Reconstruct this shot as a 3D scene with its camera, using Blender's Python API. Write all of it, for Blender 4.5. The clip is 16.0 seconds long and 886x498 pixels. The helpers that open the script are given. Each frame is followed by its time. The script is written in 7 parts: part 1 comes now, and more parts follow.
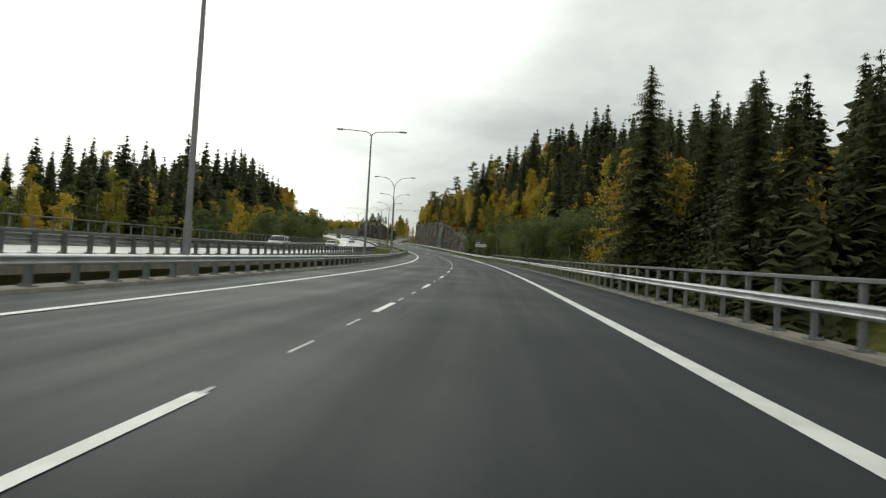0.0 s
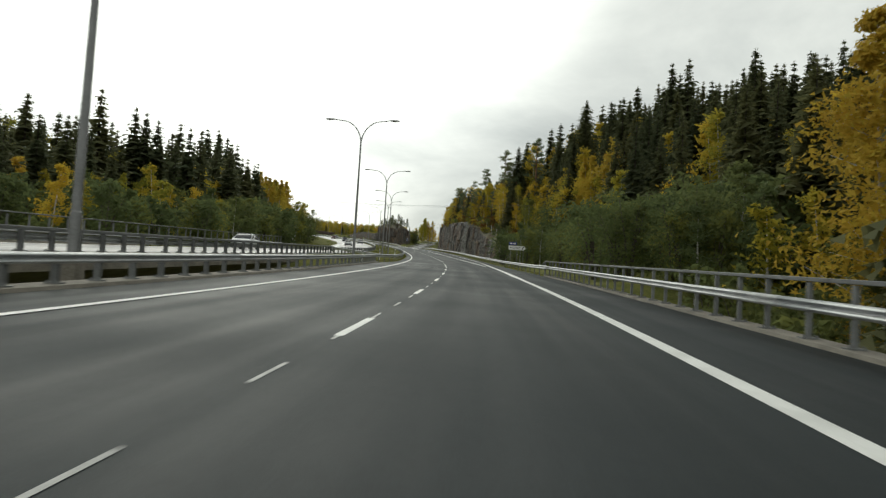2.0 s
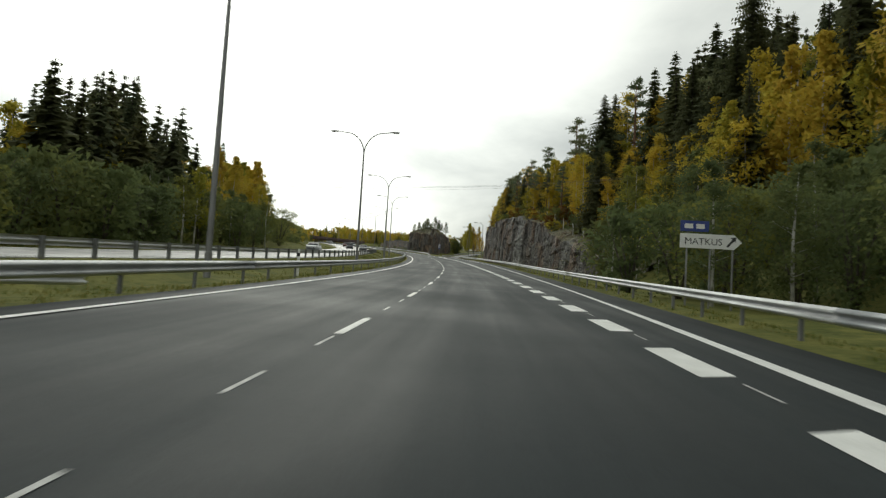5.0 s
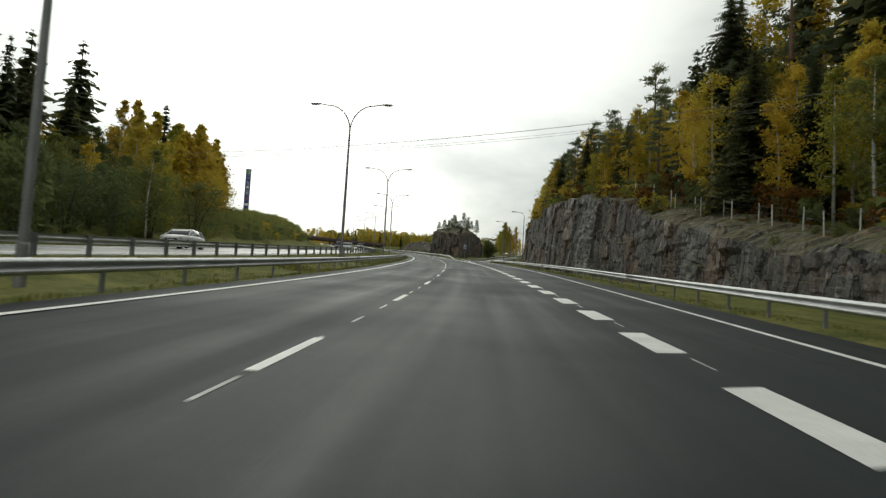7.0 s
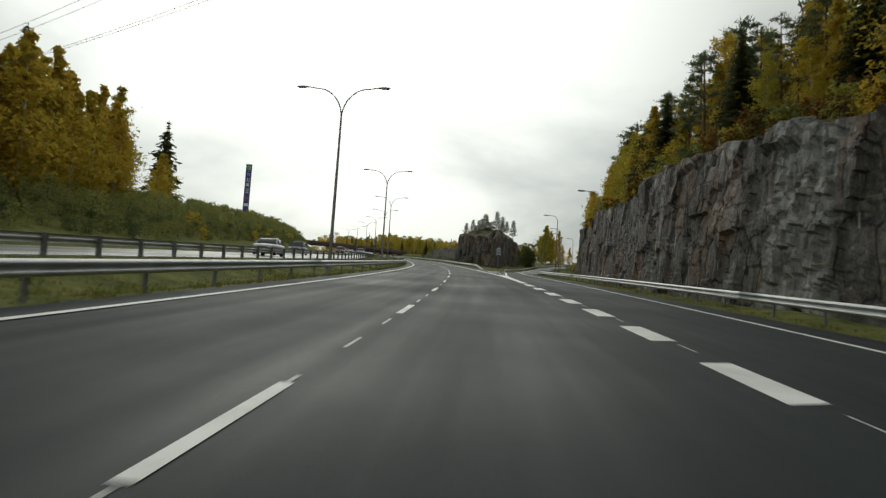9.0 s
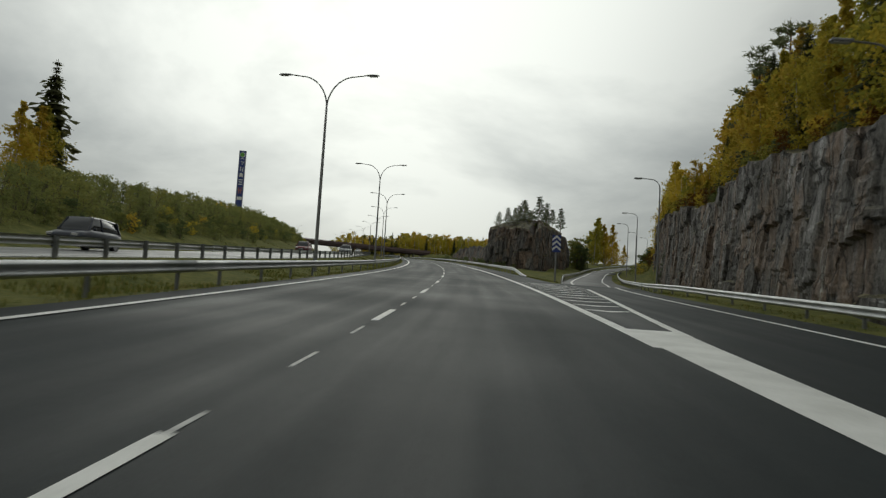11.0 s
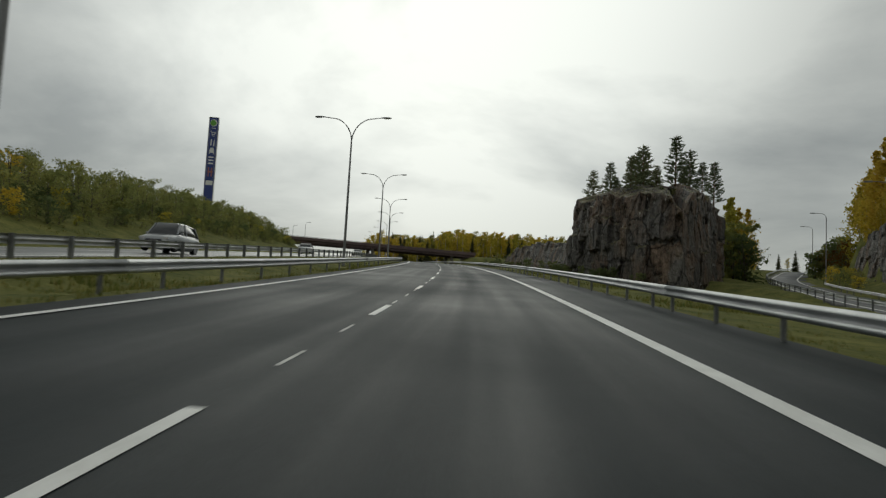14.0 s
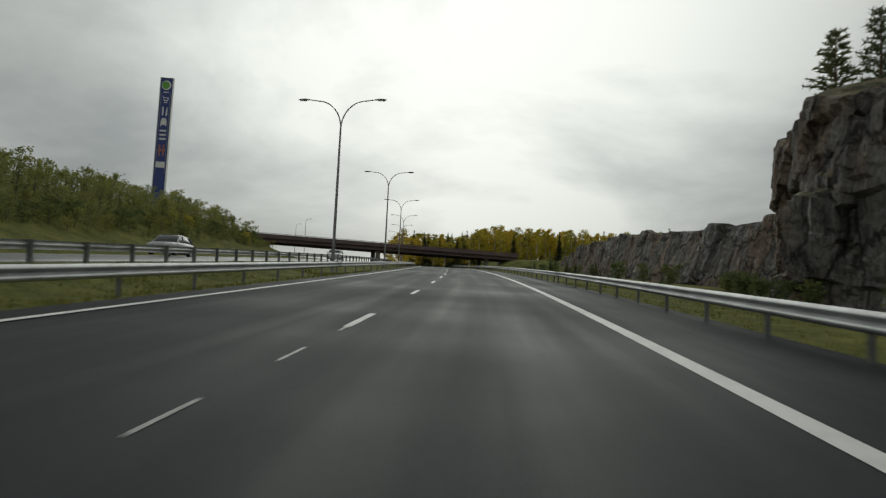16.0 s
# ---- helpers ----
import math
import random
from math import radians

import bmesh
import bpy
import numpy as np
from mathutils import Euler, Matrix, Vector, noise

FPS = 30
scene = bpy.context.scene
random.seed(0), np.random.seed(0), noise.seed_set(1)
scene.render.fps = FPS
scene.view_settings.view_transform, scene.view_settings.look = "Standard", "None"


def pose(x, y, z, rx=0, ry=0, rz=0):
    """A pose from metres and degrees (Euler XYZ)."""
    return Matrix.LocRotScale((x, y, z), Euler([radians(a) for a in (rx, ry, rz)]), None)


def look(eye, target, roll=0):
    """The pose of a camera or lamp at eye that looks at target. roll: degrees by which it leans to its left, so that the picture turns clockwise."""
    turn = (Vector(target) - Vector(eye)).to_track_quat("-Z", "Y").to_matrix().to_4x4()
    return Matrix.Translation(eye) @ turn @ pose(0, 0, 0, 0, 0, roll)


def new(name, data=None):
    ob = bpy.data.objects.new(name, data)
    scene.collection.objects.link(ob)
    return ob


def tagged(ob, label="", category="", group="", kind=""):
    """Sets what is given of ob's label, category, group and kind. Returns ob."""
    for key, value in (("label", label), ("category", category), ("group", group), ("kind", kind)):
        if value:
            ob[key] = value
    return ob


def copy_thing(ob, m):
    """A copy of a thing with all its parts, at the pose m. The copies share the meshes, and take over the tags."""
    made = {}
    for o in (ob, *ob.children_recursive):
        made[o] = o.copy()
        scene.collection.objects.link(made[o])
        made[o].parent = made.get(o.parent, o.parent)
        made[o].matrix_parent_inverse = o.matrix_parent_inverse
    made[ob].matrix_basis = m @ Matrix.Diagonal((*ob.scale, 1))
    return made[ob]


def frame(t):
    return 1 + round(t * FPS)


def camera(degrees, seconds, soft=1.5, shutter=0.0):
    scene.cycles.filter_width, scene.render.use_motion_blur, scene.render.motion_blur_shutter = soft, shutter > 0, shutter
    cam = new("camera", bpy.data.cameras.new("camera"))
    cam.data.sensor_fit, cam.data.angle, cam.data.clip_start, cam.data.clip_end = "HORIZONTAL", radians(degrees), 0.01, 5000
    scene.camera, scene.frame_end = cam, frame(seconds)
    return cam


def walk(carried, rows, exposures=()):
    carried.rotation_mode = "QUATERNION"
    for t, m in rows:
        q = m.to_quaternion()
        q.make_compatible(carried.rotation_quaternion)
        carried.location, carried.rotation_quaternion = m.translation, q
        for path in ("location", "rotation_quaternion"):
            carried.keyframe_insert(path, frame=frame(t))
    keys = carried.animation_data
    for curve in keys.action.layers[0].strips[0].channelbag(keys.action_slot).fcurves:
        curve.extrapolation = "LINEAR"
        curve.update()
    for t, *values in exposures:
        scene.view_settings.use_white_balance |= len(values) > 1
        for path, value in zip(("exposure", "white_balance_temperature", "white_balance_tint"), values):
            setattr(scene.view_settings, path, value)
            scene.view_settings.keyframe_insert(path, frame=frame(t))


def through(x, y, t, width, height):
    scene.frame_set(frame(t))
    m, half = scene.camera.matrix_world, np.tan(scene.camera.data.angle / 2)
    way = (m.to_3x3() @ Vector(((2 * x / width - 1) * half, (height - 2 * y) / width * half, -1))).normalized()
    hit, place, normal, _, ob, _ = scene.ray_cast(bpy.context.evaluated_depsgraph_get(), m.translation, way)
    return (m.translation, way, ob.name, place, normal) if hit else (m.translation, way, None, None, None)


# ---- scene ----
EXPOSURES = [(0, 0.16, 6700, 1.0), (3.5, 0.13, 6700, 1.0), (6, 0.02, 6700, 1.0), (9, -0.26, 6650, 1.0), (11.5, -0.64, 6600, 2.0), (16, -0.66, 6600, 2.0)]

cam = camera(65.94, 16.0, soft=1.3, shutter=0.15)
PATH = [
    (0, (2.087, -3.200, 0.991), (1.362, 6.763, 1.443), 3.15),
    (0.5, (2.075, 9.158, 1.415), (1.228, 19.111, 1.877), 3.24),
    (1, (1.728, 24.222, 1.965), (0.762, 34.161, 2.490), 3.36),
    (1.5, (1.360, 35.626, 2.404), (0.297, 45.554, 2.956), 3.67),
    (2, (0.743, 51.733, 3.057), (-0.469, 61.645, 3.589), 3.47),
    (2.5, (0.063, 64.158, 3.587), (-1.260, 74.056, 4.119), 3.53),
    (3, (-0.993, 78.757, 4.235), (-2.443, 88.632, 4.844), 3.57),
    (3.5, (-2.051, 91.062, 4.795), (-3.616, 100.918, 5.436), 3.62),
    (4, (-3.487, 104.854, 5.439), (-5.198, 114.686, 6.088), 3.55),
    (4.5, (-5.129, 118.622, 6.098), (-6.974, 128.428, 6.756), 3.48),
    (5, (-6.960, 132.363, 6.773), (-8.930, 142.144, 7.439), 3.41),
    (5.5, (-8.967, 146.077, 7.462), (-11.051, 155.834, 8.137), 3.34),
    (6, (-11.135, 159.766, 8.172), (-13.326, 169.498, 8.864), 3.27),
    (6.5, (-13.115, 171.796, 8.823), (-15.428, 181.500, 9.520), 3.20),
    (7, (-15.666, 186.204, 9.640), (-18.141, 195.867, 10.347), 3.38),
    (7.5, (-17.907, 197.794, 10.327), (-20.513, 207.420, 11.067), 3.59),
    (8, (-21.079, 212.659, 11.250), (-23.824, 222.240, 12.066), 3.65),
    (8.5, (-23.766, 224.637, 12.025), (-26.633, 234.183, 12.832), 3.60),
    (9, (-27.302, 238.968, 12.991), (-30.256, 248.487, 13.801), 3.79),
    (9.5, (-30.364, 251.754, 13.857), (-33.433, 261.237, 14.665), 3.70),
    (10, (-33.602, 264.550, 14.722), (-36.791, 273.994, 15.528), 3.62),
    (10.5, (-37.008, 277.304, 15.586), (-40.322, 286.705, 16.390), 3.53),
    (11, (-40.606, 290.058, 16.451), (-44.048, 299.413, 17.253), 3.44),
    (11.5, (-44.419, 302.856, 17.320), (-47.993, 312.161, 18.120), 3.35),
    (12, (-48.654, 316.367, 18.239), (-52.379, 325.611, 19.058), 3.20),
    (12.5, (-52.614, 328.175, 19.054), (-56.448, 337.371, 19.910), 3.13),
    (13, (-57.477, 341.784, 20.019), (-61.428, 350.935, 20.823), 3.01),
    (13.5, (-61.654, 353.232, 20.847), (-65.717, 362.330, 21.695), 3.06),
    (14, (-66.837, 366.770, 21.851), (-71.033, 375.809, 22.677), 3.10),
    (14.5, (-71.428, 378.175, 22.718), (-75.730, 387.160, 23.590), 3.20),
    (15, (-76.865, 391.508, 23.751), (-81.324, 400.417, 24.618), 3.04),
    (15.5, (-81.502, 402.287, 24.604), (-86.086, 411.134, 25.451), 2.86),
    (16, (-87.428, 415.630, 25.651), (-92.144, 424.408, 26.497), 2.63),
]
walk(cam, [(t, look(eye, target, roll)) for t, eye, target, roll in PATH], EXPOSURES)

# ---- sky and light: a closed, bright cloud cover ----
SUN_ELEV, SUN_TURN = 30.0, 28.0  # degrees; the sun stands behind the clouds ahead, a little to the left
world = bpy.data.worlds.new("world")
scene.world = world
world.use_nodes = True
wn, wl = world.node_tree.nodes, world.node_tree.links
wn.clear()


def wnode(kind, **kw):
    n = wn.new(kind)
    for k, v in kw.items():
        n.inputs[k].default_value = v
    return n


w_out = wn.new("ShaderNodeOutputWorld")
w_tc = wn.new("ShaderNodeTexCoord")
w_sky = wn.new("ShaderNodeTexSky")
w_sky.sky_type, w_sky.sun_disc = "NISHITA", False
w_sky.sun_elevation, w_sky.sun_rotation = radians(SUN_ELEV), radians(-SUN_TURN)
sun_way = Vector((-math.sin(radians(SUN_TURN)) * math.cos(radians(SUN_ELEV)), math.cos(radians(SUN_TURN)) * math.cos(radians(SUN_ELEV)), math.sin(radians(SUN_ELEV))))
# clouds lie on a level sheet: the way's x and y over its height
w_sep = wn.new("ShaderNodeSeparateXYZ")
wl.new(w_tc.outputs["Generated"], w_sep.inputs[0])
w_h = wn.new("ShaderNodeMath")
w_h.operation = "MAXIMUM"
w_h.inputs[1].default_value = 0.0
wl.new(w_sep.outputs["Z"], w_h.inputs[0])
w_h2 = wn.new("ShaderNodeMath")
w_h2.operation = "ADD"
w_h2.inputs[1].default_value = 0.33
wl.new(w_h.outputs[0], w_h2.inputs[0])
w_div = wn.new("ShaderNodeVectorMath")
w_div.operation = "DIVIDE"
w_cmb = wn.new("ShaderNodeCombineXYZ")
for k in range(3):
    wl.new(w_h2.outputs[0], w_cmb.inputs[k])
wl.new(w_tc.outputs["Generated"], w_div.inputs[0])
wl.new(w_cmb.outputs[0], w_div.inputs[1])
w_n1 = wnode("ShaderNodeTexNoise", Scale=1.25, Detail=9.0, Roughness=0.56, Distortion=0.35)
wl.new(w_div.outputs[0], w_n1.inputs["Vector"])
w_ramp = wn.new("ShaderNodeValToRGB")
w_ramp.color_ramp.elements[0].position, w_ramp.color_ramp.elements[0].color = 0.34, (0.52, 0.535, 0.55, 1)
w_ramp.color_ramp.elements[1].position, w_ramp.color_ramp.elements[1].color = 0.64, (0.98, 0.98, 0.97, 1)
w_thin = wn.new("ShaderNodeMath")
w_thin.operation = "ADD"
wl.new(w_n1.outputs["Fac"], w_thin.inputs[0])
wl.new(w_thin.outputs[0], w_ramp.inputs[0])
# the cloud is thinner and brighter round the sun
w_dot = wn.new("ShaderNodeVectorMath")
w_dot.operation = "DOT_PRODUCT"
w_dot.inputs[1].default_value = sun_way
wl.new(w_tc.outputs["Generated"], w_dot.inputs[0])
w_glow = wn.new("ShaderNodeMapRange")
w_glow.interpolation_type = "SMOOTHSTEP"
w_glow.inputs["From Min"].default_value, w_glow.inputs["From Max"].default_value = 0.82, 1.0
w_glow.inputs["To Min"].default_value, w_glow.inputs["To Max"].default_value = 0.85, 1.66
wl.new(w_dot.outputs["Value"], w_glow.inputs["Value"])
w_lift = wn.new("ShaderNodeMapRange")
w_lift.interpolation_type = "SMOOTHSTEP"
w_lift.inputs["From Min"].default_value, w_lift.inputs["From Max"].default_value = 0.86, 1.0
w_lift.inputs["To Min"].default_value, w_lift.inputs["To Max"].default_value = -0.02, 0.12
wl.new(w_dot.outputs["Value"], w_lift.inputs["Value"])
wl.new(w_lift.outputs[0], w_thin.inputs[1])
w_mul = wn.new("ShaderNodeVectorMath")
w_mul.operation = "SCALE"
wl.new(w_ramp.outputs["Color"], w_mul.inputs[0])
wl.new(w_glow.outputs[0], w_mul.inputs["Scale"])
w_mix = wn.new("ShaderNodeMixRGB")
w_mix.inputs["Fac"].default_value = 0.93
w_skyb = wn.new("ShaderNodeVectorMath")
w_skyb.operation = "SCALE"
w_skyb.inputs["Scale"].default_value = 0.1
wl.new(w_sky.outputs[0], w_skyb.inputs[0])
wl.new(w_skyb.outputs[0], w_mix.inputs[1])
wl.new(w_mul.outputs[0], w_mix.inputs[2])
w_bg = wn.new("ShaderNodeBackground")
w_bg.inputs["Strength"].default_value = 1.0
wl.new(w_mix.outputs[0], w_bg.inputs["Color"])
wl.new(w_bg.outputs[0], w_out.inputs["Surface"])

sun = new("sun", bpy.data.lights.new("sun", "SUN"))
sun.data.energy, sun.data.angle, sun.data.color = 0.5, radians(40), (1.0, 0.97, 0.92)
sun.matrix_world = look(sun_way * 400, (0, 0, 0))

# ---- materials ----


def mat(name, dark, light, rough=0.8, metal=0.0, scale=4.0, fine=40.0, bump=0.3, mid=0.5, vary=0.0, space="Object", spec=0.5, island=False, dist=0.02):
    """A two-scale surface: broad patches from dark to light, fine grain, relief; vary: spread of brightness between objects."""
    m = bpy.data.materials.new(name)
    m.use_nodes = True
    n, l = m.node_tree.nodes, m.node_tree.links
    b = n["Principled BSDF"]
    b.inputs["Roughness"].default_value, b.inputs["Metallic"].default_value = rough, metal
    b.inputs["Specular IOR Level"].default_value = spec
    tc = n.new("ShaderNodeTexCoord")
    n1, n2 = n.new("ShaderNodeTexNoise"), n.new("ShaderNodeTexNoise")
    n1.inputs["Scale"].default_value, n1.inputs["Detail"].default_value = scale, 5
    n2.inputs["Scale"].default_value, n2.inputs["Detail"].default_value = fine, 4
    l.new(tc.outputs[space], n1.inputs["Vector"])
    l.new(tc.outputs[space], n2.inputs["Vector"])
    mx = n.new("ShaderNodeMath")
    mx.operation = "MULTIPLY_ADD"
    mx.inputs[1].default_value = 0.4
    l.new(n2.outputs["Fac"], mx.inputs[0])
    sc = n.new("ShaderNodeMath")
    sc.operation = "MULTIPLY"
    sc.inputs[1].default_value = 0.6
    l.new(n1.outputs["Fac"], sc.inputs[0])
    l.new(sc.outputs[0], mx.inputs[2])
    ramp = n.new("ShaderNodeValToRGB")
    ramp.color_ramp.elements[0].position, ramp.color_ramp.elements[0].color = mid - 0.18, (*dark, 1)
    ramp.color_ramp.elements[1].position, ramp.color_ramp.elements[1].color = mid + 0.18, (*light, 1)
    l.new(mx.outputs[0], ramp.inputs[0])
    colour = ramp.outputs["Color"]
    if vary or island:
        info = n.new("ShaderNodeNewGeometry" if island else "ShaderNodeObjectInfo")
        mr = n.new("ShaderNodeMapRange")
        mr.inputs["To Min"].default_value, mr.inputs["To Max"].default_value = 1 - vary, 1 + vary
        l.new(info.outputs["Random Per Island" if island else "Random"], mr.inputs["Value"])
        mul = n.new("ShaderNodeVectorMath")
        mul.operation = "SCALE"
        l.new(colour, mul.inputs[0])
        l.new(mr.outputs[0], mul.inputs["Scale"])
        colour = mul.outputs[0]
    l.new(colour, b.inputs["Base Color"])
    if bump:
        bp = n.new("ShaderNodeBump")
        bp.inputs["Strength"].default_value, bp.inputs["Distance"].default_value = bump, dist
        l.new(mx.outputs[0], bp.inputs["Height"])
        l.new(bp.outputs[0], b.inputs["Normal"])
    return m


def leafmat(name, colours, rough=0.7, spread=0.3, through=0.25):
    """Leaves or needles: the hue runs between the given colours from tree to tree and, in part, from clump to clump."""
    m = bpy.data.materials.new(name)
    m.use_nodes = True
    n, l = m.node_tree.nodes, m.node_tree.links
    b = n["Principled BSDF"]
    b.inputs["Roughness"].default_value, b.inputs["Specular IOR Level"].default_value = rough, 0.06
    oi, ge = n.new("ShaderNodeObjectInfo"), n.new("ShaderNodeNewGeometry")
    tc, nz = n.new("ShaderNodeTexCoord"), n.new("ShaderNodeTexNoise")
    nz.inputs["Scale"].default_value = 0.9
    l.new(tc.outputs["Object"], nz.inputs["Vector"])
    a = n.new("ShaderNodeMath")
    a.operation = "MULTIPLY_ADD"
    a.inputs[1].default_value = spread
    l.new(ge.outputs["Random Per Island"], a.inputs[0])
    s = n.new("ShaderNodeMath")
    s.operation = "MULTIPLY"
    s.inputs[1].default_value = 1 - spread
    l.new(oi.outputs["Random"], s.inputs[0])
    l.new(s.outputs[0], a.inputs[2])
    ad = n.new("ShaderNodeMath")
    ad.operation = "MULTIPLY_ADD"
    ad.inputs[1].default_value = 0.35
    l.new(nz.outputs["Fac"], ad.inputs[0])
    l.new(a.outputs[0], ad.inputs[2])
    sb = n.new("ShaderNodeMath")
    sb.operation = "SUBTRACT"
    sb.inputs[1].default_value = 0.17
    l.new(ad.outputs[0], sb.inputs[0])
    ramp = n.new("ShaderNodeValToRGB")
    e = ramp.color_ramp.elements
    e[0].position, e[0].color = 0.0, (*colours[0], 1)
    e[1].position, e[1].color = 1.0, (*colours[-1], 1)
    for k in range(1, len(colours) - 1):
        x = e.new(k / (len(colours) - 1))
        x.color = (*colours[k], 1)
    l.new(sb.outputs[0], ramp.inputs[0])
    l.new(ramp.outputs[0], b.inputs["Base Color"])
    if through:
        tr, mix, out = n.new("ShaderNodeBsdfTranslucent"), n.new("ShaderNodeMixShader"), n["Material Output"]
        mix.inputs[0].default_value = through
        l.new(ramp.outputs[0], tr.inputs["Color"])
        l.new(b.outputs[0], mix.inputs[1])
        l.new(tr.outputs[0], mix.inputs[2])
        l.new(mix.outputs[0], out.inputs["Surface"])
    return m


def asphalt(name, dark, light, rough, gloss=0.14):
    """Damp asphalt: grain, long streaks along the traffic, smoother darker wheel tracks, patches that dry unevenly."""
    m = bpy.data.materials.new(name)
    m.use_nodes = True
    n, l = m.node_tree.nodes, m.node_tree.links
    b = n["Principled BSDF"]
    b.inputs["Specular IOR Level"].default_value = gloss
    uv = n.new("ShaderNodeUVMap")
    uv.uv_map = "road"
    tc = n.new("ShaderNodeTexCoord")

    def nz(scale, detail, vec, sx=1.0, sy=1.0):
        mp = n.new("ShaderNodeMapping")
        mp.inputs["Scale"].default_value = (sx, sy, 1)
        l.new(vec, mp.inputs["Vector"])
        t = n.new("ShaderNodeTexNoise")
        t.inputs["Scale"].default_value, t.inputs["Detail"].default_value = scale, detail
        l.new(mp.outputs[0], t.inputs["Vector"])
        return t.outputs["Fac"]

    def op(kind, a, c):
        q = n.new("ShaderNodeMath")
        q.operation = kind
        for k, v in enumerate((a, c)):
            if isinstance(v, (int, float)):
                q.inputs[k].default_value = v
            else:
                l.new(v, q.inputs[k])
        return q.outputs[0]

    streak = nz(1.0, 4, uv.outputs[0], 1.3, 0.035)
    patch = nz(0.16, 4, uv.outputs[0])
    grain = nz(55.0, 3, tc.outputs["Object"])
    coarse = nz(9.0, 4, tc.outputs["Object"])
    sep = n.new("ShaderNodeSeparateXYZ")
    l.new(uv.outputs[0], sep.inputs[0])
    # two tracks to a lane
    track = op("MULTIPLY", op("ADD", op("COSINE", op("MULTIPLY", sep.outputs["X"], 2.9), 0.0), 1.0), 0.5)
    mixv = op("ADD", op("ADD", op("MULTIPLY", streak, 0.34), op("MULTIPLY", patch, 0.22)), op("ADD", op("MULTIPLY", grain, 0.55), op("ADD", op("MULTIPLY", coarse, 0.18), op("MULTIPLY", track, 0.05))))
    ramp = n.new("ShaderNodeValToRGB")
    ramp.color_ramp.elements[0].position, ramp.color_ramp.elements[0].color = 0.44, (*dark, 1)
    ramp.color_ramp.elements[1].position, ramp.color_ramp.elements[1].color = 0.80, (*light, 1)
    l.new(mixv, ramp.inputs[0])
    l.new(ramp.outputs[0], b.inputs["Base Color"])
    mr = n.new("ShaderNodeMapRange")
    mr.inputs["From Min"].default_value, mr.inputs["From Max"].default_value = 0.35, 0.7
    mr.inputs["To Min"].default_value, mr.inputs["To Max"].default_value = rough - 0.16, rough + 0.14
    l.new(op("ADD", op("MULTIPLY", streak, 0.5), op("MULTIPLY", patch, 0.5)), mr.inputs["Value"])
    l.new(mr.outputs[0], b.inputs["Roughness"])
    bp = n.new("ShaderNodeBump")
    bp.inputs["Strength"].default_value, bp.inputs["Distance"].default_value = 0.5, 0.006
    l.new(op("ADD", grain, op("MULTIPLY", coarse, 0.5)), bp.inputs["Height"])
    l.new(bp.outputs[0], b.inputs["Normal"])
    return m


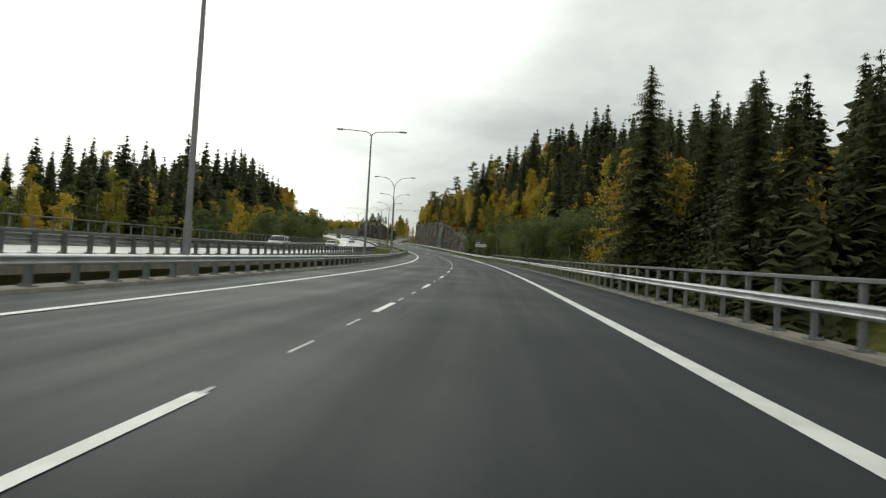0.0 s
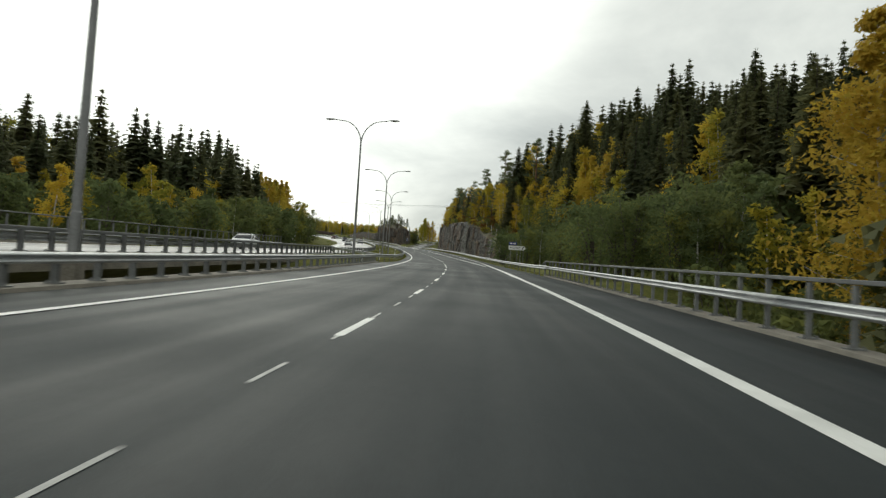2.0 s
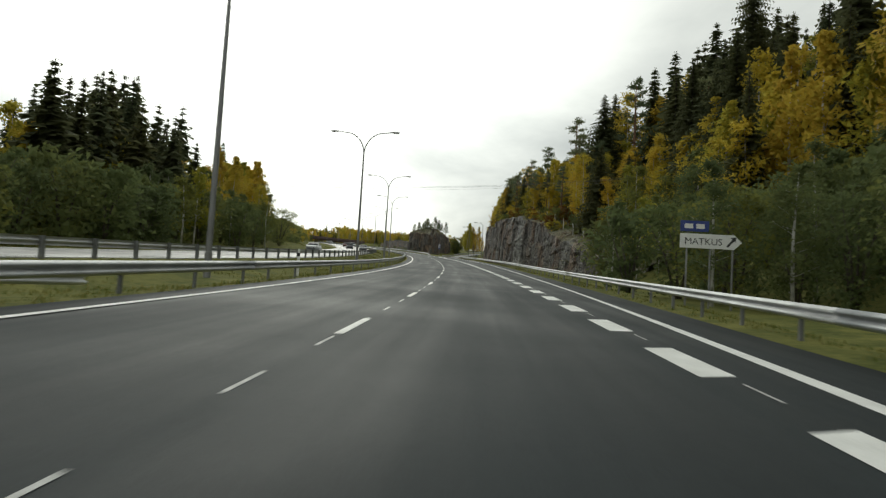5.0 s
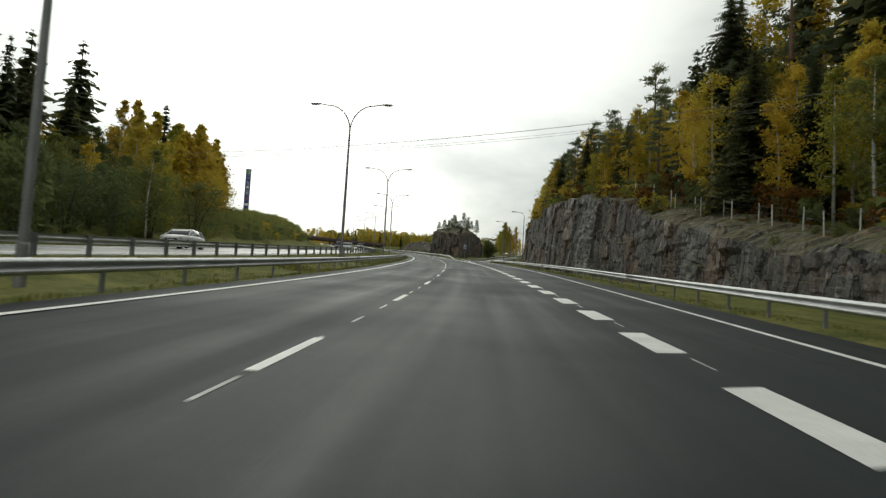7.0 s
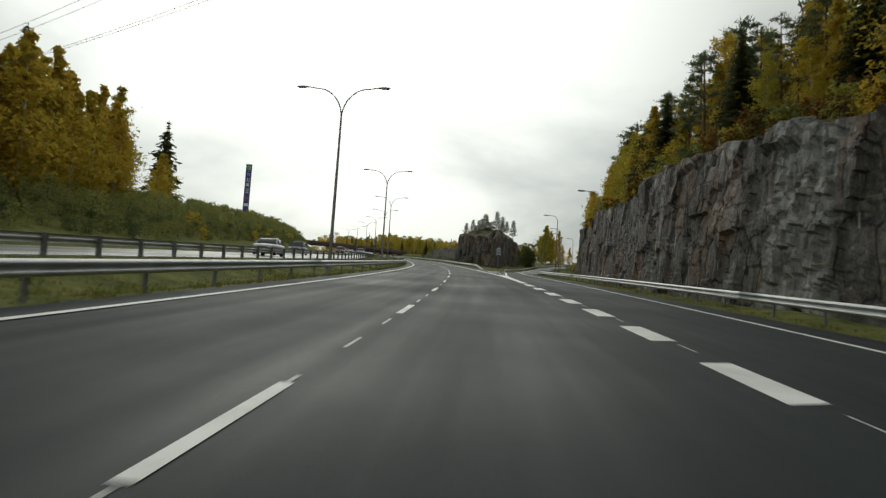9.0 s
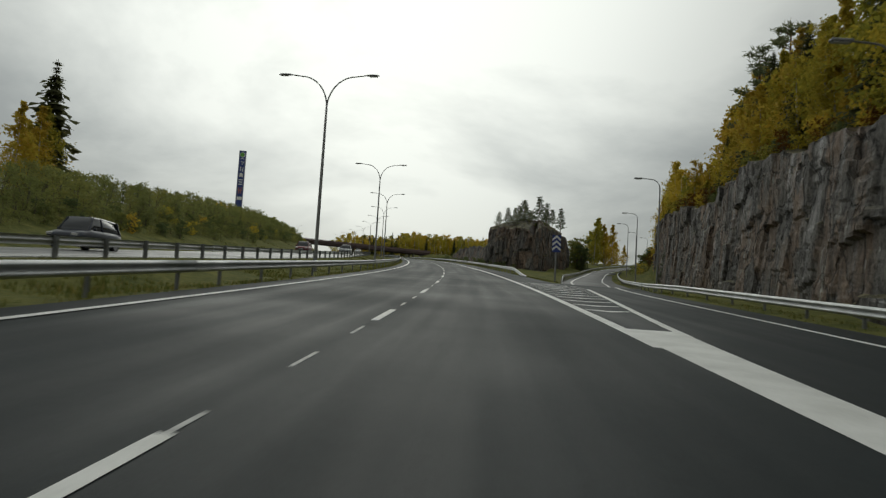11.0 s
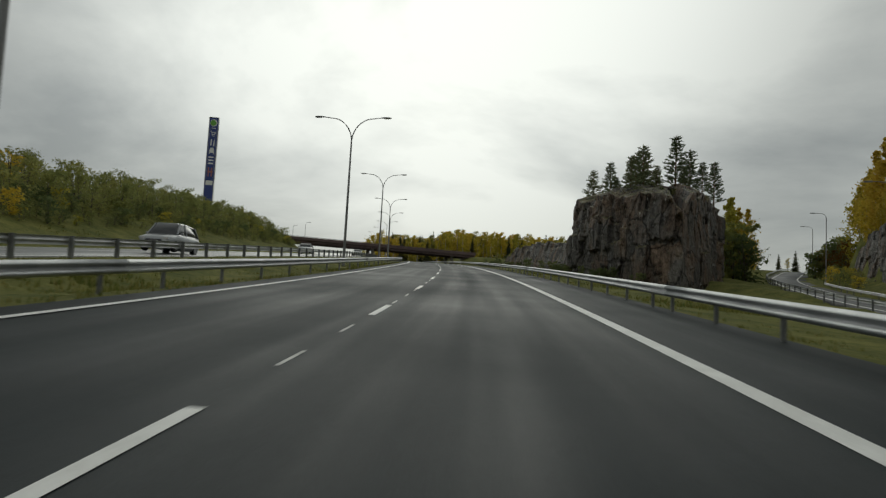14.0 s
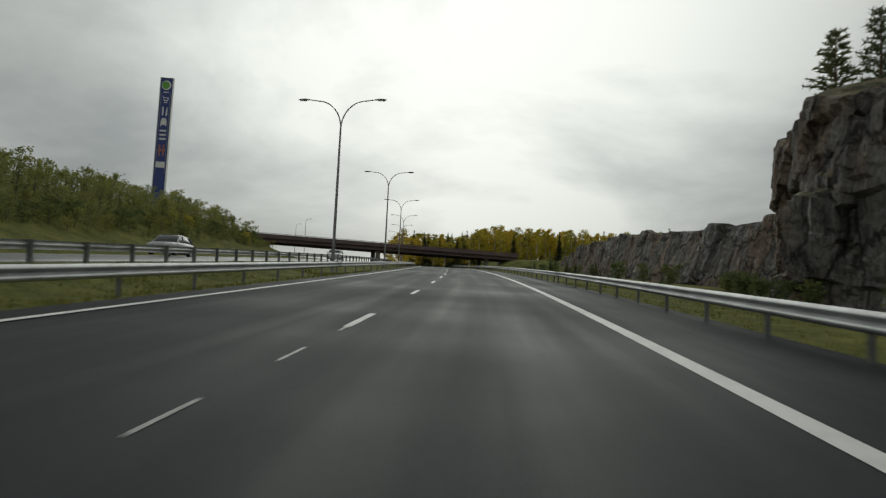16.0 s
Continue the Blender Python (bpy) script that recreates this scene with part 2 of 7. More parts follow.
def rockmat(name):
    """Blasted granite: grey and rust-brown faces, pale fresh breaks, dark seeping joints."""
    m = bpy.data.materials.new(name)
    m.use_nodes = True
    n, l = m.node_tree.nodes, m.node_tree.links
    b = n["Principled BSDF"]
    b.inputs["Roughness"].default_value, b.inputs["Specular IOR Level"].default_value = 0.8, 0.3
    tc, mp = n.new("ShaderNodeTexCoord"), n.new("ShaderNodeMapping")
    mp.inputs["Scale"].default_value = (1, 1, 0.42)
    l.new(tc.outputs["Object"], mp.inputs["Vector"])

    def noise_of(scale, detail, vec=mp.outputs[0]):
        t = n.new("ShaderNodeTexNoise")
        t.inputs["Scale"].default_value, t.inputs["Detail"].default_value, t.inputs["Roughness"].default_value = scale, detail, 0.62
        l.new(vec, t.inputs["Vector"])
        return t

    def ramp_of(v, *stops):
        r = n.new("ShaderNodeValToRGB")
        e = r.color_ramp.elements
        while len(e) < len(stops):
            e.new(0.5)
        for k, (p, c) in enumerate(stops):
            e[k].position, e[k].color = p, (*c, 1)
        l.new(v, r.inputs[0])
        return r.outputs[0]

    def mixed(kind, fac, a, c):
        q = n.new("ShaderNodeMixRGB")
        q.blend_type = kind
        if isinstance(fac, float):
            q.inputs[0].default_value = fac
        else:
            l.new(fac, q.inputs[0])
        l.new(a, q.inputs[1])
        l.new(c, q.inputs[2])
        return q.outputs[0]

    broad, fine, tiny = noise_of(0.22, 4), noise_of(1.5, 6), noise_of(9, 4)
    warp = n.new("ShaderNodeVectorMath")
    warp.operation = "MULTIPLY_ADD"
    warp.inputs[1].default_value = (0.8, 0.8, 0.8)
    l.new(fine.outputs["Color"], warp.inputs[0])
    l.new(mp.outputs[0], warp.inputs[2])
    cell, edge = n.new("ShaderNodeTexVoronoi"), n.new("ShaderNodeTexVoronoi")
    edge.feature = "DISTANCE_TO_EDGE"
    cell.distance = "CHEBYCHEV"
    cmap = n.new("ShaderNodeMapping")
    cmap.inputs["Scale"].default_value = (1, 1, 1.7)
    l.new(warp.outputs[0], cmap.inputs["Vector"])
    for v in (cell, edge):
        v.inputs["Scale"].default_value, v.inputs["Randomness"].default_value = 0.42, 0.8
        l.new(cmap.outputs[0], v.inputs["Vector"])
    smap = n.new("ShaderNodeMapping")
    smap.inputs["Scale"].default_value = (1, 1, 0.06)
    l.new(tc.outputs["Object"], smap.inputs["Vector"])
    seep = noise_of(0.9, 5, smap.outputs[0])
    lime = noise_of(2.2, 5, smap.outputs[0])
    stone = ramp_of(fine.outputs["Fac"], (0.28, (0.050, 0.048, 0.046)), (0.46, (0.110, 0.103, 0.097)), (0.62, (0.175, 0.164, 0.152)), (0.78, (0.34, 0.325, 0.305)))
    rust = ramp_of(fine.outputs["Fac"], (0.30, (0.078, 0.056, 0.042)), (0.70, (0.235, 0.163, 0.118)))
    pick = n.new("ShaderNodeMath")
    pick.operation = "MULTIPLY_ADD"
    pick.inputs[1].default_value = 0.22
    l.new(cell.outputs["Color"], pick.inputs[0])
    l.new(broad.outputs["Fac"], pick.inputs[2])
    f = ramp_of(pick.outputs[0], (0.57, (0, 0, 0)), (0.68, (0.85, 0.85, 0.85)))
    col = mixed("MIX", f, stone, rust)
    face = ramp_of(cell.outputs["Color"], (0.0, (0.72, 0.72, 0.72)), (1.0, (1.28, 1.27, 1.25)))
    col = mixed("MULTIPLY", 1.0, col, face)
    crack = ramp_of(edge.outputs["Distance"], (0.0, (0.12, 0.115, 0.11)), (0.05, (1, 1, 1)))
    col = mixed("MULTIPLY", 0.9, col, crack)
    # level joints between the thinner beds
    bmap = n.new("ShaderNodeMapping")
    bmap.inputs["Scale"].default_value = (0.7, 0.7, 3.4)
    l.new(warp.outputs[0], bmap.inputs["Vector"])
    beds = n.new("ShaderNodeTexVoronoi")
    beds.feature = "DISTANCE_TO_EDGE"
    beds.inputs["Scale"].default_value = 0.95
    l.new(bmap.outputs[0], beds.inputs["Vector"])
    joint = ramp_of(beds.outputs["Distance"], (0.0, (0.30, 0.29, 0.28)), (0.06, (1, 1, 1)))
    col = mixed("MULTIPLY", 0.8, col, joint)
    wet = ramp_of(seep.outputs["Fac"], (0.36, (0.55, 0.55, 0.56)), (0.46, (1, 1, 1)))
    col = mixed("MULTIPLY", 0.9, col, wet)
    pale = ramp_of(lime.outputs["Fac"], (0.635, (0, 0, 0)), (0.69, (0.95, 0.95, 0.95)))
    grey = n.new("ShaderNodeRGB")
    grey.outputs[0].default_value = (0.42, 0.42, 0.39, 1)
    col = mixed("MIX", pale, col, grey.outputs[0])
    speck = ramp_of(tiny.outputs["Fac"], (0.36, (0.66, 0.66, 0.67)), (0.64, (1.3, 1.29, 1.27)))
    col = mixed("MULTIPLY", 0.8, col, speck)
    # freshly broken rock, where the face has it
    at = n.new("ShaderNodeAttribute")
    at.attribute_name = "fresh"
    broken = ramp_of(fine.outputs["Fac"], (0.30, (0.10, 0.10, 0.097)), (0.55, (0.235, 0.23, 0.22)), (0.75, (0.44, 0.43, 0.41)))
    col = mixed("MIX", at.outputs["Fac"], col, broken)
    # moss and dry grass on what lies level
    geo, up = n.new("ShaderNodeNewGeometry"), n.new("ShaderNodeSeparateXYZ")
    l.new(geo.outputs["Normal"], up.inputs[0])
    mossy = ramp_of(up.outputs["Z"], (0.55, (0, 0, 0)), (0.9, (0.8, 0.8, 0.8)))
    moss = ramp_of(fine.outputs["Fac"], (0.35, (0.055, 0.062, 0.018)), (0.65, (0.15, 0.125, 0.05)))
    col = mixed("MIX", mossy, col, moss)
    l.new(col, b.inputs["Base Color"])
    damp = n.new("ShaderNodeMapRange")
    damp.inputs["From Min"].default_value, damp.inputs["From Max"].default_value = 0.36, 0.5
    damp.inputs["To Min"].default_value, damp.inputs["To Max"].default_value = 0.42, 0.82
    l.new(seep.outputs["Fac"], damp.inputs["Value"])
    l.new(damp.outputs[0], b.inputs["Roughness"])
    h = n.new("ShaderNodeMath")
    h.operation = "MULTIPLY_ADD"
    h.inputs[1].default_value = 0.5
    l.new(tiny.outputs["Fac"], h.inputs[0])
    l.new(fine.outputs["Fac"], h.inputs[2])
    h2 = n.new("ShaderNodeMath")
    h2.operation = "MULTIPLY"
    blocks = n.new("ShaderNodeTexVoronoi")
    blocks.distance = "CHEBYCHEV"
    blocks.inputs["Scale"].default_value, blocks.inputs["Randomness"].default_value = 1.15, 0.85
    l.new(cmap.outputs[0], blocks.inputs["Vector"])
    hb = n.new("ShaderNodeMath")
    hb.operation = "MULTIPLY_ADD"
    hb.inputs[1].default_value = 0.8
    l.new(blocks.outputs["Color"], hb.inputs[0])
    l.new(h.outputs[0], hb.inputs[2])
    l.new(hb.outputs[0], h2.inputs[0])
    l.new(crack, h2.inputs[1])
    bp = n.new("ShaderNodeBump")
    bp.inputs["Strength"].default_value, bp.inputs["Distance"].default_value = 0.8, 0.2
    l.new(h2.outputs[0], bp.inputs["Height"])
    l.new(bp.outputs[0], b.inputs["Normal"])
    return m


M_ASPHALT = asphalt("asphalt_damp", (0.0122, 0.0152, 0.0160), (0.0310, 0.0378, 0.0400), 0.65, 0.085)
# oncoming lanes: same damp asphalt, base paled to paint in the sky's reflection
M_ASPHALT3 = asphalt("asphalt_sky_sheen", (0.045, 0.046, 0.046), (0.105, 0.107, 0.106), 0.45, 0.45)
M_ASPHALT2 = asphalt("asphalt_ramp", (0.028, 0.029, 0.029), (0.052, 0.055, 0.056), 0.58, 0.2)
M_PAINT = mat("road_paint", (0.50, 0.50, 0.47), (0.80, 0.80, 0.77), 0.6, scale=1.5, fine=30, bump=0.15, mid=0.42, dist=0.004)
M_PAINT_OLD = mat("road_paint_worn", (0.20, 0.20, 0.19), (0.62, 0.62, 0.60), 0.65, scale=3, fine=30, bump=0.1, dist=0.004)
M_STEEL = mat("galvanised_steel", (0.34, 0.35, 0.355), (0.57, 0.58, 0.585), 0.5, 0.5, scale=1.2, fine=25, bump=0.05, vary=0.06)
M_POST = mat("weathered_steel_post", (0.102, 0.106, 0.106), (0.222, 0.228, 0.224), 0.6, 0.4, scale=2, fine=30, bump=0.1, vary=0.12)
M_POLE = mat("lamp_pole_steel", (0.17, 0.17, 0.17), (0.30, 0.30, 0.30), 0.55, 0.5, scale=0.8, fine=18, bump=0.05, vary=0.08)
M_CONC = mat("weathered_concrete", (0.11, 0.098, 0.080), (0.29, 0.265, 0.22), 0.9, scale=1.2, fine=22, bump=0.4)
M_GRASS = mat("grass_ground", (0.052, 0.070, 0.021), (0.200, 0.190, 0.060), 0.95, scale=0.55, fine=4, bump=0.6, dist=0.1, spec=0.04)
M_ROCK = rockmat("cut_granite")
M_BARK = mat("spruce_bark", (0.035, 0.028, 0.022), (0.11, 0.09, 0.07), 0.9, scale=2, fine=14, bump=0.6)
M_PINEBARK = mat("pine_bark", (0.07, 0.045, 0.03), (0.24, 0.13, 0.07), 0.9, scale=1.0, fine=12, bump=0.6)
M_BIRCH = mat("birch_bark", (0.12, 0.115, 0.11), (0.62, 0.60, 0.56), 0.8, scale=1.6, fine=9, bump=0.3, mid=0.42)
L_SPRUCE = leafmat("spruce_needles", [(0.079, 0.098, 0.055), (0.119, 0.129, 0.066), (0.160, 0.158, 0.071)], through=0.42)
L_PINE = leafmat("pine_needles", [(0.110, 0.144, 0.084), (0.169, 0.200, 0.108), (0.230, 0.240, 0.120)], through=0.45)
L_YELLOW = leafmat("autumn_birch_leaves", [(0.222, 0.246, 0.050), (0.346, 0.323, 0.056), (0.513, 0.418, 0.062), (0.623, 0.462, 0.062), (0.569, 0.361, 0.059)], through=0.42)
L_GREEN = leafmat("willow_leaves", [(0.104, 0.133, 0.063), (0.136, 0.169, 0.069), (0.168, 0.191, 0.070), (0.232, 0.230, 0.055)], through=0.5)
L_THICKET = leafmat("thicket_leaves", [(0.188, 0.212, 0.082), (0.235, 0.259, 0.089), (0.282, 0.284, 0.092), (0.348, 0.311, 0.083)], spread=0.5, through=0.55)
L_ORANGE = leafmat("orange_birch_leaves", [(0.384, 0.323, 0.058), (0.500, 0.388, 0.058), (0.539, 0.364, 0.058), (0.487, 0.420, 0.061)], through=0.45)
L_RUST = leafmat("rowan_leaves", [(0.10, 0.05, 0.016), (0.19, 0.085, 0.018), (0.23, 0.13, 0.02)])
M_TWIG = mat("bare_twig", (0.05, 0.04, 0.032), (0.13, 0.11, 0.09), 0.9, bump=0.2)

# ---- the road's line: curvature and grade by the metre; all places are given as (along, across, height) ----
ALONG = np.arange(-200.0, 2400.0, 2.5)
CURVE_AT = [-44.64, 65.86, 150.86, 235.86, 320.86, 405.86, 507.86, 643.86, 1017.86, 2400]
CURVE = [0.0003025, 0.0012827, 0.0008273, 0.0009044, 0.0011468, 0.0010027, 0.0005783, 0.0006067, 0.0006068, 0.0003]
GRADE = [0.02718, 0.04395, 0.05076, 0.06606, 0.06497, 0.07307, 0.06495, 0.05535, 0.0492, 0.02]


def summed(v):
    c = np.concatenate([[0], np.cumsum((v[1:] + v[:-1]) / 2 * 2.5)])
    return c - np.interp(0, ALONG, c)


HEAD = summed(np.interp(ALONG, CURVE_AT, CURVE))
LINE_X, LINE_Y, LINE_Z = summed(-np.sin(HEAD)), summed(np.cos(HEAD)), summed(np.interp(ALONG, CURVE_AT, GRADE))


def spots(s, off, dz):
    """World places for arrays of metres along the line, across it (right is plus) and above it."""
    s, off, dz = np.broadcast_arrays(np.asarray(s, float), np.asarray(off, float), np.asarray(dz, float))
    h = np.interp(s, ALONG, HEAD)
    return np.stack([np.interp(s, ALONG, LINE_X) + off * np.cos(h), np.interp(s, ALONG, LINE_Y) + off * np.sin(h), np.interp(s, ALONG, LINE_Z) + -0.0080 * np.clip(off, -7, 9) + dz], -1)


def spot(s, off, dz=0.0):
    return Vector(spots(s, off, dz).tolist())


def heading(s):
    return float(np.interp(s, ALONG, HEAD))


def stand(s, off, dz=0.0, turn=0.0, size=1.0):
    """The pose of a thing that stands upright there, its y along the road."""
    return Matrix.Translation(spot(s, off, dz)) @ Matrix.Rotation(heading(s) + radians(turn), 4, "Z") @ Matrix.Scale(size, 4)


def mesh_ob(name, verts, faces, material, parent=None, label="", smooth=False):
    me = bpy.data.meshes.new(name)
    me.from_pydata([tuple(v) for v in verts], [], [tuple(f) for f in faces])
    me.materials.append(material)
    if smooth:
        me.shade_smooth()
    ob = new(name, me)
    if parent:
        ob.parent = parent
    if label:
        ob["label"] = label
    return ob


def part(name, bm, material, parent, label=""):
    me = bpy.data.meshes.new(name)
    bm.normal_update()
    bm.to_mesh(me)
    bm.free()
    me.materials.append(material)
    ob = new(name, me)
    ob.parent = parent
    if label:
        ob["label"] = label
    return ob


def thing(name, label, category, m=None, group="", kind=""):
    ob = new(name)
    ob.empty_display_size = 0.3
    if m is not None:
        ob.matrix_world = m
    return tagged(ob, label, category, group, kind)


def grid_faces(rows, cols):
    i = np.arange(rows * cols).reshape(rows, cols)
    return np.stack([i[:-1, :-1], i[:-1, 1:], i[1:, 1:], i[1:, :-1]], -1).reshape(-1, 4).tolist()


def strip(name, s, offs, dzs, material, smooth=True, **kw):
    """A sheet along the road: offs and dzs are lists of numbers or of arrays over s, from left to right."""
    s = np.asarray(s, float)
    P = np.stack([spots(s, o, z) for o, z in zip(offs, dzs)], 1)
    ob = mesh_ob(name, P.reshape(-1, 3).tolist(), grid_faces(len(s), len(offs)), material, smooth=smooth, **kw)
    across = np.stack([np.asarray(o, float) + 0 * s for o in offs], 1).reshape(-1)
    along = np.repeat(s, len(offs))
    idx = np.empty(len(ob.data.loops), dtype=np.int32)
    ob.data.loops.foreach_get("vertex_index", idx)
    ob.data.uv_layers.new(name="road").data.foreach_set("uv", np.stack([across[idx], along[idx]], -1).astype(np.float32).ravel())
    return ob


def box(bm, x0, x1, y0, y1, z0, z1, bevel=0.0):
    r = bmesh.ops.create_cube(bm, size=1.0, matrix=Matrix.Translation(((x0 + x1) / 2, (y0 + y1) / 2, (z0 + z1) / 2)) @ Matrix.Diagonal((x1 - x0, y1 - y0, z1 - z0, 1)))
    if bevel:
        es = {e for v in r["verts"] for e in v.link_edges}
        bmesh.ops.bevel(bm, geom=list(es), offset=bevel, segments=1, affect="EDGES")
    return bm


def tube(bm, pts, radii, sides=8):
    """A round bar through the points, with a radius at each."""
    rings = []
    pts = [Vector(p) for p in pts]
    for k, p in enumerate(pts):
        d = (pts[min(k + 1, len(pts) - 1)] - pts[max(k - 1, 0)]).normalized()
        a = d.orthogonal().normalized() if abs(d.z) < 0.95 else Vector((1, 0, 0))
        a = (a - d * a.dot(d)).normalized()
        b = d.cross(a)
        rings.append([bm.verts.new(p + radii[k] * (math.cos(t) * a + math.sin(t) * b)) for t in (2 * math.pi * j / sides for j in range(sides))])
    for r0, r1 in zip(rings, rings[1:]):
        for j in range(sides):
            bm.faces.new((r0[j], r0[(j + 1) % sides], r1[(j + 1) % sides], r1[j]))
    bm.faces.new(rings[0][::-1])
    bm.faces.new(rings[-1])
    return bm


def smoothstep(a, b, x):
    t = np.clip((np.asarray(x, float) - a) / (b - a), 0, 1)
    return t * t * (3 - 2 * t)


BRIDGE_END = 104.0
# the exit lane and the ramp: its edge lines across the road, by metres along it
RAMP_S = [90, 100, 113, 132, 150, 170, 190, 220, 250, 280, 305, 320, 334, 346, 357, 366, 380, 395, 407, 419, 431, 443, 455, 467, 479, 491, 503, 521, 545, 570, 640]
RAMP_R = [4.5, 4.62, 4.9, 5.35, 6.2, 6.9, 7.4, 8.2, 8.8, 8.9, 9.3, 9.7, 10.3, 12.6, 15.3, 17.3, 20.6, 24.8, 28.4, 32.4, 36.4, 40.7, 45.5, 50.8, 56.7, 63.4, 71.2, 83, 100.3, 120, 176]
RAMP_L = [4.5, 4.5, 4.5, 4.5, 4.5, 4.5, 4.5, 4.5, 4.5, 4.65, 5.25, 6.85, 8.3, 10.0, 11.9, 13.6, 16.8, 20.9, 24.5, 28.4, 32.5, 36.7, 41.4, 46.6, 52.5, 59.0, 66.5, 78, 94.5, 113.5, 168]


EVEN = np.arange(60.0, 700.0, 1.0)


def eased(v):
    """The edge without kinks where its pieces meet."""
    v = np.interp(EVEN, RAMP_S, v)
    for _ in range(2):
        p = np.concatenate([np.full(6, v[0]), v, v[-1] + (v[-1] - v[-2]) * np.arange(1, 7)])
        v = np.convolve(p, np.ones(13) / 13, "valid")
    return v


EDGE_R, EDGE_L = eased(RAMP_R), eased(RAMP_L)


def ramp_r(s):
    return np.interp(s, EVEN, EDGE_R)


def ramp_l(s):
    return np.interp(s, EVEN, EDGE_L)


def ramp_z(s):
    return np.interp(s, [330, 337, 352, 375, 400, 425, 438, 450, 465, 480, 510, 530, 545, 570, 640], [0, -0.09, -0.34, -0.65, -0.8, -0.78, -0.62, -0.41, -0.02, 0.43, 1.55, 2.5, 3.1, 3.8, 5.4])


def rock_off(s):
    """Foot of the rock cut beyond the ramp."""
    return np.interp(s, [225, 243, 269, 285, 300, 310, 320, 330, 340, 350, 360, 370, 380, 390, 400, 410, 420, 435, 450, 470, 480, 490, 500], [22, 20.5, 19.0, 17.8, 17.3, 17.9, 19.2, 20.8, 22.5, 24.4, 26.4, 28.6, 31.0, 33.4, 36.0, 39.3, 42.8, 48.4, 54.6, 63.2, 67.6, 72.2, 77.0])


def rock_top(s):
    return np.interp(s, [210, 223, 228, 232, 236, 242, 250, 255, 259, 264, 268, 272, 280, 290, 300, 316, 329, 337, 345, 352, 360, 367, 378, 387, 397, 410, 423, 435, 446, 456, 470, 480, 488, 493], [1.4, 2.9, 2.6, 2.7, 3.3, 4.0, 5.1, 5.8, 6.9, 8.5, 8.9, 9.1, 10.2, 10.7, 9.9, 9.8, 9.3, 10.0, 10.7, 10.8, 10.3, 9.2, 9.5, 10.1, 10.7, 10.9, 11.5, 11.4, 11.0, 10.4, 9.6, 8.6, 6.2, 2.4])


def shelf(s):
    """Rise of the heathy shelf behind the edge of the cut."""
    return np.interp(s, [215, 232, 250, 262, 275], [1.7, 1.6, 1.5, 1.1, 0.4])


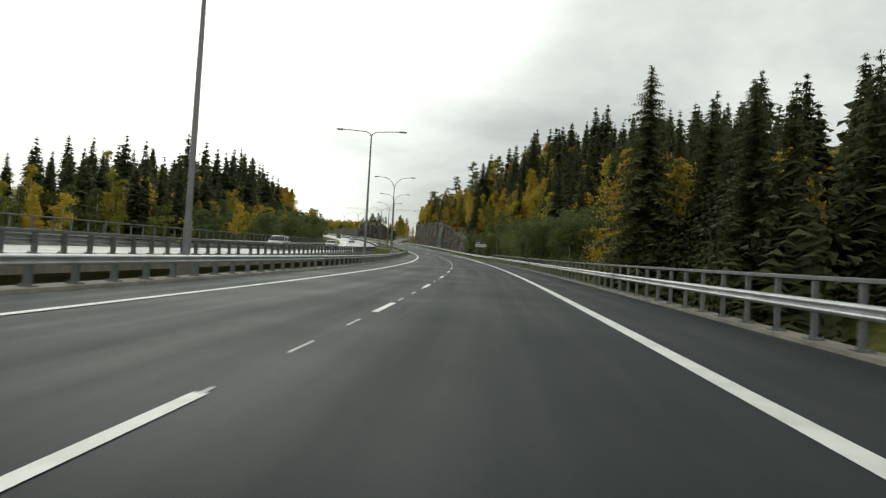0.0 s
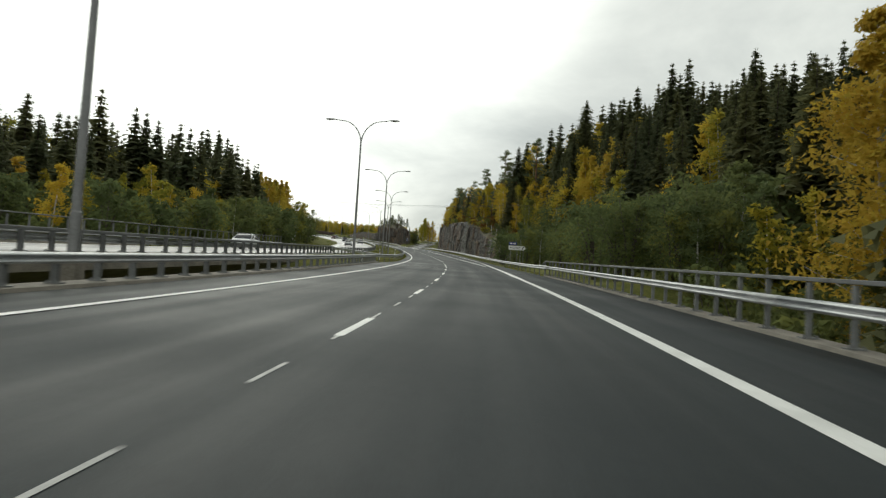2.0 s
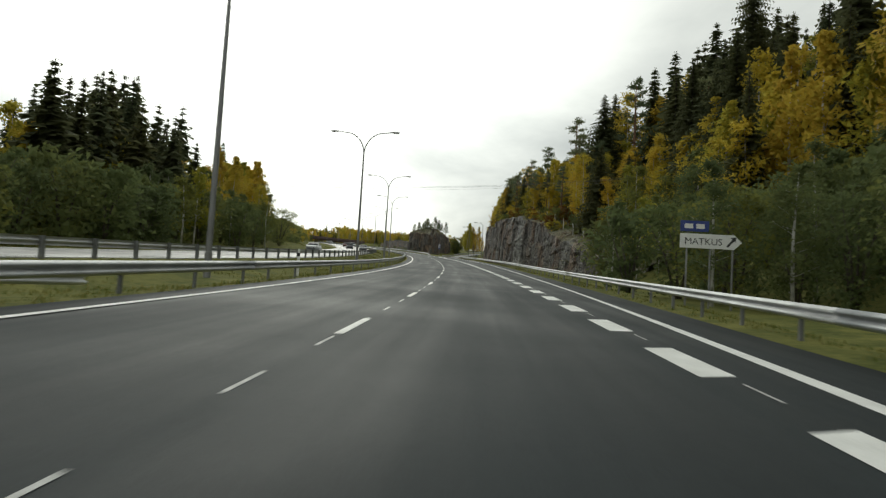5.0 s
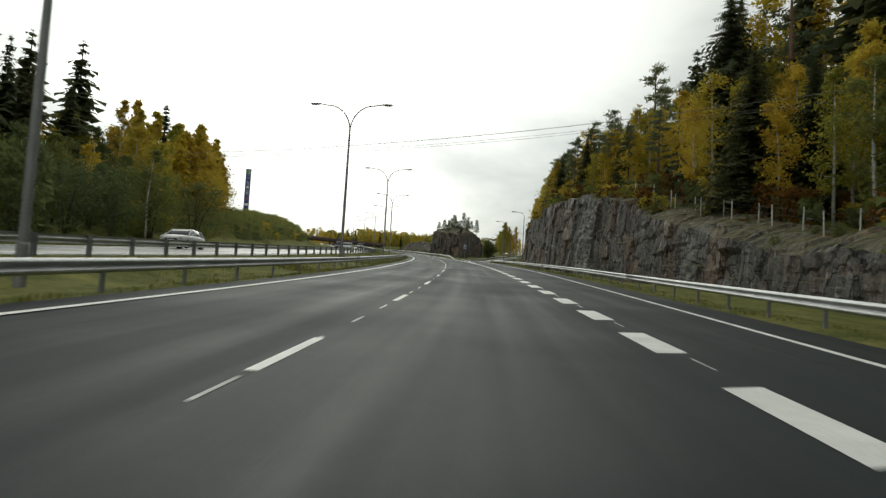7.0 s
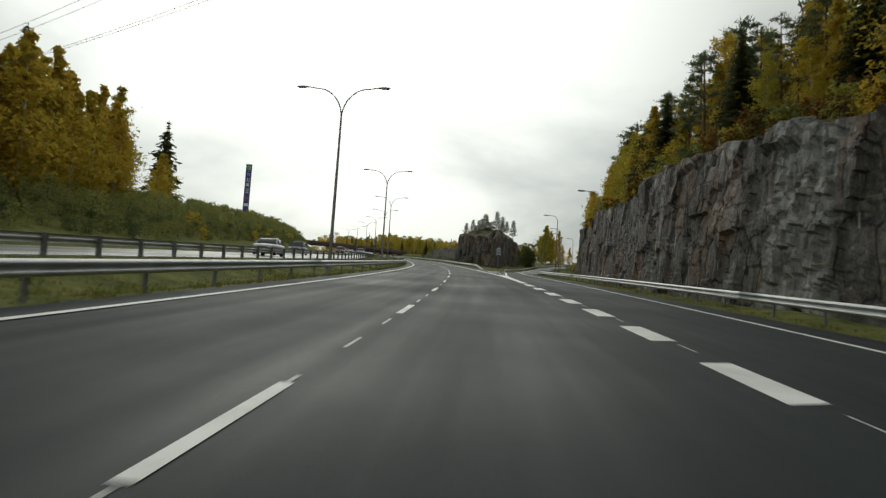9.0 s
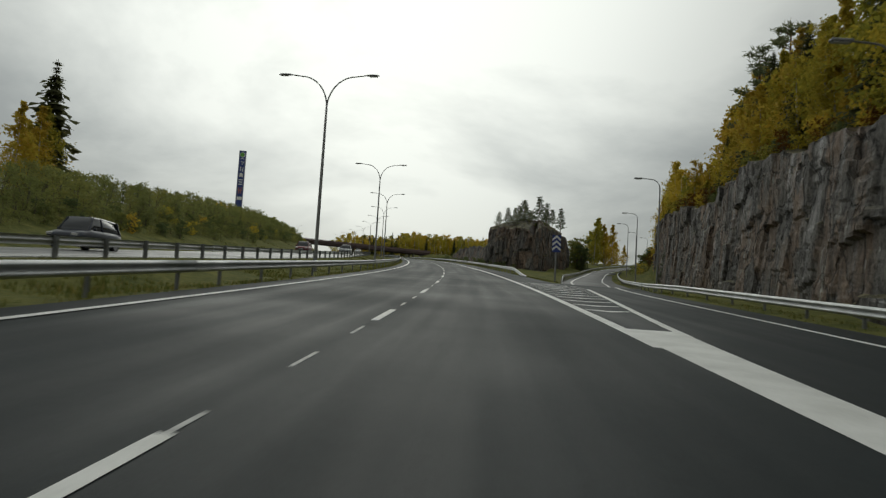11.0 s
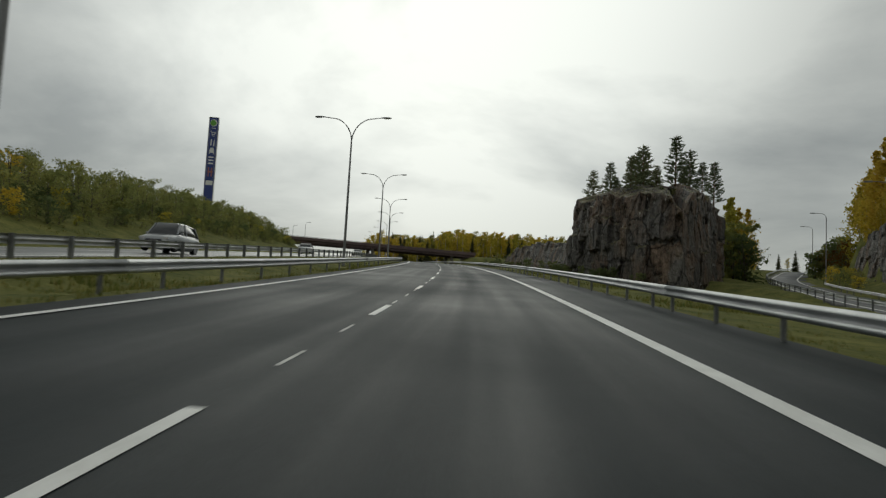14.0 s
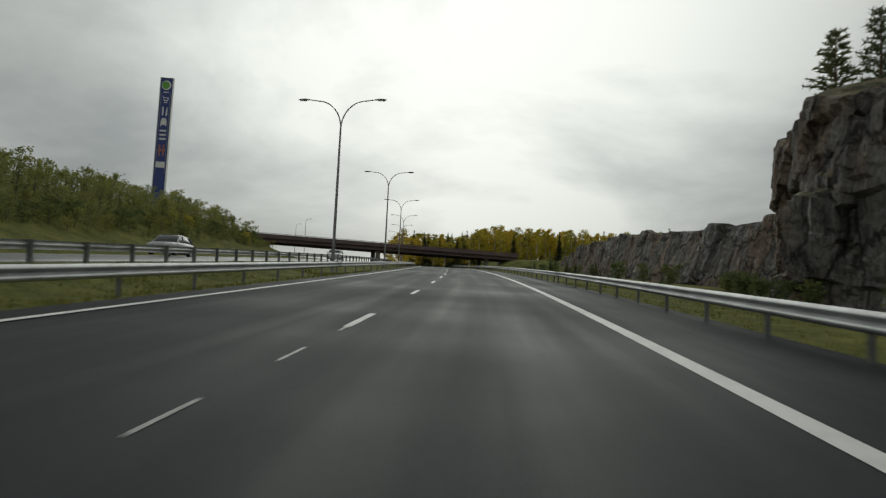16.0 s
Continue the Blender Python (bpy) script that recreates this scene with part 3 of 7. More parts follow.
def ground_z(s, off):
    """Height of the land over the road's line."""
    s, off = np.broadcast_arrays(np.asarray(s, float), np.asarray(off, float))
    valley = 1 - smoothstep(96, 112, s)
    # right side
    edge = np.maximum(8.0, np.where(s < 335, ramp_r(s) + 3.0, 0))
    d = off - edge
    hill = np.interp(s, [0, 60, 110, 150, 190, 215, 400, 470, 560, 700], [2, 2, 6, 15, 22, 25, 22, 12, 6, 6])
    rise = smoothstep(6, 48, d) * hill + np.maximum(d - 40, 0) * 0.22 * smoothstep(60, 170, s) * (1 - smoothstep(420, 520, s))
    right = -0.5 * smoothstep(0.0, 2.0, d) + rise
    # behind the rock cut the land is level with its top
    k = smoothstep(214, 232, s) * (1 - smoothstep(486, 496, s))
    back = off - rock_off(s) - 2.0
    rt = rock_top(s) - 0.5
    behind = rt + (shelf(s) + 0.3) * smoothstep(-0.5, 3.0, back) + smoothstep(6, 40, back) * np.interp(s, [230, 270, 340, 400, 460], [17, 16, 9, 6, 4]) + np.maximum(back - 35, 0) * 0.15
    right = np.where(back > 0, right * (1 - k) + behind * k, np.where(off > edge + 1, right * (1 - k) - 0.5 * k, right))
    # past the gore: ground between the carriageway, the island rock and the ramp
    past = smoothstep(340, 352, s)
    between = -0.08 - 0.12 * smoothstep(7.6, 9.5, off) + ramp_z(s) * smoothstep(8.2, np.maximum(ramp_l(s) - 0.8, 10), off) + 0.5 * np.sin(off * 0.5 + s * 0.11) * smoothstep(14, 30, off)
    beyond = ramp_z(s) - 0.4 + smoothstep(5, np.interp(s, [455, 476], [60, 26]), off - ramp_r(s)) * np.interp(s, [440, 480, 520, 590], [14, 9.5, 6, 2.5])
    inner = np.where(off < ramp_r(s) + 3, between, beyond)
    right = np.where((s > 340) & ((off < rock_off(s) + 2) | (s > 494)), right * (1 - past) + inner * past, right)
    ridge = np.interp(s, [474, 490, 510, 540, 560, 590], [0, 3.8, 4.6, 4.2, 2.6, 0.8])
    right = right + ridge * smoothstep(21.8, 24.5, off) * (1 - smoothstep(36, 52, off)) * (s > 470)
    # the overpass's embankment and the knoll beyond it
    fill = 2.5 * smoothstep(10, 18, off) * smoothstep(566, 575, s) * (1 - smoothstep(596, 606, s)) * (1 - smoothstep(60, 90, off))
    knoll = 2.8 * smoothstep(9, 22, off) * smoothstep(594, 616, s)
    right = np.where(s > 560, np.maximum(right, np.maximum(fill, knoll)), right)
    right = right * (1 - valley) + valley * (-7.5 + smoothstep(14, 70, off) * 16 * smoothstep(-60, 100, s) + smoothstep(30, 90, off) * 6)
    # left side: median ditch, the other carriageway, then a bank
    median = -0.35 * smoothstep(5.3, 7.5, -off) + 0.72 * smoothstep(9.0, 12.0, -off)
    bank = np.interp(s, [0, 110, 180, 250, 300, 380, 470, 530, 560, 585, 640, 800], [0.5, 0.8, 1.5, 3.0, 4.6, 6.0, 7.4, 7.6, 6.6, 1.0, 0.0, 2.0])
    left = median - 0.5 * smoothstep(23.5, 25.5, -off) + bank * smoothstep(25, 47, -off) + smoothstep(45, 140, -off) * np.interp(s, [0, 200, 400, 560, 600], [10, 9, 5, 3, 0])
    left = left * (1 - valley) + valley * (-7.5 + smoothstep(25, 75, -off) * 9)
    out = np.where(off > 0, right, left)
    # the land lies under the roads
    near = (off > np.interp(s, [116, 126], [-6.6, -5.4])) & (off < np.where((s > 120) & (s < 340), ramp_r(s) + 2.2, 7.6))
    out = np.where(near & (s > BRIDGE_END), -0.08, out)
    opp = (off < -12.6) & (off > -23.4)
    out = np.where(opp & (s > BRIDGE_END), 0.1, out)
    rp = (off > ramp_l(s) - 1.2) & (off < ramp_r(s) + 1.8) & (s > 338)
    out = np.where(rp, ramp_z(s) - 0.08, out)
    return out


def land(s, off):
    return float(ground_z(s, off))


# ---- ground: one sheet from behind the camera to the horizon ----
gs = np.concatenate([np.arange(-190, -40, 15), np.arange(-40, 700, 2.5), np.arange(700, 900, 10), np.arange(900, 2380, 60)])
go = np.concatenate([-np.array([560, 480, 400, 320, 260, 210, 170, 140, 120]), np.arange(-105, -26, 3), np.arange(-26, -4, 0.8), [-4, 0, 4], np.arange(6, 40, 0.8), np.arange(40, 110, 3), [120, 140, 170, 210, 260, 330, 430, 560, 800, 1200, 1800]])
GS, GO = np.meshgrid(gs, go, indexing="ij")
gz = ground_z(GS, GO)
wob = np.array([[noise.noise((0.11 * a, 0.11 * b, 0)) for b in go] for a in gs])
away = np.minimum(np.abs(GO - 1.2) - 6.2, 8) / 8
level = ((GO > ramp_l(GS) - 2.4) & (GO < ramp_r(GS) + 3.0) & (GS > 335)) | ((GO > 0) & (GO < ramp_r(GS) + 3.4) & (GS > 104) & (GS < 345)) | ((GO > 0) & (GO < 9) & (GS >= 345))
gz = gz + wob * 0.5 * np.clip(away, 0, 1) * np.where((GO < -11) & (GO > -25), 0.1, 1) * np.where(level, 0.0, 1.0)
tagged(mesh_ob("ground", spots(GS, GO, gz).reshape(-1, 3).tolist(), grid_faces(len(gs), len(go)), M_GRASS, smooth=True), "rough autumn verge of faded grass and low weeds", "ground", kind="structure")

# ---- carriageways ----
rs = np.concatenate([np.arange(-60, 700, 2.5), np.arange(700, 1400, 10)])
wide = np.where((rs > 120) & (rs < 338), ramp_r(rs) + 1.6, 7.5)
wide = np.where((rs > 104) & (rs <= 132), np.maximum(wide, 7.5), np.where(rs < 160, np.maximum(wide, 7.5), wide))
wide = np.where(rs >= 338, 7.5, wide)
inner = np.interp(rs, [115, 125], [-6.33, -5.25])
tagged(strip("road", rs, [inner, inner, -3.0, -1.0, 1.0, 3.0, wide - 1.5, wide, wide], [-0.3, -0.02, 0, 0, 0, 0, 0, -0.02, -0.3], M_ASPHALT), "damp dark asphalt carriageway with two lanes and a shoulder", "road", kind="structure")
os_ = np.concatenate([np.arange(-60, 700, 5), np.arange(700, 1400, 10)])
tagged(strip("road_oncoming", os_, [-12.7, -12.7, -15, -18, -21, -23.3, -23.3], [0.1, 0.36, 0.40, 0.42, 0.40, 0.36, 0.1], M_ASPHALT3), "damp dark asphalt carriageway of the oncoming lanes", "road", kind="structure")
ps = np.arange(336, 640, 3.0)
r_in = np.where(ps < 352, np.maximum(ramp_l(ps) - 0.9, 7.52), ramp_l(ps) - 0.9)
tagged(strip("road_ramp", ps, [r_in, r_in, (ramp_l(ps) + ramp_r(ps)) / 2, ramp_r(ps) + 1.6, ramp_r(ps) + 1.6], [ramp_z(ps) - 0.35, ramp_z(ps) + 0.004, ramp_z(ps) + 0.004, ramp_z(ps) + 0.004, ramp_z(ps) - 0.3], M_ASPHALT2), "damp asphalt exit ramp curving away uphill", "road", kind="structure")

# ---- painted lines, 4 mm proud of the asphalt ----


def painted(name, s, off, half, label, dz=0.006, material=None, base=None):
    s = np.asarray(s, float)
    o, h = np.asarray(off, float) + 0 * s, np.asarray(half, float) + 0 * s
    z = dz + (0 * s if base is None else base)
    return tagged(strip(name, s, [o - h, o + h], [z, z], material or M_PAINT), label, "road marking", kind="structure")


painted("edge_line_left", np.arange(-60, 900, 2.5), -4.28, 0.09, "solid white painted edge line along the median")
for a, b in ((-60, 91), (304, 900)):
    painted("edge_line_right", np.arange(a, b, 2.5), 4.50, 0.13, "solid white painted edge line by the shoulder")
painted("edge_line_exit", np.arange(87.5, 340, 2.5), ramp_r(np.arange(87.5, 340, 2.5)), np.interp(np.arange(87.5, 340, 2.5), [90, 96, 104, 135, 160], [0.13, 0.22, 0.20, 0.14, 0.09]), "solid white painted edge line of the exit lane")
pr = np.arange(339, 600, 2.5)
painted("edge_line_ramp_outer", pr, ramp_r(pr), 0.09, "solid white painted edge line of the ramp", dz=0.012, base=ramp_z(pr))
pr = np.concatenate([np.arange(306, 352, 2.0), np.arange(352, 600, 2.5)])
painted("edge_line_ramp_inner", pr, ramp_l(pr), 0.10, "solid white painted edge line of the ramp", dz=0.013, base=ramp_z(pr))
painted("edge_line_oncoming_near", os_, -13.0, 0.10, "solid white painted edge line of the oncoming lanes", dz=0.385)
painted("edge_line_oncoming_far", os_, -21.4, 0.10, "solid white painted edge line of the oncoming lanes", dz=0.41)

# lane dashes, one by one
LANE0, LANE_STEP = 9.39, 10.2


def dash(s0, length, off, half, dz=0.007, name="lane_dash", material=None, skew=0.0):
    s = np.array([s0, s0 + length / 2, s0 + length])
    off = np.asarray(off, float)
    verts = np.concatenate([spots(s, off - half, dz), spots(s + skew, off + half, dz)])
    ob = mesh_ob(name, verts.tolist(), [(0, 3, 4, 1), (1, 4, 5, 2)], material or M_PAINT)
    return tagged(ob, "white painted dash on damp asphalt", "road marking", "lane dashes", "structure")


for k in range(-5, 75):
    dash(LANE0 + LANE_STEP * k, 2.55, 0.0, 0.065)
# worn thin dashes of an older marking between them
for k in range(-20, 146):
    dash(float(np.interp(k, [-20, 0, 27, 63, 112, 136, 146], [-56.1, 3.94, 83.65, 191.69, 339.25, 410.79, 440.2])), 1.02, 0.0, 0.024, 0.005, "old_lane_dash", M_PAINT_OLD)
for k in range(-12, 21):
    s0 = 181.1 + 5.1 * k
    if 130 < s0 < 284:
        dash(s0 - 1.25, 0.95, 4.78, 0.02, 0.005, "old_lane_dash", M_PAINT_OLD)
        o = np.interp([s0, s0 + 1.27, s0 + 2.55], [130, 280, 306], [4.66, 4.66, 4.9])
        dash(s0, 2.6, o, 0.245, 0.007, "exit_dash", skew=0.25)
gt = np.arange(283, 309, 2.0)
painted("gore_tip", gt, (4.40 + ramp_l(gt)) / 2 + 0.1, np.maximum((ramp_l(gt) - 4.40) / 2, 0.16), "solid white painted tip of the exit gore")
for k in range(0, 50):
    dash(-40 + 16 * k, 2.6, -17.2, 0.065, 0.43, "oncoming_lane_dash")
# chevron bars of the gore
for k in range(-1, 10):
    s0 = 314.7 + 2.32 * k
    a, b = 4.68, float(ramp_l(s0)) - 0.12
    if b - a < 0.35:
        continue
    m_ = a + (b - a) * 0.5
    v = spots([s0, s0 - 0.15, s0 - 0.10, s0 - 0.62, s0 + 0.25, s0 + 0.08], [a, a, m_, m_ - 0.06, b, b], 0.009)
    tagged(mesh_ob("gore_bar", v.tolist(), [(0, 1, 3, 2), (2, 3, 5, 4)], M_PAINT), "white painted chevron bar of the exit gore", "road marking", "gore bars", "structure")


# ---- guard rails ----
BEAM = [(-0.155, 0.0), (-0.135, 0.030), (-0.105, 0.078), (-0.060, 0.080), (-0.030, 0.012), (0.0, 0.0), (0.030, 0.012), (0.060, 0.080), (0.105, 0.078), (0.135, 0.030), (0.155, 0.0)]


def beam_part(parent, s, off, z, face, name="beam", material=None, tall=1.0):
    """A pressed steel rail beam along the road; face: the side (+1 right, -1 left) that its waves look to."""
    s = np.asarray(s, float)
    off, z = np.asarray(off, float) + 0 * s, np.asarray(z, float) + 0 * s
    P = np.stack([spots(s, off + face * y, z + tall * x) for x, y in BEAM] + [spots(s, off + face * (y - 0.012), z + tall * x) for x, y in BEAM[::-1]], 1)
    n, c = P.shape[:2]
    i = np.arange(n * c).reshape(n, c)
    j = np.roll(i, -1, 1)
    f = np.stack([i[:-1], j[:-1], j[1:], i[1:]], -1).reshape(-1, 4).tolist() + [i[0].tolist(), i[-1][::-1].tolist()]
    return mesh_ob(name, P.reshape(-1, 3).tolist(), f, material or M_STEEL, parent, smooth=True)


def bar_part(parent, s, off, z, half_w, half_h, name="top_rail", material=None, label=""):
    s = np.asarray(s, float)
    off, z = np.asarray(off, float) + 0 * s, np.asarray(z, float) + 0 * s
    c_ = 0.25
    ring = [(-1, -1 + c_), (-1, 1 - c_), (-1 + c_, 1), (1 - c_, 1), (1, 1 - c_), (1, -1 + c_), (1 - c_, -1), (-1 + c_, -1)]
    P = np.stack([spots(s, off + half_w * a, z + half_h * b) for a, b in ring], 1)
    n, c = P.shape[:2]
    i = np.arange(n * c).reshape(n, c)
    j = np.roll(i, -1, 1)
    f = np.stack([i[:-1], j[:-1], j[1:], i[1:]], -1).reshape(-1, 4).tolist() + [i[0].tolist(), i[-1][::-1].tolist()]
    return mesh_ob(name, P.reshape(-1, 3).tolist(), f, material or M_STEEL, parent, label)


def post_mesh(name, w, d, h, plate=0.0, sunk=0.0):
    bm = bmesh.new()
    # an open channel: web and two flanges
    box(bm, -w / 2, w / 2, -d / 2, -d / 2 + 0.012, -sunk, h)
    box(bm, -w / 2, -w / 2 + 0.012, -d / 2 + 0.012, d / 2, -sunk, h)
    box(bm, w / 2 - 0.012, w / 2, -d / 2 + 0.012, d / 2, -sunk, h)
    if plate:
        box(bm, -plate, plate, -plate * 0.8, plate * 0.8, 0.0, 0.03)
        for a in (-0.7, 0.7):
            box(bm, a * plate - 0.02, a * plate + 0.02, -0.5 * plate - 0.02, -0.5 * plate + 0.02, 0.03, 0.07)
    me = bpy.data.meshes.new(name)
    bm.to_mesh(me)
    bm.free()
    me.materials.append(M_POST)
    return me


POST = post_mesh("post", 0.08, 0.08, 0.60, sunk=0.5)
POST_OPP = post_mesh("post_wide", 0.15, 0.12, 0.63, sunk=0.5)
POST_LOW = post_mesh("low_parapet_post", 0.13, 0.12, 0.56, plate=0.15)
POST_MID = post_mesh("mid_parapet_post", 0.15, 0.12, 0.66, plate=0.16)
POST_TALL = post_mesh("tall_parapet_post", 0.09, 0.10, 1.5, plate=0.15, sunk=0.5)
POST_BRIDGE = post_mesh("parapet_post", 0.085, 0.10, 1.03, plate=0.15)


def posts(parent, me, ss, offs, zs, name="post"):
    for s, o, z in zip(ss, offs, zs):
        ob = new(name, me)
        ob.parent = parent
        ob.matrix_world = stand(s, o, z)


def rail(s0, s1, off, top, face, step, z=lambda s: 0.0, post=None, label="galvanised steel guard rail on posts in the verge", end_drop=False):
    """off(s), z(s): arrays; one thing to each stretch of about 40 m."""
    cuts = np.linspace(s0, s1, max(2, int(round((s1 - s0) / 40)) + 1))
    for a, b in zip(cuts, cuts[1:]):
        t = thing("guard_rail", label, "guard rail", group="guard rails")
        s = np.linspace(a, b, max(3, int((b - a) / 2.5) + 1))
        zz = np.array([z(v) for v in s])
        drop = np.zeros(len(s))
        if end_drop and a == s0:
            drop = 0.62 * (1 - smoothstep(a, a + 9, s))
        beam_part(t, s, off(s), zz + top - 0.155 - drop, face)
        ps_ = np.arange(a + step / 2, b, step)
        posts(t, post or POST, ps_, off(ps_) - face * 0.07, np.array([z(v) for v in ps_]) + top - 0.62 - np.interp(ps_, s, drop))


def parapet(s0, s1, off, face, z=0.0, top=1.0, beam=0.69, step=1.53, post=None, bar=True, thick=0.04, label="grey steel bridge parapet with a rail beam on concrete edge"):
    cuts = np.linspace(s0, s1, max(2, int(round((s1 - s0) / 40)) + 1))
    for a, b in zip(cuts, cuts[1:]):
        t = thing("bridge_parapet", label, "bridge railing", group="bridge parapets")
        s = np.linspace(a, b, max(3, int((b - a) / 2.5) + 1))
        beam_part(t, s, off + face * 0.09, z + beam - 0.12, face, tall=0.75)
        if bar:
            bar_part(t, s, off, z + top + 0.10, 0.06, thick, "top_rail", M_POST)
        ps_ = np.arange(a + step / 2, b, step)
        posts(t, post or POST_BRIDGE, ps_, off + 0 * ps_, z + 0.05 + 0 * ps_)


# bridge decks with raised concrete edges
bs = np.arange(-60, BRIDGE_END + 0.1, 4)
for nm, o0, o1, z in (("bridge_deck", -7.1, 8.12, 0.0), ("bridge_deck_oncoming", -24.6, -11.6, 0.40)):
    P = [(o0, z + 0.05), (o0 + 0.72, z + 0.05), (o0 + 0.75, z - 0.03), (o1 - 0.63, z - 0.03), (o1 - 0.60, z + 0.05), (o1, z + 0.05), (o1, z - 0.55), (o1 - 1.6, z - 1.1), (o1 - 2.2, z - 1.6), (o0 + 2.2, z - 1.6), (o0 + 1.6, z - 1.1), (o0, z - 0.55), (o0, z + 0.05)]
    tagged(strip(nm, bs, [p[0] for p in P], [p[1] for p in P], M_CONC, smooth=False), "weathered concrete bridge deck with raised edge beams", "bridge", kind="structure")
tagged(strip("bridge_kerb", np.arange(BRIDGE_END - 0.1, 115.6, 2.3), [-7.1, -7.1, -6.38, -6.35], [-0.5, 0.05, 0.05, -0.3], M_CONC, smooth=False), "weathered concrete kerb along the bridge approach", "kerb", kind="structure")
parapet(-50, BRIDGE_END, 7.78, -1, top=1.03, beam=0.78)
parapet(-50, 117, -6.72, 1, beam=0.69, post=POST_LOW, bar=False, label="low steel guard rail on plated posts along the bridge edge")
parapet(-50, 124, -12.0, -1, z=0.40, top=0.66, beam=0.62, post=POST_MID, thick=0.06)
parapet(-50, 156, -24.2, 1, z=0.40, top=1.55, beam=0.8, post=POST_TALL, step=2.0)
# the tall parapet's top rail slopes down to the guard rail
t = thing("parapet_end", "sloping steel end of the bridge parapet's top rail", "bridge railing")
bar_part(t, [104, 105.4, 105.5, 107.4], 7.78, [1.13, 1.13, 1.12, 0.70], 0.055, 0.04, "top_rail", M_POST)
posts(t, POST_BRIDGE, [105.2], [7.78], [0.05])


def rail_right(s):
    return np.where(s < 130, np.interp(s, [100, 130], [7.7, 7.9]), np.maximum(ramp_r(s) + np.interp(s, [130, 190, 330, 400], [2.2, 2.3, 2.5, 2.8]), 7.9))


def rail_right_z(s):
    return float(ramp_z(s)) + float(np.interp(s, [104, 114, 240, 300, 340, 380, 420], [0.075, 0, 0, -0.12, -0.26, -0.24, -0.24]))


rail(BRIDGE_END, 470, rail_right, 0.74, -1, 3.3, z=rail_right_z)
rail(117, 700, lambda s: -5.75 + 0 * s + np.interp(s, [117, 132], [-0.95, 0]), 0.66, 1, 4.0, z=lambda s: float(np.interp(s, [117, 128], [0.065, 0])))
rail(355.5, 700, lambda s: 7.2 + 0.0 * s + np.interp(s, [355.5, 364], [0.3, 0]), 0.70, -1, 3.3, end_drop=True)
rail(124, 700, lambda s: -12.15 + 0 * s, 1.10, -1, 3.15, post=POST_OPP, label="galvanised guard rail on grey posts beside the oncoming lanes")
rail(362, 560, lambda s: ramp_l(s) - 1.0, 0.74, 1, 3.3, z=lambda s: float(ramp_z(s)), end_drop=True)


# ---- lamps of the median: a tapered mast with two curved arms ----
def lamp_mast(h=13.9, reach=3.3, rise=2.4, bend=0.60, label="tall grey steel lamp mast with two curved arms in the median"):
    t = thing("street_lamp", label, "street lamp", group="median lamps")
    part("mast", tube(bmesh.new(), [(0, 0, -8.4), (0, 0, 0.9), (0, 0, 0.95), (0, 0, 5), (0, 0, h - rise - 0.1)], [0.15, 0.15, 0.13, 0.115, 0.075], 12), M_POLE, t)
    bm = bmesh.new()
    box(bm, -0.25, 0.25, -0.25, 0.25, -1.2, -0.25)
    part("footing", bm, M_CONC, t, "concrete footing")
    for side in (-1, 1):
        # a quarter bend out of the mast, then a nearly level arm
        pts = [(0, 0, h - rise - 0.15)]
        for k in range(11):
            a = k / 10 * math.pi / 2
            pts.append((side * reach * bend * (1 - math.cos(a)), 0, h - rise - 0.1 + (rise - 0.12) * math.sin(a)))
        pts.append((side * reach * 0.86, 0, h - 0.10))
        arm = part("arm", tube(bmesh.new(), pts, [0.062 - 0.02 * k / 12 for k in range(13)], 8), M_POLE, t)
        bm = bmesh.new()
        secs = [(0.0, 0.05, 0.04), (0.1, 0.11, 0.07), (0.45, 0.17, 0.10), (0.85, 0.15, 0.08), (0.98, 0.06, 0.03)]
        rings = []
        for d, w, hh in secs:
            x = side * (reach * 0.82 + d)
            rings.append([bm.verts.new((x, w * math.cos(q), h - 0.12 + hh * math.sin(q) * (1.0 if math.sin(q) > 0 else 0.6))) for q in (2 * math.pi * j / 10 for j in range(10))])
        for r0, r1 in zip(rings, rings[1:]):
            for j in range(10):
                bm.faces.new((r0[j], r0[(j + 1) % 10], r1[(j + 1) % 10], r1[j]))
        bm.faces.new(rings[0])
        bm.faces.new(rings[-1])
        bmesh.ops.recalc_face_normals(bm, faces=bm.faces)
        head = part("lamp_head", bm, M_POLE, t, "grey lamp head")
        bm = bmesh.new()
        x0, x1 = sorted((side * (reach * 0.82 + 0.3), side * (reach * 0.82 + 0.85)))
        box(bm, x0, x1, -0.10, 0.10, h - 0.205, h - 0.17, 0.01)
        part("lens", bm, M_LENS, head, "clear lamp lens")
    return t


M_LENS = mat("lamp_lens", (0.45, 0.45, 0.43), (0.6, 0.6, 0.58), 0.25, scale=3, bump=0.02)
first = lamp_mast()
bridge_lamp = lamp_mast(13.2, 3.45, 0.75, 0.24, "tall grey steel lamp mast with two straight arms between the bridges")
LAMPS = [-28, 22.3, 69.8, 117.6, 160.1, 202.8, 245.3, 291.7, 341, 388.9, 437.5, 481.5, 526, 570, 614, 658, 702, 746]
bridge_lamp.matrix_world = stand(LAMPS[0], -9.4, 0.75)
for s in LAMPS[1:3]:
    copy_thing(bridge_lamp, stand(s, -9.4, 0.75))
first.matrix_world = stand(LAMPS[3], -9.0, -0.1, -7)
for s in LAMPS[4:]:
    copy_thing(first, stand(s, -9.0, -0.1, -7))


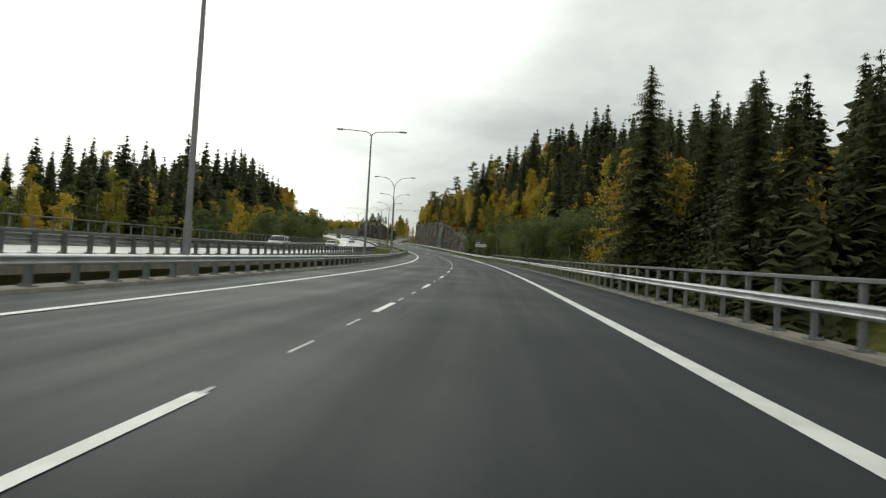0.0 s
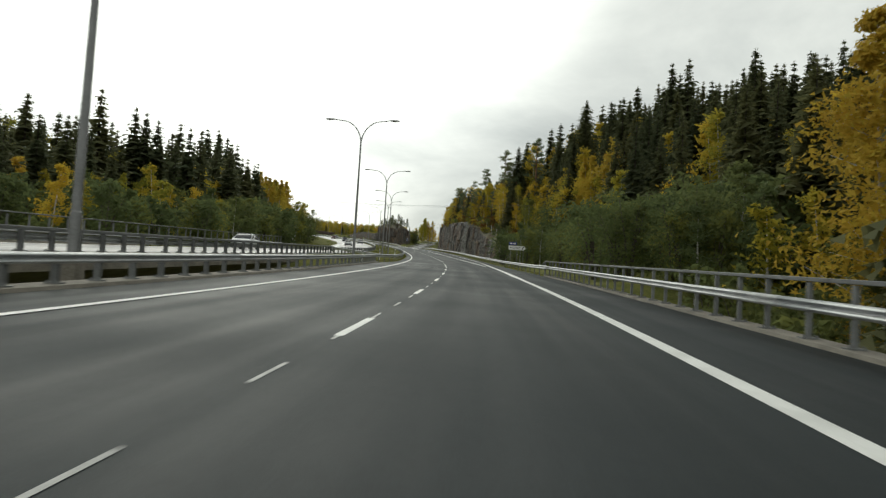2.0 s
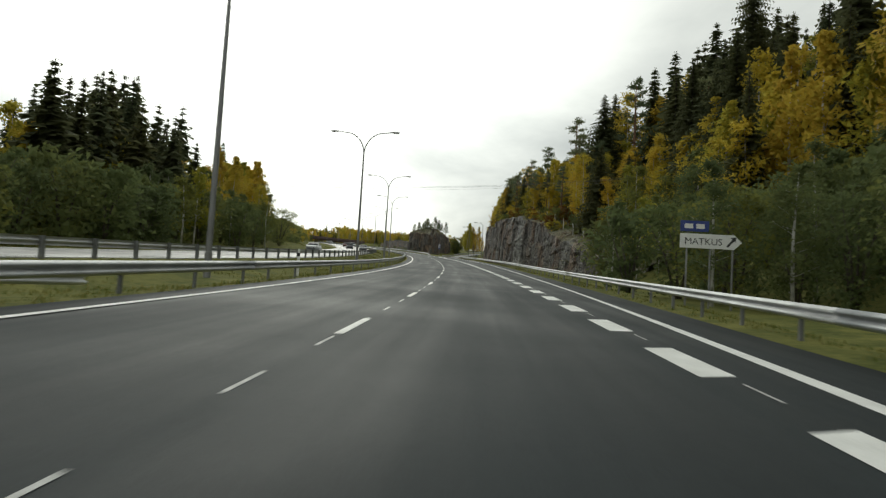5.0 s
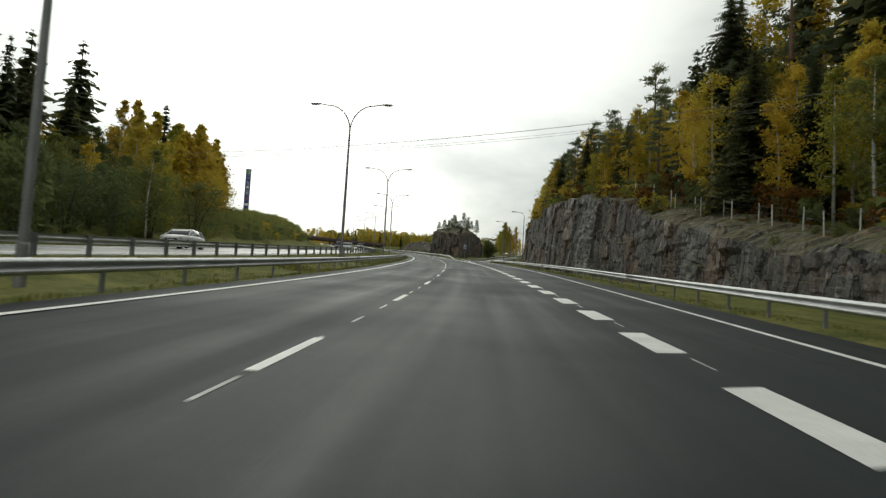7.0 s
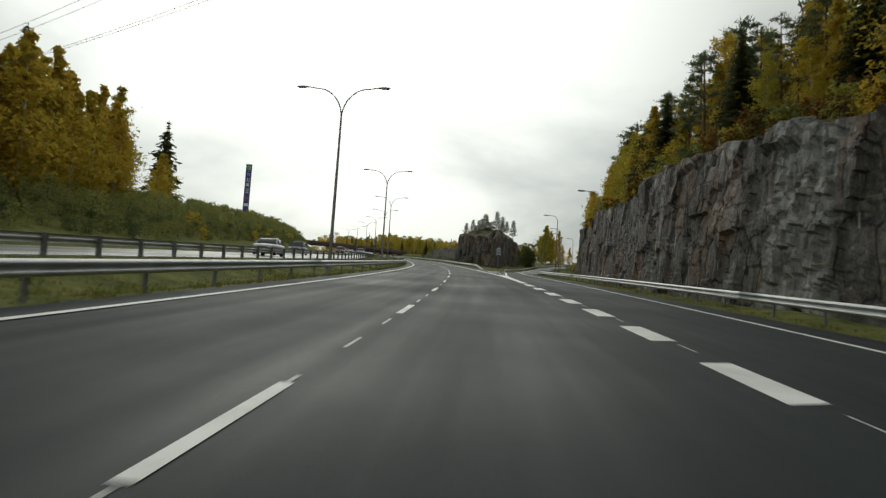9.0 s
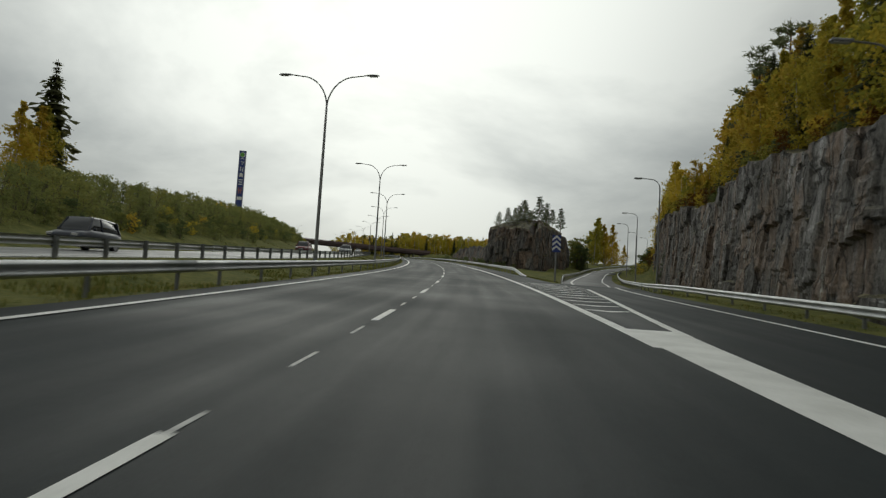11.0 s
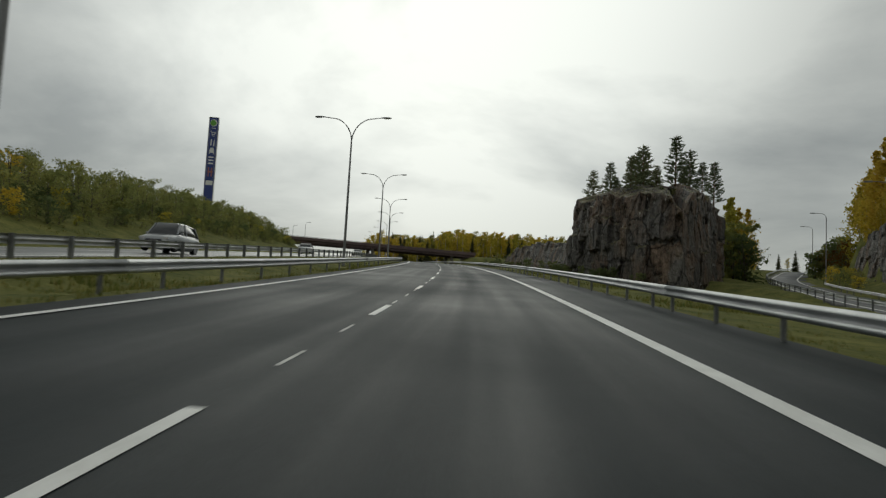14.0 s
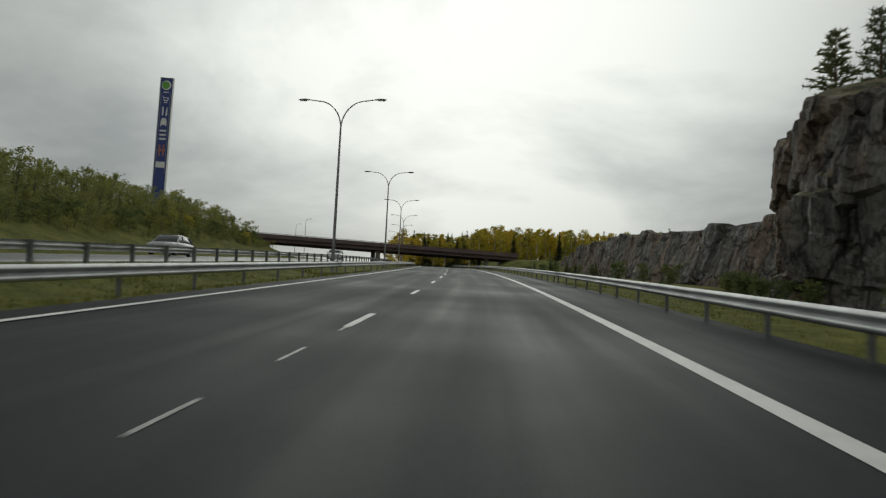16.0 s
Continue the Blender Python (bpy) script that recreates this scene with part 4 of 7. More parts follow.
# ---- rock ----
def rock_sheet(name, face, label, nu, nv, rough=0.8, seed=0.0, length=100.0, fresh=None):
    """A blasted rock face over a grid: face(u, v) gives (along, across, height) and the outward way (ds, doff).
    Tilted plane slabs of uneven depth between straight joints, smaller blocks, ledges; fresh(along): broken blocky stretches."""
    verts, pale = [], []
    for iu in range(nu):
        for iv in range(nv):
            u, v = iu / (nu - 1), iv / (nv - 1)
            (s, o, z), (ds, do) = face(u, v)
            x = u * length
            w = noise.noise_vector((x * 0.13 + seed, z * 0.16, 1.7)) * 0.9
            cx = (x + w.x + 0.16 * z) / 3.3
            row = math.sin(math.floor(cx) * 2.4 + seed)
            cz = (z + 0.8 * w.y + 0.10 * x) / 3.4 + 0.5 * row
            c1 = noise.cell_vector((cx, cz, seed))
            fx, fz = cx - math.floor(cx) - 0.5, cz - math.floor(cz) - 0.5
            bx, bz = (x + w.z) / 1.25, (z + 0.4 * w.x) / 0.9 + 0.37 * math.floor((x + w.z) / 1.25)
            c2 = noise.cell_vector((bx, bz, seed + 9))
            d3x, d3z = (x + 0.5 * w.y) / 0.62, z / 0.42 + 0.5 * math.floor((x + 0.5 * w.y) / 0.62)
            c3 = noise.cell_vector((d3x, d3z, seed + 21))
            n3 = noise.fractal((x * 0.6, z * 0.5, seed + 4), 1.0, 2.1, 4)
            big = noise.noise((x * 0.07 + seed, z * 0.10, 2))
            fr = 0.0
            if fresh:
                fr = fresh(s + 0.9 * noise.noise((z * 0.5, 3.1, seed)))
            push = rough * (0.62 * (c1.x - 0.5) + 0.55 * (c1.y - 0.5) * fx + 0.45 * (c1.z - 0.5) * fz + (0.2 + 0.35 * fr) * (c2.x - 0.5) + (0.05 + 0.2 * fr) * (c3.x - 0.5) + 0.07 * n3 + 0.8 * big)
            hold = min(1.0, 8 * v + 0.35) * (1.0 if v < 0.9 else 1 - 0.7 * (v - 0.9) / 0.1)
            lift = 0.4 * (c1.x - 0.5) + 0.25 * (c2.x - 0.5) if v > 0.6 else 0.0
            verts.append(spots(s + ds * push * hold, o + do * push * hold, z + (0.12 * n3 + lift) * (1 if v < 0.96 else 0.2)).tolist())
            pale.append(fr)
    ob = mesh_ob(name, verts, grid_faces(nu, nv), M_ROCK)
    ob.data.attributes.new("fresh", "FLOAT", "POINT").data.foreach_set("value", pale)
    return tagged(ob, label, "rock face", kind="structure")


def cut_face(u, v):
    s = 208 + u * 286
    top = float(rock_top(s)) + 0.15 * math.sin(s * 0.7) + 0.15 * math.sin(s * 0.23 + 1)
    top = max(top, 0.4)
    if v < 0.8:
        k = v / 0.8
        return (s, float(rock_off(s)) + 0.9 * k, -1.8 + (top + 1.8) * k), (0, -1)
    k = (v - 0.8) / 0.2
    return (s, float(rock_off(s)) + 0.9 + 5 * k, top + float(shelf(s)) * k * (2 - k)), (0, -0.3)


rock_sheet("rock_cut", cut_face, "blasted dark granite rock cut beside the ramp, streaked and jointed", 1060, 80, rough=0.75, length=286, fresh=lambda s: float(smoothstep(274.0, 274.8, s) * (1 - smoothstep(280.5, 281.8, s))) + 0.7 * float(smoothstep(244, 245, s) * (1 - smoothstep(247, 248, s))) + 0.5 * float(smoothstep(301, 302, s) * (1 - smoothstep(303.5, 304.5, s))))


ISLE = [(438.3, 22.6), (442, 19.8), (449, 17.6), (458.5, 15.9), (466, 18.9), (476, 23.4), (487, 29), (493, 35), (489, 40), (474, 42), (458, 35.2), (446, 28), (438.3, 22.6)]


def isle_at(u):
    x = u * (len(ISLE) - 1)
    k = min(int(x), len(ISLE) - 2)
    f = x - k
    return ISLE[k][0] * (1 - f) + ISLE[k + 1][0] * f, ISLE[k][1] * (1 - f) + ISLE[k + 1][1] * f


def isle_top(s, o):
    return float(np.interp(s, [437, 438, 439.5, 443, 449, 457, 465, 470, 478, 494], [3.8, 5.6, 8.0, 9.1, 9.2, 8.9, 8.9, 8.8, 8.0, 6.0])) - 0.45 * max(0, o - 35) + 0.35 * math.sin(0.9 * s + o)


def isle_face(u, v):
    s, o = isle_at(u)
    ws, wo = s - 461, o - 29
    n = math.hypot(ws, wo)
    ws, wo = ws / n, wo / n
    top = isle_top(s, o)
    if v < 0.72:
        k = v / 0.72
        return (s - ws * 0.7 * k, o - wo * 0.7 * k, -1.7 + (top + 1.7) * k), (ws, wo)
    k = (v - 0.72) / 0.28
    return (s - ws * (0.7 + (n - 0.7) * k), o - wo * (0.7 + (n - 0.7) * k), top + 2.4 * math.sin(k * 1.57)), (0.3 * ws, 0.3 * wo)


rock_sheet("rock_island", isle_face, "dark blasted granite outcrop standing between road and ramp", 380, 70, rough=1.45, seed=3, length=130)


def ridge_face(u, v):
    s = 462 + u * 126
    off = float(np.interp(s, [462, 478, 500, 540, 590], [24.5, 21.3, 20.5, 21.5, 24]))
    top = float(np.interp(s, [462, 490, 515, 545, 588], [5.6, 5.0, 5.6, 4.8, 0.8]))
    k = min(v / 0.75, 1)
    return (s, off + 1.6 * k + 4 * max(0, v - 0.75), -0.6 + (top + 0.6) * k), (0, -1)


rock_sheet("rock_ridge", ridge_face, "low brown rock cutting with grassy top", 260, 34, rough=0.7, seed=11, length=126)

# ---- trees ----
rnd = random.Random(5)


class Soup:
    """Loose triangles and quads gathered for one mesh."""

    def __init__(self):
        self.v, self.f = [], []

    def face(self, *pts):
        n = len(self.v)
        self.v.extend(tuple(p) for p in pts)
        self.f.append(tuple(range(n, n + len(pts))))

    def mesh(self, name, material):
        me = bpy.data.meshes.new(name)
        me.from_pydata(self.v, [], self.f)
        me.materials.append(material)
        return me


def bm_mesh(name, bm, material):
    me = bpy.data.meshes.new(name)
    bm.to_mesh(me)
    bm.free()
    me.materials.append(material)
    me.shade_smooth()
    return me


def frond(soup, base, way, length, width, droop, r, teeth=4):
    """A drooping branch: a spine with narrow hanging side twigs on both sides."""
    side = Vector((-way.y, way.x, 0)).normalized()
    pts = []
    for k in range(teeth + 1):
        a = k / teeth
        pts.append(base + way * (length * a) + Vector((0, 0, -droop * length * a * a + 0.10 * length * max(0, a - 0.7))))
    for k in range(teeth):
        a = k / teeth
        w = width * (1 - 0.6 * a) * r.uniform(0.75, 1.25)
        for sg in (-1, 1, -0.5, 0.5) if k < teeth - 1 else (-1, 1):
            q, e = (0.0, 1.0) if teeth < 3 else (r.uniform(0.0, 0.45), 0.62)
            p0, p1 = pts[k].lerp(pts[k + 1], q), pts[k].lerp(pts[k + 1], min(1, q + e))
            tip = pts[k] * 0.3 + pts[k + 1] * 0.7 + side * (sg * w) + Vector((0, 0, -(0.15 + 0.45 * (1.2 - abs(sg))) * w * r.uniform(0.7, 1.6)))
            soup.face(p0, p1, tip)


def spruce(h, r, detail=1.0, slim=1.0, sparse=0.0, needles=None, teeth=3, twig=0.36):
    """Trunk and crown meshes of a spruce of height h."""
    trunk = tube(bmesh.new(), [(0, 0, -0.6), (0, 0, h * 0.5), (0.05, 0, h * 0.97)], [0.018 * h, 0.010 * h, 0.0015 * h], 7)
    soup = Soup()
    layers = int((h * 2.2) * detail) + 6
    bare = r.uniform(0.03, 0.08) * h
    for k in range(layers):
        a = (k + r.uniform(-0.3, 0.3)) / layers
        a = min(max(a, 0), 1)
        z = bare + (h - bare) * (1 - (1 - a) ** 1.0)
        reach = slim * h * 0.18 * ((1 - a) ** 0.72) * r.uniform(0.78, 1.15) + 0.14
        n = max(4, int((7 if 0.7 < detail < 1.3 or h < 10 else 5 if detail < 1 else 10) * (1 - 0.3 * a)))
        t0 = r.uniform(0, 6.28)
        for j in range(n):
            if r.random() < sparse:
                continue
            t = t0 + 6.283 * j / n + r.uniform(-0.35, 0.35)
            ln = reach * r.uniform(0.6, 1.2)
            if j % 2 and sparse < 0.2 and teeth < 5:
                # shaded inner twigs close the crown
                q, u = Vector((math.cos(t + 0.4), math.sin(t + 0.4), 0)), Vector((-math.sin(t + 0.4), math.cos(t + 0.4), 0))
                soup.face(Vector((0, 0, z + 0.05 * ln)), q * (0.62 * ln) + u * (0.34 * ln) + Vector((0, 0, z - 0.25 * ln)), q * (0.5 * ln) - u * (0.34 * ln) + Vector((0, 0, z - 0.55 * ln)))
            frond(soup, Vector((0, 0, z + r.uniform(-0.2, 0.2))), Vector((math.cos(t), math.sin(t), 0.12)), ln, twig * ln + 0.6 * twig, r.uniform(0.2, 0.5), r, teeth)
    for j in range(5):
        t = 1.26 * j
        frond(soup, Vector((0, 0, h * 0.955)), Vector((math.cos(t) * 0.3, math.sin(t) * 0.3, 1)), h * 0.04, 0.06, 0.0, r, 2)
    return bm_mesh("trunk", trunk, M_BARK), soup.mesh("crown", needles or L_SPRUCE)


def clump(soup, c, size, n, leaf, r, flat=0.75):
    """A cloud of small leaf blades round c."""
    for _ in range(n):
        d = Vector((r.gauss(0, 1), r.gauss(0, 1), r.gauss(0, flat)))
        p = c + d * (size * 0.45)
        a = Vector((r.uniform(-1, 1), r.uniform(-1, 1), r.uniform(-1, 1))).normalized()
        b = a.orthogonal().normalized()
        w = leaf * r.uniform(0.6, 1.3)
        a, b = a * w, b * (w * r.uniform(0.5, 0.9))
        soup.face(p - a, p + b * 1.3, p + a * 0.9)


def broadleaf(h, r, leaves, bark, leaf=0.20, n=1200, spread=0.22, low=0.25, slim=1.0, stems=1, point=0.65):
    """A birch, aspen or bush: stems, limbs and many small leaf clumps."""
    bm, soup = bmesh.new(), Soup()
    tips = []
    for st in range(stems):
        lean = Vector((r.uniform(-1, 1), r.uniform(-1, 1), 0)) * (0.05 * h if stems == 1 else 0.28 * h)
        top = Vector((0, 0, h * r.uniform(0.82, 1.0))) + lean
        mid = Vector((r.uniform(-0.02, 0.02) * h, r.uniform(-0.02, 0.02) * h, h * 0.45)) + lean * 0.35
        rad = 0.011 * h + 0.02
        tube(bm, [(0, 0, -0.5), mid, top * 0.97], [rad, rad * 0.65, rad * 0.12], 6)
        limbs = max(5, int(h * (1.1 if point < 1 else 2.2)))
        for k in range(limbs):
            a = low + (1 - low) * (k + r.random() * 0.6) / limbs
            base = (Vector((0, 0, 0)).lerp(mid, a / 0.45) if a < 0.45 else mid.lerp(top, (a - 0.45) / 0.55))
            t = r.uniform(0, 6.28)
            x = (a - low) / (1 - low)
            prof = min(1, 3.2 * x + 0.3) * max(0.05, 1 - x) ** point if stems == 1 else math.sin(math.pi * min(1, 0.18 + 0.82 * x)) ** 0.7
            ln = slim * spread * h * (0.25 + 0.75 * prof if point < 1 else 0.06 + 0.94 * prof) * r.uniform(0.6, 1.15)
            tip = base + Vector((math.cos(t) * ln, math.sin(t) * ln, ln * r.uniform(0.25, 0.8)))
            tube(bm, [base, tip], [rad * 0.3 * (1.1 - a), 0.008], 3)
            tips.append((base.lerp(tip, 0.5), ln * 0.8))
            tips.append((tip, ln * 0.75))
        tips.append((top, 0.06 * h if point < 1 else 0.025 * h))
    per = max(3, int(n / len(tips)))
    for c, size in tips:
        clump(soup, c, max(size, 0.35), per, leaf, r)
    return bm_mesh("trunk", bm, bark), soup.mesh("crown", leaves)


def pine(h, r, detail=1.0):
    bm, soup = bmesh.new(), Soup()
    tube(bm, [(0, 0, -0.6), (0.01 * h, 0, h * 0.5), (0, 0.01 * h, h * 0.96)], [0.017 * h, 0.011 * h, 0.003 * h], 7)
    n = int(16 * detail) + 6
    for k in range(n):
        a = 0.42 + 0.56 * (k + r.random()) / n
        t = r.uniform(0, 6.28)
        ln = h * 0.17 * (1.15 - a) ** 0.5 * r.uniform(0.6, 1.2)
        base = Vector((0, 0, h * a))
        tip = base + Vector((math.cos(t) * ln, math.sin(t) * ln, ln * r.uniform(0.0, 0.45)))
        tube(bm, [base, tip], [0.004 * h, 0.01], 4)
        for q in (0.55, 0.8, 1.0):
            c = base.lerp(tip, q)
            for _ in range(int(20 * detail)):
                d = Vector((r.gauss(0, 1), r.gauss(0, 1), r.gauss(0.2, 0.5))).normalized()
                p = c + Vector((r.gauss(0, 0.3), r.gauss(0, 0.3), r.gauss(0, 0.15))) * (0.05 * h)
                s_ = d.orthogonal().normalized() * 0.09
                soup.face(p - s_, p + s_, p + d * r.uniform(0.35, 0.75))
    for _ in range(60):
        p = Vector((r.gauss(0, 0.3), r.gauss(0, 0.3), h * r.uniform(0.93, 1.0)))
        d = Vector((r.gauss(0, 1), r.gauss(0, 1), 1)).normalized()
        s_ = d.orthogonal().normalized() * 0.09
        soup.face(p - s_, p + s_, p + d * 0.6)
    return bm_mesh("trunk", bm, M_PINEBARK), soup.mesh("crown", L_PINE)


def young_pine(h, r):
    """A young pine: whorls of upswept limbs with bottlebrush ends round a straight stem, air between them."""
    bm, soup = bmesh.new(), Soup()
    tube(bm, [(0, 0, -0.4), (0, 0, h * 0.5), (0, 0, h * 0.98)], [0.014 * h + 0.02, 0.011 * h, 0.004 * h], 6)
    whorls = int(h * 2.0) + 3
    for k in range(whorls):
        a = 0.10 + 0.86 * k / whorls
        n = r.randint(4, 6)
        t0 = r.uniform(0, 6.28)
        for j in range(n):
            t = t0 + 6.283 * j / n + r.uniform(-0.3, 0.3)
            ln = h * (0.05 + 0.24 * (1 - a) ** 0.8) * r.uniform(0.65, 1.15)
            way = Vector((math.cos(t), math.sin(t), 0.0))
            base = Vector((0, 0, h * a + r.uniform(-0.08, 0.08)))
            tip = base + way * ln + Vector((0, 0, ln * r.uniform(0.15, 0.45)))
            tube(bm, [base, tip], [0.012 + 0.002 * h, 0.006], 3)
            for q in range(int(14 + 22 * ln)):
                f = r.uniform(0.35, 1.05)
                c = base.lerp(tip, f)
                d = Vector((r.gauss(0, 1), r.gauss(0, 1), r.gauss(0.5, 0.7))).normalized()
                w = d.orthogonal().normalized() * 0.055
                soup.face(c - w, c + w, c + d * r.uniform(0.2, 0.38))
    for q in range(24):
        c = Vector((0, 0, h * r.uniform(0.88, 0.98)))
        d = Vector((r.gauss(0, 0.7), r.gauss(0, 0.7), 1)).normalized()
        w = d.orthogonal().normalized() * 0.03
        soup.face(c - w, c + w, c + d * 0.3)
    return bm_mesh("trunk", bm, M_PINEBARK), soup.mesh("crown", L_PINE)


KINDS = {
    "spruce": [spruce(20, rnd, 0.9, s_, sp, None, 3, 0.37) for s_, sp in ((1.35, 0.03), (1.15, 0.05), (1.5, 0.03), (1.05, 0.10))],
    "spruce_near": [spruce(20, rnd, 1.9, s_, sp, None, 6, 0.24) for s_, sp in ((1.35, 0.03), (1.15, 0.05), (1.45, 0.03))],
    "spruce_far": [spruce(20, rnd, 0.62, s_, 0.03, None, 2, 0.55) for s_ in (1.15, 1.3, 1.05)],
    "pine": [pine(18, rnd) for _ in range(3)],
    "young_spruce": [spruce(8, rnd, 1.5, 1.15, 0.12) for _ in range(3)],
    "young_pine": [young_pine(6, rnd) for _ in range(4)],
    "thicket": [broadleaf(3, rnd, L_THICKET, M_TWIG, 0.15, 330, 0.40, 0.0, stems=2) for _ in range(4)],
    "sapling": [broadleaf(4, rnd, lv, M_TWIG, 0.13, 210, 0.15, 0.12, point=1.05) for lv in (L_THICKET, L_THICKET, L_GREEN)],
    "birch": [broadleaf(16, rnd, L_YELLOW, M_BIRCH, 0.36, 1150, 0.17, 0.2) for _ in range(4)],
    "birch_orange": [broadleaf(16, rnd, L_ORANGE, M_BIRCH, 0.36, 1150, 0.17, 0.25) for _ in range(3)],
    "aspen": [broadleaf(14, rnd, L_GREEN, M_BIRCH, 0.32, 1300, 0.19, 0.12) for _ in range(3)],
    "rowan": [broadleaf(9, rnd, L_RUST, M_BARK, 0.22, 1100, 0.22, 0.1, stems=2) for _ in range(2)],
    "low_rowan": [broadleaf(3, rnd, L_RUST, M_TWIG, 0.25, 200, 0.36, 0.03, stems=3) for _ in range(3)],
    "willow": [broadleaf(6, rnd, L_GREEN, M_TWIG, 0.29, 1000, 0.30, 0.04, stems=5) for _ in range(4)],
    "bush": [broadleaf(3, rnd, L_GREEN, M_TWIG, 0.24, 300, 0.38, 0.03, stems=3) for _ in range(4)],
    "willow_near": [broadleaf(6, rnd, L_GREEN, M_TWIG, 0.15, 2300, 0.30, 0.04, stems=5) for _ in range(3)],
    "aspen_near": [broadleaf(14, rnd, L_GREEN, M_BIRCH, 0.20, 2600, 0.19, 0.1) for _ in range(2)],
    "birch_full": [broadleaf(16, rnd, lv, M_BIRCH, 0.285, 2900, 0.205, 0.06, point=1.05) for lv in (L_ORANGE, L_ORANGE, L_YELLOW)],
    "birch_fine": [broadleaf(16, rnd, L_ORANGE, M_BIRCH, 0.13, 7500, 0.19, 0.06, point=1.05) for _ in range(2)],
    "birch_near": [broadleaf(16, rnd, L_YELLOW, M_BIRCH, 0.23, 2350, 0.16, 0.2) for _ in range(4)],
    "birch_orange_near": [broadleaf(16, rnd, L_ORANGE, M_BIRCH, 0.23, 2350, 0.16, 0.25) for _ in range(3)],
    "birch_far": [broadleaf(14, rnd, L_YELLOW, M_BIRCH, 0.48, 640, 0.25, 0.05) for _ in range(3)],
    "bush_yellow": [broadleaf(3.5, rnd, L_YELLOW, M_TWIG, 0.24, 300, 0.36, 0.03, stems=3) for _ in range(2)],
}
BASE_H = {"young_pine": 6, "sapling": 4, "low_rowan": 3, "birch_full": 16, "birch_fine": 16, "spruce": 20, "spruce_near": 20, "birch_near": 16, "birch_orange_near": 16, "willow_near": 6, "aspen_near": 14, "spruce_far": 20, "pine": 18, "young_spruce": 8, "thicket": 3, "birch": 16, "birch_far": 14, "birch_orange": 16, "aspen": 14, "rowan": 9, "willow": 6, "bush": 3, "bush_yellow": 3.5}
LABELS = {
    "birch_fine": ("birch_tree", "tall birch with golden orange autumn leaves beside the bridge", "tree"),
    "birch_full": ("birch_tree", "dense conical birch with golden orange autumn leaves", "tree"),
    "spruce": ("spruce_tree", "dark green spruce with drooping ragged branches", "tree"),
    "spruce_far": ("spruce_tree", "dark green spruce in the dense forest", "tree"),
    "pine": ("pine_tree", "pine with reddish trunk and tufted green crown", "tree"),
    "young_pine": ("young_pine", "slender young pine with airy whorls on the bare rock", "tree"),
    "young_spruce": ("young_spruce", "small dark green spruce", "tree"),
    "birch": ("birch_tree", "birch with pale trunk and yellow autumn leaves", "tree"),
    "birch_orange": ("birch_tree", "birch with pale trunk and orange autumn leaves", "tree"),
    "aspen": ("aspen_tree", "broadleaf tree with olive green leaves", "tree"),
    "rowan": ("rowan_tree", "small tree with rust-coloured autumn leaves", "tree"),
    "willow": ("willow_thicket", "tall willow thicket with olive green leaves", "shrub"),
    "bush": ("bush", "low olive green bush on the bank", "shrub"),
    "bush_yellow": ("bush", "low yellowing bush on the bank", "shrub"),
}


def plant(kind, s, off, height, dz=None):
    z = land(s, off) if dz is None else dz
    name, label, cat = LABELS[kind]
    k = height / BASE_H[kind]
    m = stand(s, off, z - 0.1, rnd.uniform(0, 360)) @ Matrix.Diagonal((k * rnd.uniform(0.88, 1.15), k * rnd.uniform(0.88, 1.15), k, 1))
    t = thing(name, label, cat, m)
    close = (56 < s < 92 and 20 < off < 34) or (104 < s < 200 and 14 < off < 22.5) or (205 < s < 475 and 18 < off < 42) or (235 < s < 350 and -50 < off < -28)
    hid = abs(off) > 41 and kind == "spruce"
    tr, cr = rnd.choice(KINDS["spruce_far" if hid else kind + "_near" if close and kind + "_near" in KINDS else kind])
    for nm, me in (("trunk", tr), ("crown", cr)):
        o = new(nm, me)
        o.parent = t
    return t


FAR_WOOD = []


def wood(s0, s1, o0, o1, gap, mix, lo, hi, keep=1.0, share=lambda s: 1.0):
    """A jittered stand of trees; mix: kind to share. Trees deep in the wood are joined with the forest."""
    kinds, shares = list(mix), list(mix.values())
    s = s0
    while s < s1:
        o = o0
        while o < o1:
            if rnd.random() < keep:
                kind = rnd.choices(kinds, shares)[0]
                a, b = s + rnd.uniform(-0.45, 0.45) * gap, o + rnd.uniform(-0.45, 0.45) * gap
                f = {"willow": 0.55, "pine": 0.9, "bush": 0.2, "bush_yellow": 0.22, "rowan": 0.5, "young_spruce": 0.45, "birch": 0.8, "birch_orange": 0.8, "aspen": 0.75}.get(kind, 1.0)
                if kind in ("birch", "birch_orange", "spruce") and (abs(b) > 45 or s > 371):
                    FAR_WOOD.append((kind if kind != "spruce" or s > 371 else "spruce_far", a, b, rnd.uniform(lo, hi) * f * share(s)))
                else:
                    plant(kind, a, b, rnd.uniform(lo, hi) * f * share(s))
            o += gap
        s += gap


def tops(kind, rows):
    """Single trees by place and the height of their top over the road's line."""
    for s, o, t in rows:
        plant(kind, s, o, t - land(s, o))


rnd = random.Random(11)
